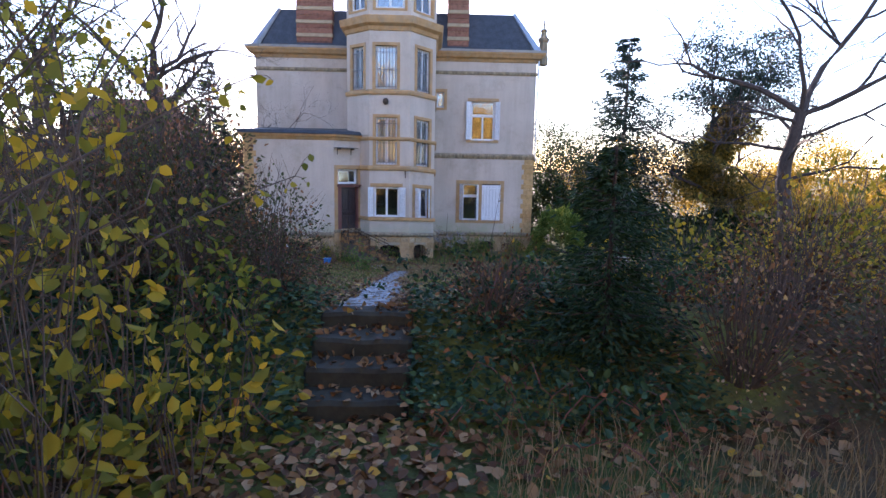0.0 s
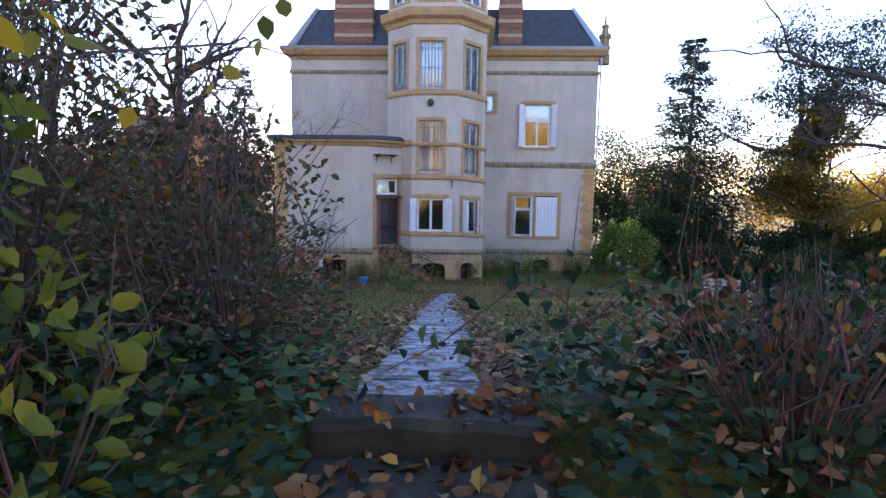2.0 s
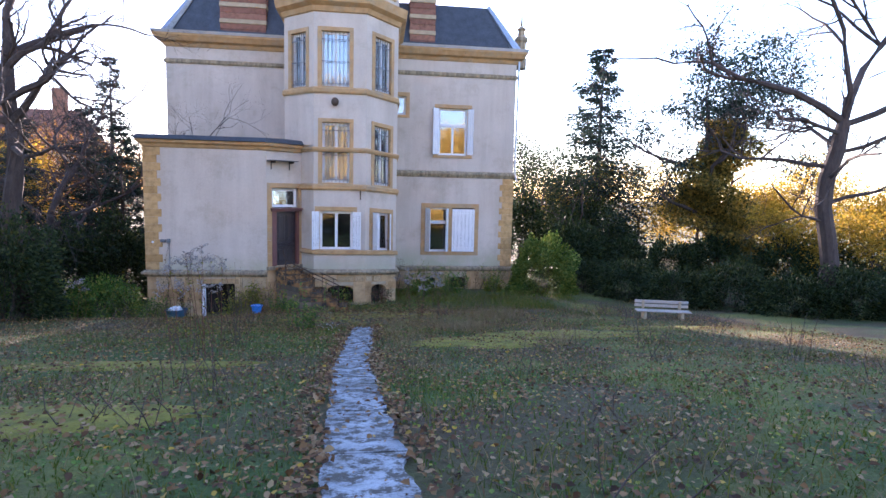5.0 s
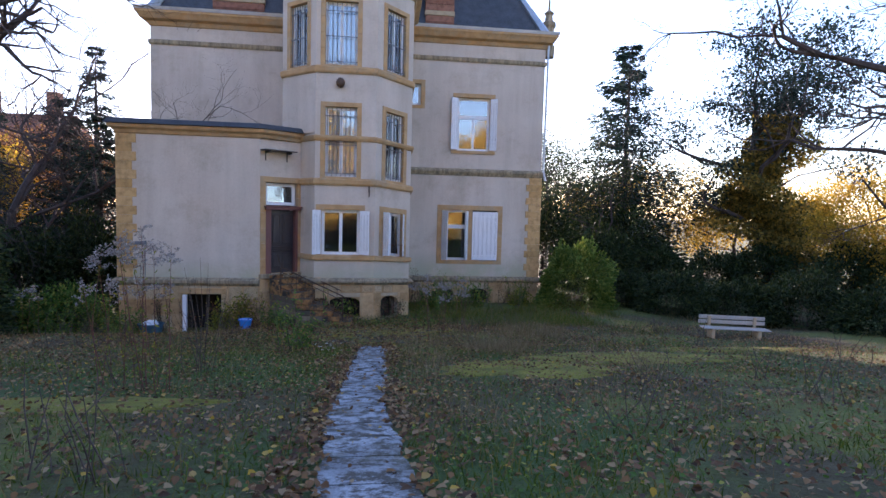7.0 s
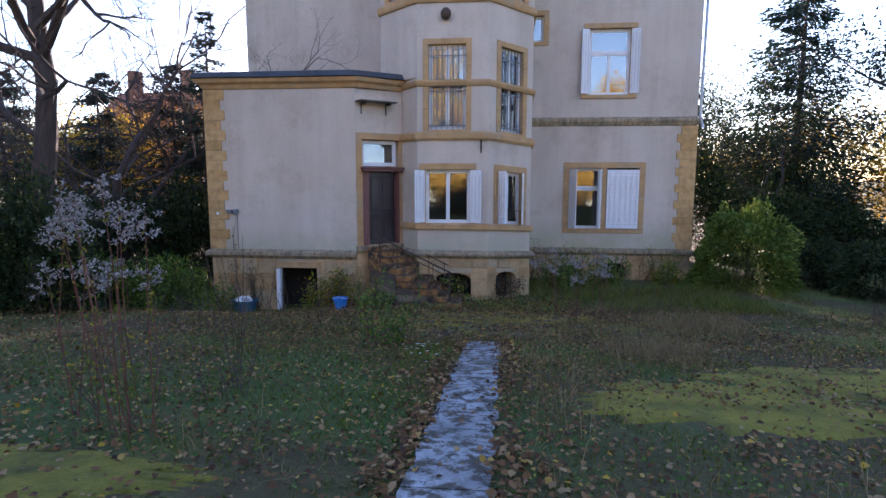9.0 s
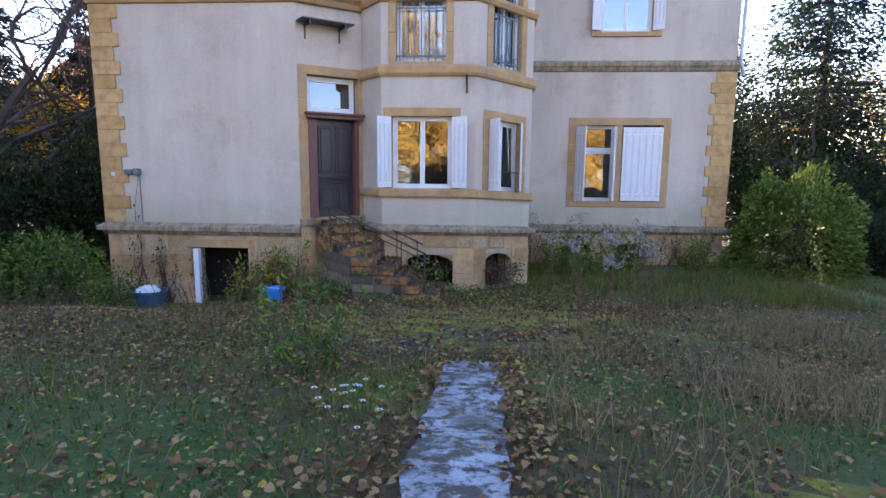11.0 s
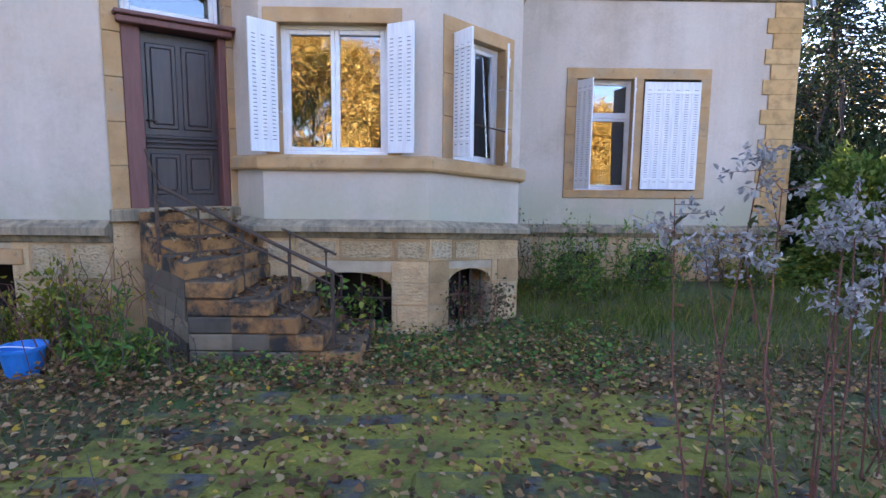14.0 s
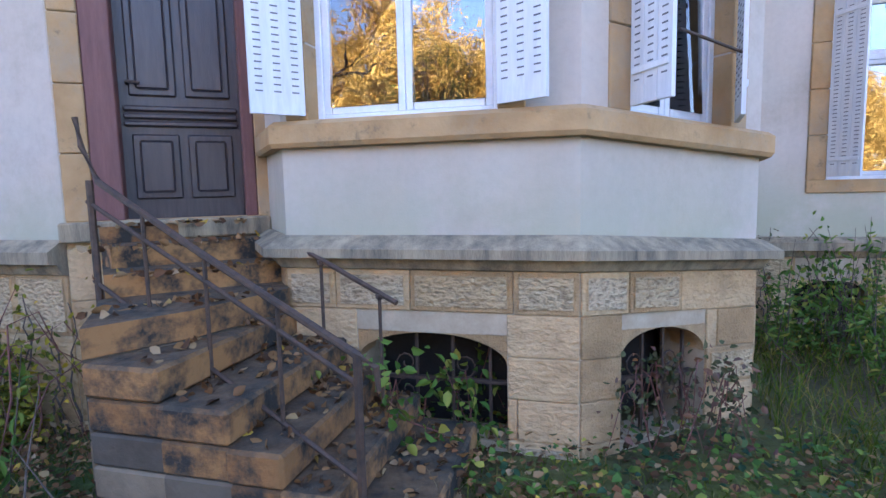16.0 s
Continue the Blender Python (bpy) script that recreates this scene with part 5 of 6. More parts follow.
def big_oak(at):
    """A tall bare tree: the trunk forks at seven metres into crooked leaders, with long level limbs below."""
    ob = thing("bare_oak", "tall leafless tree with thick crooked spreading limbs", "tree", (at[0], at[1], gz(*at) - 0.2))
    rng = random.Random(12)
    pts = [Vector((0.18 * math.sin(i * 1.1), 0.12 * math.cos(i * 1.4), 1.05 * i)) for i in range(8)]
    bm = bmesh.new()
    tube(bm, pts, [0.46, 0.34, 0.31, 0.30, 0.29, 0.28, 0.27, 0.22], 10)
    part("trunk", bm, M_BARK, ob)
    for h, d, length, r in (
            (7.3, (-1.0, 0.0, 0.85), 5.2, 0.20), (7.3, (0.25, 0.3, 1.0), 6.5, 0.22), (7.2, (0.9, -0.2, 0.7), 5.5, 0.19), (7.3, (-0.3, -0.5, 1.0), 5.5, 0.16),
            (6.9, (-1.0, -0.1, 0.12), 3.4, 0.12), (5.7, (-1.0, 0.2, 0.16), 3.8, 0.12), (4.9, (0.9, 0.2, 0.35), 4.5, 0.14), (4.3, (1.0, -0.3, 0.1), 4.5, 0.12),
            (6.2, (0.9, -0.5, 0.5), 4.5, 0.13), (5.2, (0.1, -1.0, 0.3), 3.6, 0.11), (6.4, (-0.2, 1.0, 0.4), 4.0, 0.12), (3.6, (-0.9, 0.5, 0.1), 3.0, 0.08)):
        i = min(int(h / 1.05), 6)
        p = pts[i].lerp(pts[i + 1], min(1.0, h / 1.05 - i))
        lb = bmesh.new()
        branch(lb, p, Vector(d), length, r * 0.72, 4, rng, [], 0.22, 0.04, 4, 0.5, 6, 0.58)
        part("limb", lb, M_BARK, ob)
    return ob


big_oak((16.9, 25.2))
ivy, tips = bare_tree("ivy_tree", "old tree wrapped in yellowing ivy", (20.3, 36), 13.0, 0.3, 23, lean=(-1.6, 0), depth=5, forks=3, trunk=0.5, leafy=(M_SPRUCE, 4, 0.17, 0.3))
rng_i = np.random.default_rng(5)
NI = 30000
zz = rng_i.random(NI) ** 0.85 * 9.2
ang = rng_i.random(NI) * 6.28
rr = (2.5 - 0.12 * zz) * rng_i.random(NI) ** 0.5 * (0.75 + 0.45 * np.sin(zz * 2.1 + ang * 2) + 0.3 * np.sin(zz * 4.7 + ang * 3))
ip = np.stack([rr * np.cos(ang) - 1.6 * zz / 13 + 0.9 * np.sin(zz * 0.9), rr * np.sin(ang), zz], 1)
part("ivy", leaves("ivy", ip, 0.19, 6), M_IVYGOLD, ivy, "yellow and green ivy on the trunk")
cp = []
for _ in range(46):
    a_, r_ = rng_i.random() * 6.28, 3.4 * rng_i.random() ** 0.5
    c_ = np.array([r_ * math.cos(a_) - 0.2, r_ * math.sin(a_), rng_i.uniform(8.8, 13.2)])
    cp.append(c_ + rng_i.normal(size=(170, 3)) * np.array([0.55, 0.55, 0.22]))
part("crown", leaves("crown", np.concatenate(cp), 0.2, 7, 0.0, 0.4), M_SPRUCE, ivy, "flat dark clumps of needles")
for i, (x, yv, h, s) in enumerate(((9.5, 41, 9.5, 31), (11.5, 44, 10.5, 32), (13.2, 40.5, 8.0, 33), (9.0, 48, 11.0, 34), (12.5, 50, 11.5, 35))):
    bare_tree("bare_tree", "thin young tree with few dark leaves behind the house corner", (x, yv), h, 0.12, s, depth=5, forks=3, group="bare trees behind the house", leafy=(M_HEDGE, 2, 0.13, 0.3))
shrub("laurel_bush", "round bright green laurel bush beside the house corner", (8.3, 32.2), (1.65, 1.4, 2.9), M_BUSH, 0.13, 13000, 51, 12, shell=0.75, lift=-0.05)
rng = random.Random(77)
for i in range(11):
    f = i / 10
    x, yv = 10.6 + 14 * f, 33.0 - 15 * f ** 0.8 + rng.uniform(-0.5, 0.5)
    shrub("hedge_shrub", "dense dark green shrub in the boundary hedge", (x, yv), (1.6 * rng.uniform(0.85, 1.2), 1.5, 1.9 * rng.uniform(0.8, 1.2)), M_HEDGE, 0.12, 6500, 100 + i, 10, group="boundary hedge")
for i in range(10):
    f = i / 9
    x, yv = 12.5 + 20 * f, 38.5 - 12 * f + rng.uniform(-0.8, 0.8)
    shrub("hedge_shrub", "dense dark green shrub in the boundary hedge", (x, yv), (2.2, 1.8, 3.0 * rng.uniform(0.8, 1.2)), M_HEDGE, 0.16, 6000, 130 + i, 8, group="boundary hedge")
for i in range(14):
    x, yv = 15 + i * 3.0, 52 - i * 1.8 + rng.uniform(-2, 2)
    bare_tree("autumn_tree", "backlit tree with sparse yellow leaves beyond the hedge", (x, yv), rng.uniform(6, 9.5), 0.16, 200 + i, depth=4, forks=3, group="autumn trees beyond the hedge", leafy=(M_IVYGOLD if i < 3 else M_AUTUMN, 12, 0.17, 0.5))
for i in range(6):
    x, yv = 22.0 + 1.6 * i, 33.0 - 3.6 * i
    bare_tree("autumn_tree", "small tree with ochre leaves at the lawn edge", (x, yv), rng.uniform(4.0, 5.5), 0.10, 240 + i, depth=4, forks=3, group="autumn trees beyond the hedge", leafy=(M_AUTUMN, 8, 0.13, 0.3))

# west side: dark thicket, bare limbs, far house
for i in range(10):
    x, yv = -10.4 - 2.0 * i + rng.uniform(-0.4, 0.4), 32.0 + rng.uniform(-1.5, 1.5) - 0.4 * i
    shrub("thicket_shrub", "dark tangled evergreen shrub beside the house", (x, yv), (1.8, 1.6, rng.uniform(3.4, 5.0)), M_HEDGE, 0.15, 8000, 300 + i, 10, group="dark thicket")
for i, (x, yv, h) in enumerate(((-11.6, 34.5, 8.0), (-13.8, 36, 9.0), (-16.5, 35, 8.5), (-20, 34, 8.5), (-24, 32, 9.0), (-28, 30, 8.0))):
    conifer("fir", "dark fir in the thicket beside the house", (x, yv), h, 2.8, M_SPRUCE, 330 + i, 24, 0.17, 4.0, 0.03, 0.12, group="firs beside the house")
bare_tree("bare_tree", "leafless tree with fine dark branches above the thicket", (-12.8, 30.8), 15, 0.2, 351, depth=5, forks=5, trunk=0.27, up=0.03, bend=0.22)
bare_tree("bare_tree", "leafless tree with fine dark branches above the thicket", (-12.0, 38.5), 13, 0.18, 352, depth=5, forks=4, trunk=0.3, up=0.03, bend=0.22)
bare_tree("bare_tree", "leafless tree with long dark overhanging limbs", (-15.5, 24.5), 15, 0.26, 341, depth=5, forks=4, trunk=0.45, up=0.0, bend=0.2)
bare_tree("bare_tree", "leafless tree with fine twigs over the thicket", (-10.5, 19.0), 12.5, 0.16, 347, lean=(-1, 0), depth=5, forks=4, trunk=0.5, up=0.02)
for i in range(7):
    bare_tree("autumn_tree", "tree with copper leaves beyond the thicket", (-11 - 4.0 * i, 47 + 2 * (i % 2)), rng.uniform(8, 11), 0.18, 360 + i, depth=4, forks=3, group="autumn trees beyond the thicket", leafy=(M_COPPER, 10, 0.17, 0.45))
lime = thing("lime_tree", "old leafless tree with long dark limbs reaching towards the house", "tree", (-11.6, 26.6, gz(-11.6, 26.6) - 0.2))
rng_l = random.Random(44)
bm = bmesh.new()
tube(bm, [Vector((0.12 * math.sin(i * 1.7), 0.1 * math.cos(i), 1.25 * i)) for i in range(9)], [0.42, 0.33, 0.30, 0.28, 0.26, 0.24, 0.21, 0.18, 0.12], 9)
part("trunk", bm, M_BARK, lime)
for h, d, length, r in ((6.8, (1.0, -0.5, 0.5), 3.4, 0.14), (7.6, (1.0, -0.4, 0.22), 3.4, 0.12), (6.0, (0.7, -0.9, 0.3), 3.0, 0.10), (8.6, (0.7, -0.2, 0.8), 3.2, 0.12), (9.4, (0.1, -0.2, 1.0), 4.5, 0.13),
                         (8.0, (-1.0, 0.2, 0.6), 5.0, 0.14), (6.8, (-0.8, -0.6, 0.4), 4.6, 0.13), (7.0, (0.2, -1.0, 0.4), 4.0, 0.12), (4.8, (-0.9, 0.5, 0.2), 3.6, 0.1), (9.0, (0.3, 0.9, 0.7), 3.6, 0.11)):
    lb = bmesh.new()
    branch(lb, Vector((0, 0, h)), Vector(d), length, r, 4, rng_l, [], 0.17, 0.03, 4, 0.5, 6, 0.55)
    part("limb", lb, M_BARK, lime)
for i, (x, yv, h) in enumerate(((-11.2, 25.3, 3.4), (-13.2, 24.9, 3.9), (-15.4, 24.6, 4.2))):
    shrub("thicket_shrub", "dark tangled evergreen shrub beside the house", (x, yv), (1.5, 1.2, h), M_HEDGE, 0.13, 7000, 390 + i, 10, group="dark thicket")
conifer("larch", "tall airy larch with thin blue-green boughs beyond the thicket", (-14.6, 40.5), 12.4, 3.4, M_SPRUCE, 339, 26, 0.2, 2.2, 0.15, 0.3)
for i, (x, yv, h) in enumerate(((-22.0, 46, 8.5), (-26.5, 45, 9.5), (-31, 43, 8.5))):
    bare_tree("autumn_tree", "backlit golden tree beyond the thicket", (x, yv), h, 0.18, 370 + i, depth=4, forks=3, group="autumn trees beyond the thicket", leafy=(M_AUTUMN, 16, 0.2, 0.5))
for i in range(5):
    shrub("green_shrub", "low green leafy shrub at the lawn edge", (-9.9 - 1.8 * i, 28.9 - 0.6 * i), (1.3, 1.0, 1.7), M_GREENWEED, 0.10, 4200, 380 + i, 12, group="lawn edge shrubs")

far = thing("far_house", "distant house with tiled roof and chimneys behind trees", "house", (-33, 62, gz(-33, 62)))
part("wall", box(bmesh.new(), -5, 5, 0, 8, -0.5, 8.5), M_RENDER, far)
bm = bmesh.new()
v = [bm.verts.new(p) for p in ((-5.4, -0.4, 8.5), (5.4, -0.4, 8.5), (5.4, 8.4, 8.5), (-5.4, 8.4, 8.5), (-4.6, 4, 12.6), (4.6, 4, 12.6))]
for q in ((0, 1, 5, 4), (2, 3, 4, 5), (1, 2, 5), (3, 0, 4), (3, 2, 1, 0)):
    bm.faces.new([v[i] for i in q])
part("roof", bm, M_BRICK, far)
for x in (-2.6, 2.8):
    part("chimney", box(bmesh.new(), x - 0.5, x + 0.5, 3.2, 4.2, 11.5, 14.6, None, 0.03), M_BRICK, far)

# trees behind the walker, seen only as reflections in the panes
for i in range(15):
    x = -24 + 3.4 * i
    hh = (22, 19, 24, 21)[i % 4] if x < -7 else (13, 15, 11, 14)[i % 4]
    bare_tree("golden_tree", "tall sunlit birch with golden leaves facing the house", (x + rng.uniform(-1, 1), -15 - rng.uniform(0, 9)), hh, 0.22, 400 + i, depth=4, forks=3, group="golden trees facing the house", trunk=0.3, up=0.16, leafy=(M_GOLD, 26, 0.30, 0.6))
for i in range(12):
    x = -26 + 4.6 * i
    shrub("golden_shrub", "tall golden leafy shrub at the garden edge facing the house", (x, -12.5 + rng.uniform(-1.5, 1.5)), (3.0, 1.8, rng.uniform(5.5, 8.0)), M_GOLD, 0.3, 4200, 430 + i, 12, group="golden shrubs facing the house", stem_r=0.03)

# ---- by the garden steps
bare_tree("leafy_tree", "slender tree with sparse yellowing leaves beside the lawn", (-5.6, 10.8), 6.8, 0.10, 55, depth=5, forks=3, leafy=(M_YELLOWGREEN, 2, 0.075, 0.12))
bare_tree("leafy_tree", "slender tree with sparse yellowing leaves beside the lawn", (-7.6, 8.2), 7.5, 0.12, 56, depth=5, forks=3, leafy=(M_SHRUB, 2, 0.07, 0.12))
bare_tree("bare_tree", "leafless tree with fine grey twigs beside the lawn", (-9.6, 16.0), 9.0, 0.14, 57, depth=5, forks=4, trunk=0.4, up=0.02)
ys = thing("hazel_shrub", "arching hazel shrub with large yellow and green leaves beside the steps", "shrub", (-1.9, 3.0, 2.8))
rng = random.Random(61)
bm = bmesh.new()
ltips = []
for i in range(54):
    a = rng.uniform(-1.2, 1.9)
    d = Vector((math.cos(a) * rng.uniform(0.2, 0.9), math.sin(a) * rng.uniform(0.2, 0.9), rng.uniform(1.1, 2.6)))
    p = Vector((rng.uniform(-1.6, 0.3), rng.uniform(-1.4, 1.3), 0))
    q = p.copy()
    pts = [q.copy()]
    dd = d.normalized()
    L = rng.uniform(2.0, 4.9)
    for s in range(8):
        dd = (dd + Vector((rng.gauss(0.03, 0.09), rng.gauss(0, 0.09), -0.07))).normalized()
        q = q + dd * L / 8
        pts.append(q.copy())
    if any(pt.x > 2.0 for pt in pts):
        continue
    tube(bm, pts, [0.014 * (1 - 0.8 * s / 8) + 0.002 for s in range(9)], 4)
    for s in range(2, 9):
        for _ in range(3):
            e = pts[s] + Vector((rng.gauss(0, 0.2), rng.gauss(0, 0.2), rng.gauss(-0.03, 0.14)))
            if e.x < 1.95:
                tube(bm, [pts[s], pts[s].lerp(e, 0.6) + Vector((0, 0, 0.02)), e], [0.004, 0.003, 0.0015], 3)
                ltips += [e, pts[s].lerp(e, 0.6)]
tagged(part("stem_tangle", bm, M_TWIG, ys), kind="stuff")
lp = np.array([tuple(t) for t in ltips])
nr = np.random.default_rng(8)
lp = lp[nr.random(len(lp)) < 0.85]
part("foliage", leaves("foliage", lp, 0.08, 62, 1.2, 0.8, fold=0.1), M_YELLOW, ys)
shrub("hazel_spray", "dense soft spray of yellow-green leaves beside the steps", (-0.95, 1.95), (0.6, 0.6, 2.2), M_YELLOWGREEN, 0.055, 1700, 63, 22, shell=0.15, stem_r=0.006)
for j, (x, yv, h) in enumerate(((-0.75, 3.0, 1.3), (-0.5, 3.7, 1.2), (-1.3, 2.5, 1.9), (-0.95, 4.0, 2.5), (-1.9, 3.2, 2.6), (-1.5, 4.4, 1.9), (-2.6, 3.6, 3.0), (-0.45, 4.4, 1.1), (-1.5, 3.5, 3.2), (-1.0, 3.3, 3.3), (-1.8, 4.2, 3.3), (-0.8, 5.3, 1.1), (-1.3, 5.6, 1.6))):
    shrub("hazel_sucker", "young hazel shoots with large yellow leaves beside the steps", (x, yv), (0.52, 0.52, h), M_YELLOW if j < 11 else M_YELLOWGREEN, 0.11, 125, 640 + j, 12, shell=0.1, stem_r=0.006, group="hazel shoots")
for j, (x, yv, rad, h, c) in enumerate(((-3.6, 4.6, 1.5, 2.6, 5200), (-3.3, 2.0, 1.3, 3.0, 4200), (-2.6, 6.2, 1.2, 1.9, 4200))):
    shrub("thorn_shrub", "tangled dark shrub with fading small leaves beside the steps", (x, yv), (rad, rad, h), M_SHRUB, 0.055, c, 70 + j, 70, shell=0.2, group="shrubs beside the steps", stem_r=0.009)
shrub("spiraea_shrub", "tall twiggy shrub with small dull purple-green leaves beside the path", (-1.75, 6.3), (1.15, 0.8, 2.35), M_SHRUB, 0.05, 6500, 81, 110, shell=0.3, stem_r=0.008)
shrub("spiraea_shrub", "tall arching twiggy shrub with small dull leaves beside the path", (-0.74, 6.42), (0.72, 0.55, 1.5), M_SHRUB, 0.042, 2500, 84, 70, shell=0.12, stem_r=0.006)
shrub("spiraea_shrub", "low twiggy shrub with small dull purple-green leaves beside the path", (-1.55, 7.75), (1.1, 0.9, 1.15), M_SHRUB, 0.05, 6500, 82, 100, shell=0.3, stem_r=0.007)
shrub("spiraea_shrub", "low twiggy shrub with small dull purple-green leaves beside the path", (-3.1, 8.0), (1.2, 1.0, 1.3), M_SHRUB, 0.05, 5000, 83, 80, shell=0.3, stem_r=0.007)
conifer("young_fir", "young dark green fir beside the garden steps", (2.45, 5.35), 1.8, 0.85, M_CONIFER, 91, 20, 0.07, 2.2, 0.02, 0.05)
shrub("red_shrub", "sparse shrub with reddish stems and few coppery leaves beside the path", (2.0, 7.5), (0.62, 0.55, 1.0), M_COPPER, 0.05, 300, 92, 26, M_REDTWIG, shell=0.1, stem_r=0.005)
for j, (x, yv, h, c) in enumerate(((5.4, 6.7, 1.75, 1500), (4.3, 7.6, 1.35, 900), (6.7, 7.4, 1.9, 1400), (3.6, 6.9, 1.05, 420))):
    shrub("yellow_shrub", "shrub with yellow autumn leaves at the lawn edge", (x, yv), (1.1, 0.9, h), M_YELLOW, 0.075, c, 950 + j, 46, shell=0.25, group="yellow shrubs at the lawn edge", stem_r=0.007)
shrub("thorn_shrub", "bare twiggy shrub with few leaves beside the fir", (4.6, 4.6), (1.1, 0.9, 1.5), M_SHRUB, 0.05, 1600, 96, 70, shell=0.2, group="shrubs beside the steps", stem_r=0.007)
shrub("thorn_shrub", "bare twiggy shrub with few leaves beside the fir", (6.2, 4.4), (1.4, 1.1, 1.7), M_SHRUB, 0.05, 2200, 97, 80, shell=0.2, group="shrubs beside the steps", stem_r=0.007)


def carpet(name, label, n, area, size, material, seed, height=0.1, stuff=True, keep=None, aspect=0.75, low=-0.75):
    """Leaves lying on, or standing just over, the ground."""
    nr = np.random.default_rng(seed)
    x = nr.uniform(area[0], area[1], n)
    yv = nr.uniform(area[2], area[3], n)
    den = np.array([noise.noise(Vector((a * 0.9, b * 0.9, seed))) for a, b in zip(x, yv)])
    ok = den > nr.uniform(low, 0.35, n)
    if keep:
        ok &= np.array([keep(a, b) for a, b in zip(x, yv)])
    x, yv = x[ok], yv[ok]
    z = np.array([gz(a, b) for a, b in zip(x, yv)]) + 0.012 + height * nr.random(len(x))
    ax = np.stack([nr.normal(size=len(x)), nr.normal(size=len(x)), nr.normal(size=len(x)) * 0.25], 1)
    ax /= np.linalg.norm(ax, axis=1)[:, None]
    side = np.cross(ax, np.stack([nr.normal(size=len(x)) * 0.35, nr.normal(size=len(x)) * 0.35, np.ones(len(x))], 1))
    side /= np.linalg.norm(side, axis=1)[:, None]
    s = size * nr.uniform(0.5, 1.3, (len(x), 1))
    p = np.stack([x, yv, z], 1)
    lift = np.array([0, 0, 1]) * s * nr.uniform(0.0, 0.3, (len(x), 1))
    q = np.stack([p, p + ax * s * 0.25 + side * s * aspect * 0.5 + lift, p + ax * s * 0.7 + side * s * aspect * 0.38 + lift * 0.7, p + ax * s + lift * 0.3,
                  p + ax * s * 0.7 - side * s * aspect * 0.36 + lift, p + ax * s * 0.28 - side * s * aspect * 0.5 + lift * 1.2], 1).reshape(-1, 3)
    m = len(x)
    me = bpy.data.meshes.new(name)
    me.vertices.add(6 * m)
    me.vertices.foreach_set("co", q.ravel())
    i = np.arange(m) * 6
    me.loops.add(8 * m)
    me.loops.foreach_set("vertex_index", np.stack([i, i + 1, i + 2, i + 3, i, i + 3, i + 4, i + 5], 1).ravel())
    me.polygons.add(2 * m)
    me.polygons.foreach_set("loop_start", np.arange(2 * m) * 4)
    me.update(calc_edges=True)
    me.materials.append(material)
    return tagged(new(name, me), label, "leaves" if "leaves" in name or "ivy" in name else "grass", kind="stuff")


MOSS = ((2.7, 18.9, 1.7, 1.1, 1), (5.2, 20.2, 2.6, 0.9, 2), (-3.8, 16.2, 2.2, 0.6, 3), (0.2, 25.9, 1.9, 1.3, 4), (8.5, 21.8, 2.2, 0.6, 5), (-1.6, 24.6, 1.2, 0.6, 6), (-3.0, 12.2, 1.5, 0.8, 7))


def mossy(x, yv):
    """How deep inside a moss patch a place lies, 0 to 1."""
    return max(smoothstep(1.15, 0.75, math.hypot((x - q[0]) / q[2], (yv - q[1]) / q[3])) for q in MOSS)


def off_path(x, yv):
    return not (5.7 < yv < 22.9 and abs(x - path_x(yv)) < 0.36)


def off_steps(x, yv):
    return not (4.5 < yv < 6.1 and -0.05 < x < 0.71)


carpet("fallen_leaves", "brown fallen leaves strewn over the lawn", 90000, (-12, 12, 6, 28), 0.054, M_LITTER, 1, 0.05, keep=off_path)
carpet("fallen_leaves", "brown fallen leaves beside the path", 26000, (-1.2, 1.4, 5.8, 23.5), 0.062, M_LITTER, 2, 0.07, keep=lambda a, b: 0.2 + 0.12 * abs(math.sin(b * 5.1)) < abs(a - path_x(b)) < 0.5 + 0.25 * noise.noise(Vector((b * 1.7, a * 2, 5))))
carpet("fallen_leaves", "fallen leaves on the path slabs", 2200, (-0.8, 0.8, 5.8, 22.9), 0.055, M_LITTER, 3, 0.03)
carpet("fallen_leaves", "thick fallen leaves below the garden steps", 12000, (-3, 4, 0.5, 4.7), 0.085, M_LITTER, 4, 0.05)
carpet("fallen_leaves", "fallen leaves over the forecourt", 22000, (-7, 6, 22.5, 28.4), 0.05, M_LITTER, 12, 0.03)
carpet("ivy_ground_cover", "dark ivy covering the bank beside the steps", 14000, (-4, 3.2, 4.4, 6.45), 0.065, M_IVY, 5, 0.24, low=-2.5, keep=lambda a, b: off_steps(a, b) and abs(a - 0.33) > (0.36 if b < 6.2 else 0.42))
nr9 = np.random.default_rng(99)
sx, sy = nr9.uniform(-0.1, 0.76, 420), nr9.uniform(4.72, 6.0, 420)
sz = np.interp(sy, [4.70, 4.989, 4.99, 5.309, 5.31, 5.719, 5.72, 6.0], [2.955, 2.955, 3.105, 3.105, 3.25, 3.25, 3.375, 3.375]) + 0.01
ok = nr9.random(420) < 0.35 + 0.65 * np.abs(sx - 0.3) / 0.6
me9 = leaves("step_leaves", np.stack([sx, sy, sz], 1)[ok], 0.08, 98, 0.0, 0.7, dirs=np.stack([nr9.normal(size=420), nr9.normal(size=420), np.full(420, 0.25)], 1)[ok], spread=0.2)
me9.materials.append(M_LITTER)
tagged(new("fallen_leaves", me9), "fallen leaves lying on the garden steps", "leaves", kind="stuff")


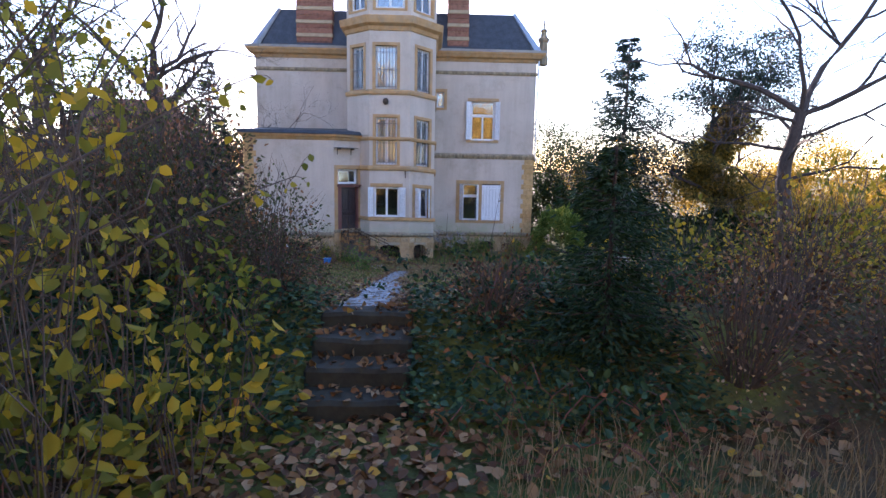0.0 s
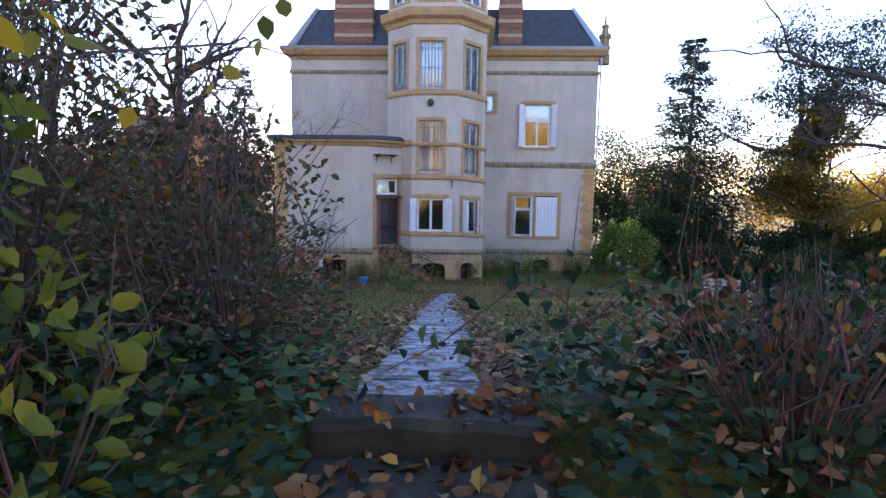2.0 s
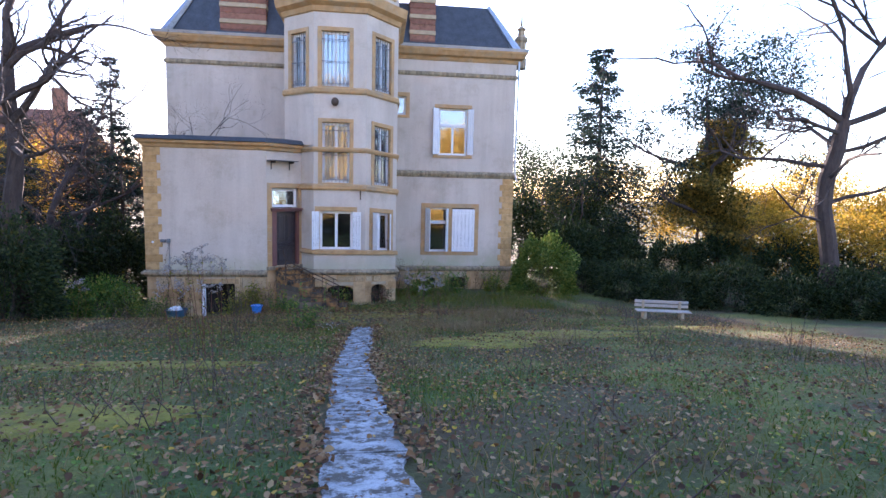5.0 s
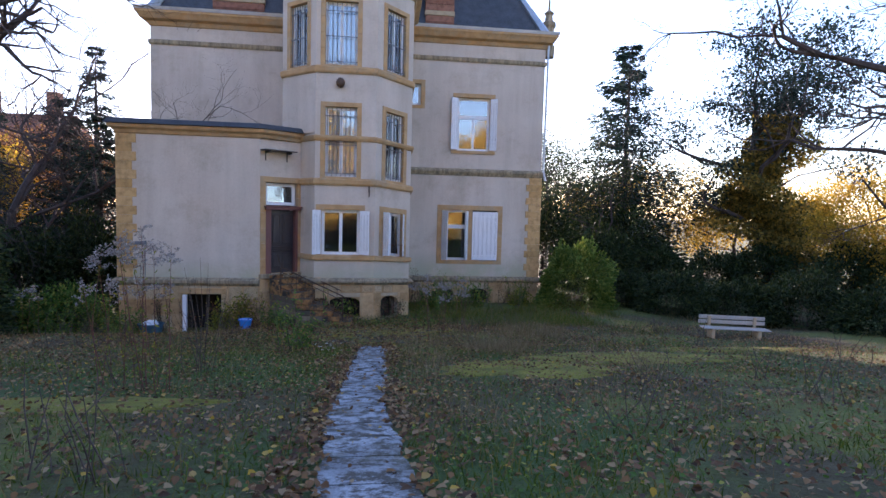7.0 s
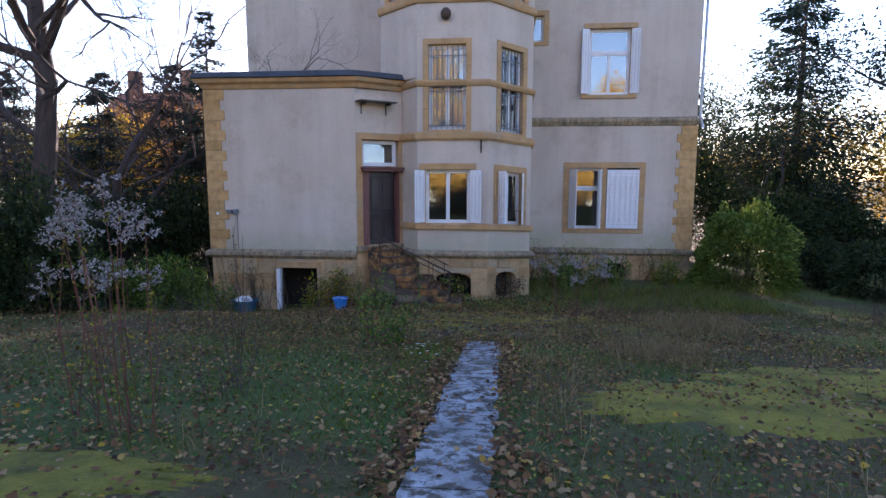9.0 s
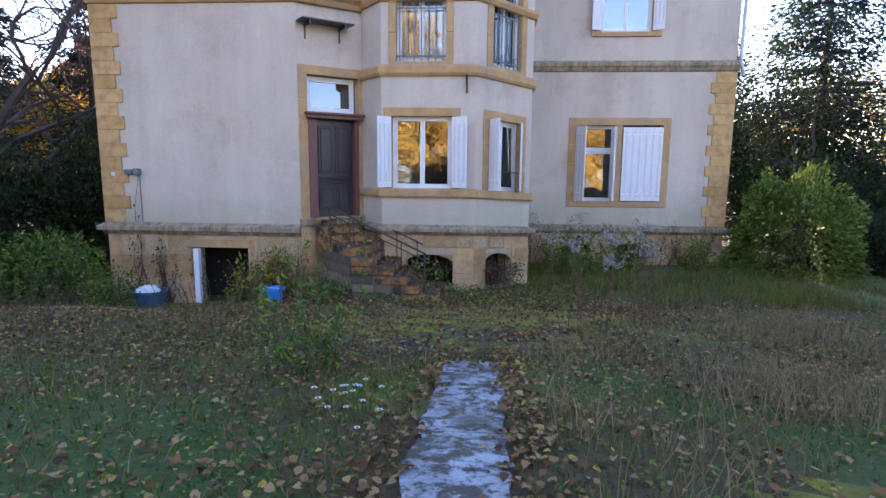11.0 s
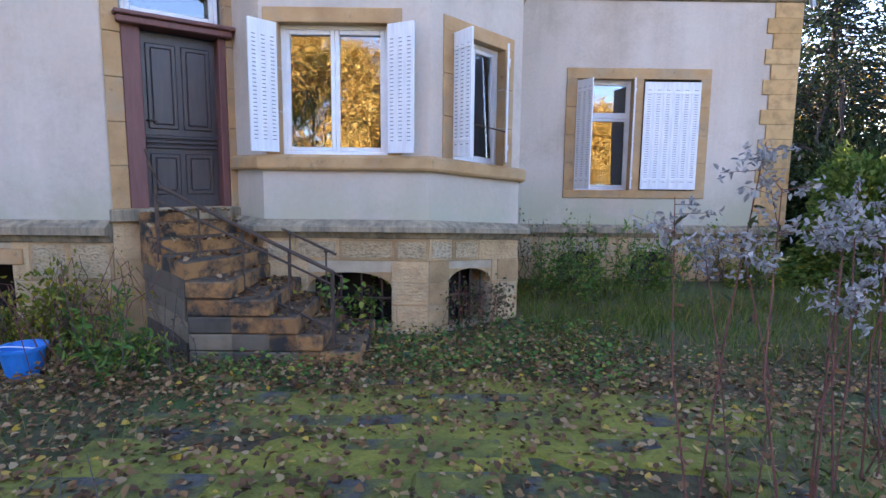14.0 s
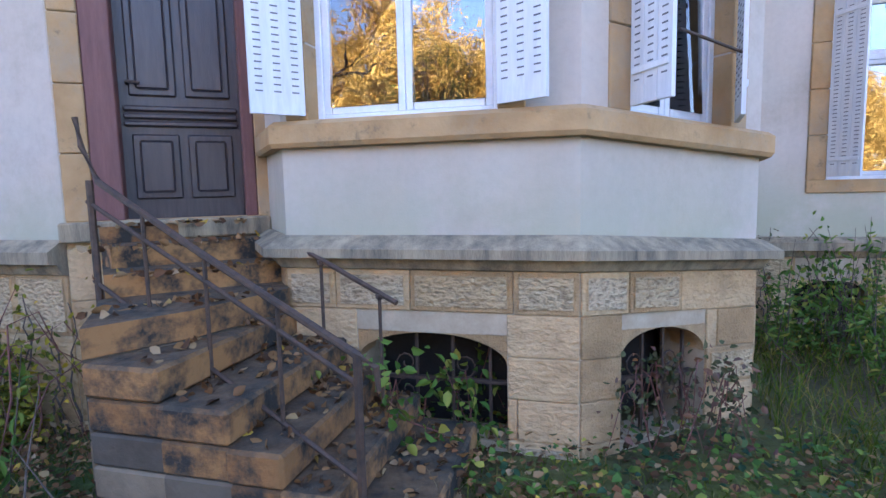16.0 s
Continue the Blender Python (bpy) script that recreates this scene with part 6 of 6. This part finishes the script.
def moss_patch(cx_, cy_, rx_, ry_, seed):
    n = 110
    bm = bmesh.new()
    rings = []
    for r in (0.0, 0.3, 0.6, 0.85, 1.0):
        ring = []
        for k in range(n):
            a = 2 * math.pi * k / n
            f = r * (1 + 0.3 * noise.noise(Vector((math.cos(a) * 1.6, math.sin(a) * 1.6, seed))) + 0.3 * noise.noise(Vector((math.cos(a) * 5, math.sin(a) * 5, seed))) + 0.18 * noise.noise(Vector((math.cos(a) * 15, math.sin(a) * 15, seed))))
            x, yv = cx_ + rx_ * f * math.cos(a), cy_ + ry_ * f * math.sin(a)
            ring.append(bm.verts.new((x, yv, gz(x, yv) + (0.022 if r < 1 else -0.02))))
        rings.append(ring)
    for r0, r1_ in zip(rings, rings[1:]):
        for k in range(n):
            bm.faces.new((r0[k], r0[(k + 1) % n], r1_[(k + 1) % n], r1_[k]))
    bmesh.ops.remove_doubles(bm, verts=bm.verts, dist=0.001)
    ob = part("moss_patch", bm, M_MOSS)
    for f in ob.data.polygons:
        f.use_smooth = True
    return tagged(ob, "patch of yellow-green moss on the lawn", "moss", kind="stuff")


for q in MOSS:
    moss_patch(*q)
carpet("ivy_ground_cover", "ivy and bramble leaves along the foot of the bay", 2600, (-2.4, 1.9, 26.6, 29.4), 0.055, M_GREENWEED, 6, 0.16)
carpet("ivy_ground_cover", "dark ivy along the foot of the bay and the steps", 1500, (-3.2, 2.4, 27.2, 29.6), 0.055, M_IVY, 7, 0.16)
carpet("fallen_leaves", "brown leaves caught at the foot of the bay", 6000, (-4.5, 2.4, 26.3, 29.2), 0.055, M_LITTER, 8, 0.14)
carpet("lawn_weeds", "low clover and plantain leaves in the lawn", 26000, (-7, 8, 6.6, 24), 0.036, M_GREENWEED, 9, 0.04, keep=lambda a, b: off_path(a, b) and mossy(a, b) < 0.25, low=-0.5)


def blades(name, label, n, area, h, material, seed, width=0.006, keep=None, dens=None, lean=0.35, thresh=(-0.8, 0.4)):
    """Grass blades, one bent blade of three corners and a tip each, as stuff."""
    nr = np.random.default_rng(seed)
    x = nr.uniform(area[0], area[1], n)
    yv = nr.uniform(area[2], area[3], n)
    den = np.array([noise.noise(Vector((a * 0.55, b * 0.55, seed + 9))) for a, b in zip(x, yv)])
    ok = den > nr.uniform(thresh[0], thresh[1], n)
    if keep:
        ok &= np.array([keep(a, b) for a, b in zip(x, yv)])
    x, yv = x[ok], yv[ok]
    m = len(x)
    z = np.array([gz(a, b) for a, b in zip(x, yv)]) - 0.01
    a = nr.random(m) * 6.28
    hh = h * nr.uniform(0.4, 1.25, m)
    w = width * nr.uniform(0.7, 1.4, m)
    c, s = np.cos(a), np.sin(a)
    la = nr.random(m) * 6.28
    lx, ly = np.cos(la) * hh * lean * nr.random(m), np.sin(la) * hh * lean * nr.random(m)
    p0 = np.stack([x - c * w, yv - s * w, z], 1)
    p1 = np.stack([x + c * w, yv + s * w, z], 1)
    pa = np.stack([x - c * w * 0.7 + lx * 0.35, yv - s * w * 0.7 + ly * 0.35, z + hh * 0.6], 1)
    pb = np.stack([x + c * w * 0.7 + lx * 0.35, yv + s * w * 0.7 + ly * 0.35, z + hh * 0.6], 1)
    p3 = np.stack([x + lx * 1.2, yv + ly * 1.2, z + hh], 1)
    q = np.stack([p0, p1, pb, pa, p3], 1).reshape(-1, 3)
    me = bpy.data.meshes.new(name)
    me.vertices.add(5 * m)
    me.vertices.foreach_set("co", q.ravel())
    i = np.arange(m) * 5
    me.loops.add(7 * m)
    me.loops.foreach_set("vertex_index", np.stack([i, i + 1, i + 2, i + 3, i + 3, i + 2, i + 4], 1).ravel())
    me.polygons.add(2 * m)
    st = np.stack([np.arange(m) * 7, np.arange(m) * 7 + 4], 1).ravel()
    me.polygons.foreach_set("loop_start", st)
    me.update(calc_edges=True)
    me.materials.append(material)
    return tagged(new(name, me), label, "grass", kind="stuff")


def lawn(a, b):
    return off_path(a, b) and not (b > 28.8 and a < 1.2) and not (-1.8 < a < 1.4 and 23.2 < b < 27.2) and mossy(a, b) < 0.22 + 0.3 * math.sin(a * 37 + b * 23)


blades("lawn_grass", "short rough lawn grass", 120000, (-11, 12, 6.2, 32.5), 0.075, M_GRASS, 21, 0.005, lawn, lean=1.3, thresh=(-0.5, 0.45))
blades("lawn_grass", "rough lawn grass near the path", 80000, (-4.5, 4.5, 6.2, 24), 0.07, M_GRASS, 22, 0.004, lawn, lean=1.4, thresh=(-0.5, 0.45))
blades("lawn_grass", "rough grass round the forecourt", 70000, (-6, 8, 18, 30), 0.09, M_GRASS, 29, 0.004, lawn, lean=1.5, thresh=(-0.4, 0.5))
blades("matted_grass", "matted pale dead grass on the lawn", 50000, (-11, 13, 7, 32), 0.11, M_DRY, 28, 0.003, lawn, lean=2.2, thresh=(-0.5, 0.5))
blades("tall_dry_grass", "tall dry straw-coloured grass on the lawn", 30000, (-11, 13, 9, 32), 0.30, M_DRY, 23, 0.003, lawn, thresh=(0.0, 0.5), lean=1.0)
blades("tall_dry_grass", "straw-coloured grass tufts beside the end of the path", 18000, (0.5, 5.0, 17.5, 25.5), 0.40, M_DRY, 26, 0.003, lawn, thresh=(-0.05, 0.45), lean=1.1)
blades("tall_green_grass", "long green grass tufts on the lawn", 34000, (-9, 10, 7, 28), 0.19, M_GRASS, 27, 0.004, lawn, thresh=(0.02, 0.45), lean=1.2)
blades("tall_dry_grass", "dry grass tufts below the garden steps", 3500, (1.3, 4.0, 1.6, 4.2), 0.38, M_DRY, 24, 0.003, None, lean=0.7)
blades("tall_green_grass", "tall green grass along the house wall", 16000, (1.2, 9, 27.6, 32.6), 0.26, M_GRASS, 25, 0.005, None, lean=1.3, thresh=(-0.4, 0.4))


def weed(name, label, at, h, seed, n=7, head=None, leafm=None, spread=0.25, leaf=0.07, twig=None, group="", per=26):
    """Upright weed stems, with leaves and, if given, feathery seed heads."""
    ob = thing(name, label, "plant", (at[0], at[1], gz(at[0], at[1]) - 0.02), group)
    rng = random.Random(seed)
    lv, hd = [], []
    bm = bmesh.new()
    for i in range(n):
        p = Vector((rng.gauss(0, spread * 0.5), rng.gauss(0, spread * 0.5), 0))
        hh = h * rng.uniform(0.65, 1.08)
        e = p + Vector((rng.gauss(0, spread * 0.7), rng.gauss(0, spread * 0.7), hh))
        mid = p.lerp(e, 0.5) + Vector((rng.gauss(0, 0.04), rng.gauss(0, 0.04), 0))
        tube(bm, [p, mid, e], [0.006, 0.005, 0.002], 4)
        for k in range(per):
            f = rng.uniform(0.12, 0.95)
            lv.append(tuple(p.lerp(mid, f * 2) if f < 0.5 else mid.lerp(e, f * 2 - 1)))
        if head:
            for b in range(9):
                d = Vector((rng.gauss(0, 1), rng.gauss(0, 1), rng.uniform(-0.2, 0.8))).normalized() * rng.uniform(0.08, 0.2)
                s = mid.lerp(e, rng.uniform(0.72, 1.0))
                tube(bm, [s, s + d], [0.002, 0.001], 3)
                for f in range(14):
                    hd.append(tuple(s + d * rng.uniform(0.2, 1.1) + Vector((rng.gauss(0, 0.012), rng.gauss(0, 0.012), rng.gauss(0, 0.012)))))
    tagged(part("stem_tangle", bm, twig or M_TWIG, ob), kind="stuff")
    if leafm:
        part("foliage", leaves("foliage", lv, leaf, seed, -0.1, 0.3), leafm, ob)
    if head:
        tagged(part("seed_fluff", leaves("seed_head", hd, 0.035, seed + 1, 0.2, 0.5), head, ob), kind="stuff")
    return ob


G = "goldenrod clumps"
for j, (x, yv, rad, h, c) in enumerate(((3.5, 5.0, 0.9, 1.25, 900), (4.4, 5.8, 1.0, 1.3, 1100), (5.4, 5.2, 1.1, 1.4, 1100), (1.5, 5.6, 0.55, 0.75, 420))):
    shrub("thorn_shrub", "tangled brown twiggy shrub with few leaves beside the steps", (x, yv), (rad, rad, h), M_LITTER, 0.05, c, 720 + j, 90, shell=0.15, group="shrubs beside the steps", stem_r=0.006)
for i, (x, yv, h) in enumerate(((1.28, 24.3, 1.72), (1.75, 24.5, 1.5), (2.35, 24.8, 1.55), (-2.7, 17.0, 1.85), (-3.1, 17.2, 2.0), (-3.5, 17.5, 1.75), (-9.6, 26, 1.6))):
    weed("goldenrod", "dried goldenrod clump with grey fluffy seed heads", (x, yv), h, 500 + i, 5, M_FLUFF, M_SHRUB if i < 3 else M_YELLOWGREEN, 0.2, 0.06, M_REDTWIG, G, 16)
for i, (x, yv, h) in enumerate(((-1.85, 21.9, 1.3), (-1.5, 22.3, 0.85), (1.9, 31.4, 1.2), (2.6, 31.6, 1.35), (3.4, 31.7, 1.3), (4.2, 31.8, 1.1), (5.6, 31.9, 1.2), (-3.3, 27.2, 0.8), (-3.0, 27.0, 0.5), (2.2, 30.6, 0.9), (-9.5, 27.2, 1.1))):
    weed("willowherb", "leafy green weed with some yellow leaves", (x, yv), h, 540 + i, 11, None, M_GREENWEED, 0.35, 0.10, None, "leafy weeds", 22)
rng = random.Random(5)
for i in range(46):
    x, yv = rng.uniform(-9, 9), rng.uniform(9, 27)
    if abs(x) < 1.0:
        x += 1.6 if x > 0 else -1.6
    weed("dead_stalks", "thin dead brown weed stalks in the grass", (x, yv), rng.uniform(0.4, 0.95), 600 + i, 6, None, M_SHRUB, 0.3, 0.035, M_TWIG, "dead weed stalks", 8)
for i, (x, yv, h) in enumerate(((1.05, 7.3, 1.15), (1.75, 7.0, 1.95), (2.6, 7.6, 1.1), (-2.9, 18.8, 1.7))):
    weed("tall_stem", "tall single thin plant stem", (x, yv), h, 700 + i, 1 if i < 3 else 9, None, M_SHRUB, 0.1 if i < 3 else 0.35, 0.04, M_TWIG, "tall stems", 9)


def bramble(at, n, length, seed, label, leafm=M_IVY, leaf=0.06, per=5, height=0.5):
    ob = thing("bramble", label, "shrub", (at[0], at[1], gz(at[0], at[1])), "brambles")
    rng = random.Random(seed)
    bm = bmesh.new()
    lv = []
    for i in range(n):
        a = rng.uniform(0, 6.28)
        d = Vector((math.cos(a), math.sin(a), 0))
        L = length * rng.uniform(0.5, 1.1)
        s = Vector((rng.gauss(0, 0.3), rng.gauss(0, 0.3), 0))
        pts = [s + d * L * t + Vector((0, 0, height * rng.uniform(0.7, 1.2) * 4 * t * (1.05 - t))) + Vector((rng.gauss(0, 0.03), rng.gauss(0, 0.03), 0)) for t in np.linspace(0, 1, 7)]
        tube(bm, pts, [0.006, 0.006, 0.005, 0.004, 0.004, 0.003, 0.002], 4)
        for q in pts[1:]:
            for _ in range(per):
                lv.append(tuple(q + Vector((rng.gauss(0, 0.07), rng.gauss(0, 0.07), rng.gauss(0, 0.06)))))
    tagged(part("stem_tangle", bm, M_REDTWIG, ob), kind="stuff")
    part("foliage", leaves("foliage", lv, leaf, seed), leafm, ob)
    return ob


for i, (x, yv) in enumerate(((1.5, 6.2), (2.4, 6.3), (3.3, 6.3), (4.3, 6.8), (3.2, 7.4), (-1.0, 5.6), (-1.8, 5.2), (-1.3, 4.3), (1.7, 4.6))):
    bramble((x, yv), 16, 0.95, 800 + i, "tangled bramble with dark leaves and reddish stems", M_IVY, 0.07, 5, 0.36)
for i, (x, yv, r_, h, mt) in enumerate(((-7.9, 28.0, 0.7, 1.0, M_GREENWEED), (-9.0, 28.3, 0.9, 1.5, M_GREENWEED), (-5.0, 28.2, 0.45, 1.0, M_YELLOWGREEN), (-4.4, 28.3, 0.4, 1.2, M_YELLOWGREEN), (5.9, 32.2, 0.5, 1.0, M_YELLOWGREEN), (2.4, 31.9, 0.7, 1.1, M_GREENWEED), (3.8, 32.1, 0.6, 1.0, M_GREENWEED))):
    shrub("wall_shrub", "loose leafy shrub growing against the house plinth", (x, yv), (r_, r_ * 0.7, h), mt, 0.075, 900, 660 + i, 26, shell=0.15, stem_r=0.006, group="shrubs along the plinth")
bramble((-3.5, 27.3), 12, 1.3, 830, "wild rose with thin stems and yellow leaves beside the steps", M_YELLOW, 0.055, 2, 0.9)
bramble((-4.7, 28.0), 10, 1.0, 831, "wild rose with thin stems and yellow leaves beside the steps", M_YELLOW, 0.05, 2, 0.7)
bramble((-1.15, 28.75), 8, 0.5, 832, "ivy hanging over the cellar window", M_GREENWEED, 0.09, 7, 0.55)
bramble((0.5, 29.15), 12, 0.45, 833, "dry creeper hanging in the cellar window", M_SHRUB, 0.06, 6, 0.5)


# ---------------------------------------------------------------- small things by the cellar door
tub = thing("storage_tub", "dark blue plastic tub beside the cellar door", "tub", (-7.15, 28.1, gz(-7.15, 28.1)))
bm = bmesh.new()
prof = [(0.0, 0.0), (0.24, 0.0), (0.29, 0.32), (0.32, 0.33), (0.32, 0.36), (0.28, 0.36), (0.23, 0.03), (0.0, 0.03)]
rows = [[bm.verts.new((1.25 * r * math.cos(2 * math.pi * k / 24), r * math.sin(2 * math.pi * k / 24), z)) for k in range(24)] for r, z in prof]
for r0, r1_ in zip(rows, rows[1:]):
    for k in range(24):
        bm.faces.new((r0[k], r0[(k + 1) % 24], r1_[(k + 1) % 24], r1_[k]))
bmesh.ops.remove_doubles(bm, verts=bm.verts, dist=0.0005)
part("body", bm, plain("dark_blue_plastic", (0.02, 0.06, 0.10), (0.04, 0.11, 0.16), 6, 0.5, 0.1), tub)
bag = thing("plastic_bag", "crumpled pale plastic bag lying on the tub", "bag", (-7.15, 28.1, gz(-7.15, 28.1) + 0.30))
bm = bmesh.new()
bmesh.ops.create_icosphere(bm, subdivisions=4, radius=0.22)
for v in bm.verts:
    k = 1 + 0.35 * noise.noise(v.co * 7) + 0.15 * noise.noise(v.co * 19)
    v.co = Vector((v.co.x * 1.15 * k, v.co.y * 0.8 * k, max(-0.04, v.co.z * 0.75 * k)))
part("sheet", bm, plain("pale_plastic", (0.55, 0.60, 0.64), (0.78, 0.80, 0.82), 9, 0.4, 0.3), bag)
hose = thing("garden_hose", "thin pale hose lying curved in the grass by the wall", "hose", (-6.5, 27.0, gz(-6.5, 27.0)))
bm = bmesh.new()
hp = []
for i in range(26):
    x, yv = -8.6 + 0.13 * i, 26.6 + 0.35 * math.sin(i * 0.28) + 0.02 * i
    hp.append(Vector((x + 6.5, yv - 27.0, gz(x, yv) - gz(-6.5, 27.0) + 0.05)))
tube(bm, hp, [0.014] * 26, 6)
part("tube", bm, M_CHSTONE, hose)


def creeper(base, up, n, seed, label, leafm, leaf, per):
    """Thin dead creeper stems that climb a wall."""
    ob = thing("creeper", label, "plant", base, "creepers on the wall")
    rng = random.Random(seed)
    bm = bmesh.new()
    lv = []
    for i in range(n):
        p = Vector((rng.uniform(-0.5, 0.5), 0, 0))
        pts = [p.copy()]
        hh = up * rng.uniform(0.45, 1.0)
        for k in range(9):
            p = p + Vector((rng.gauss(0, 0.05), 0, hh / 9))
            pts.append(p.copy())
        tube(bm, pts, [0.011 - 0.0008 * k for k in range(10)], 4)
        for q in pts[2:]:
            for _ in range(per):
                lv.append(tuple(q + Vector((rng.gauss(0, 0.06), -abs(rng.gauss(0, 0.03)), rng.gauss(0, 0.06)))))
    tagged(part("stem_tangle", bm, M_TWIG, ob), kind="stuff")
    part("foliage", leaves("foliage", lv, leaf, seed), leafm, ob)


for i, (x, yv, up, n, lm, per) in enumerate(((-7.3, 28.57, 1.7, 12, M_SHRUB, 3), (-6.55, 28.57, 1.5, 7, M_SHRUB, 2), (-4.3, 28.55, 1.5, 9, M_YELLOWGREEN, 2), (-7.45, 28.6, 3.1, 2, M_SHRUB, 2),
                                             (1.5, 32.9, 1.5, 10, M_SHRUB, 3), (2.6, 32.9, 1.4, 8, M_GREENWEED, 3), (4.9, 32.9, 1.2, 8, M_SHRUB, 3), (6.1, 32.9, 1.4, 9, M_YELLOWGREEN, 3))):
    creeper((x, yv, gz(x, yv - 0.1) - 0.05), up, n, 860 + i, "thin climbing creeper stems with withered leaves on the plinth", lm, 0.06, per)

# a tuft of small white flowers beside the path
daisies = thing("daisy_clump", "small white daisies with yellow centres in the grass", "flowers", (-1.0, 20.6, gz(-1.0, 20.6)))
rng = random.Random(15)
stem = bmesh.new()
petals, hearts = bmesh.new(), bmesh.new()
for i in range(16):
    p = Vector((rng.gauss(0, 0.16), rng.gauss(0, 0.16), 0))
    top = p + Vector((rng.gauss(0, 0.03), rng.gauss(0, 0.03), rng.uniform(0.12, 0.28)))
    tube(stem, [p, p.lerp(top, 0.5), top], [0.003, 0.0025, 0.002], 3)
    bmesh.ops.create_icosphere(hearts, subdivisions=1, radius=0.007, matrix=Matrix.Translation(top + Vector((0, 0, 0.006))))
    for k in range(10):
        a = 2 * math.pi * k / 10
        q = [top + Vector((math.cos(a + o) * r, math.sin(a + o) * r, 0.003 + 0.006 * r / 0.024)) for r, o in ((0.006, 0), (0.018, 0.22), (0.024, 0), (0.018, -0.22))]
        petals.faces.new([petals.verts.new(v) for v in q])
tagged(part("stem_tangle", stem, M_GRASS, daisies), kind="stuff")
part("petals", petals, M_WHITE, daisies, "white petals")
part("flower_hearts", hearts, M_AUTUMN, daisies, "yellow flower hearts")
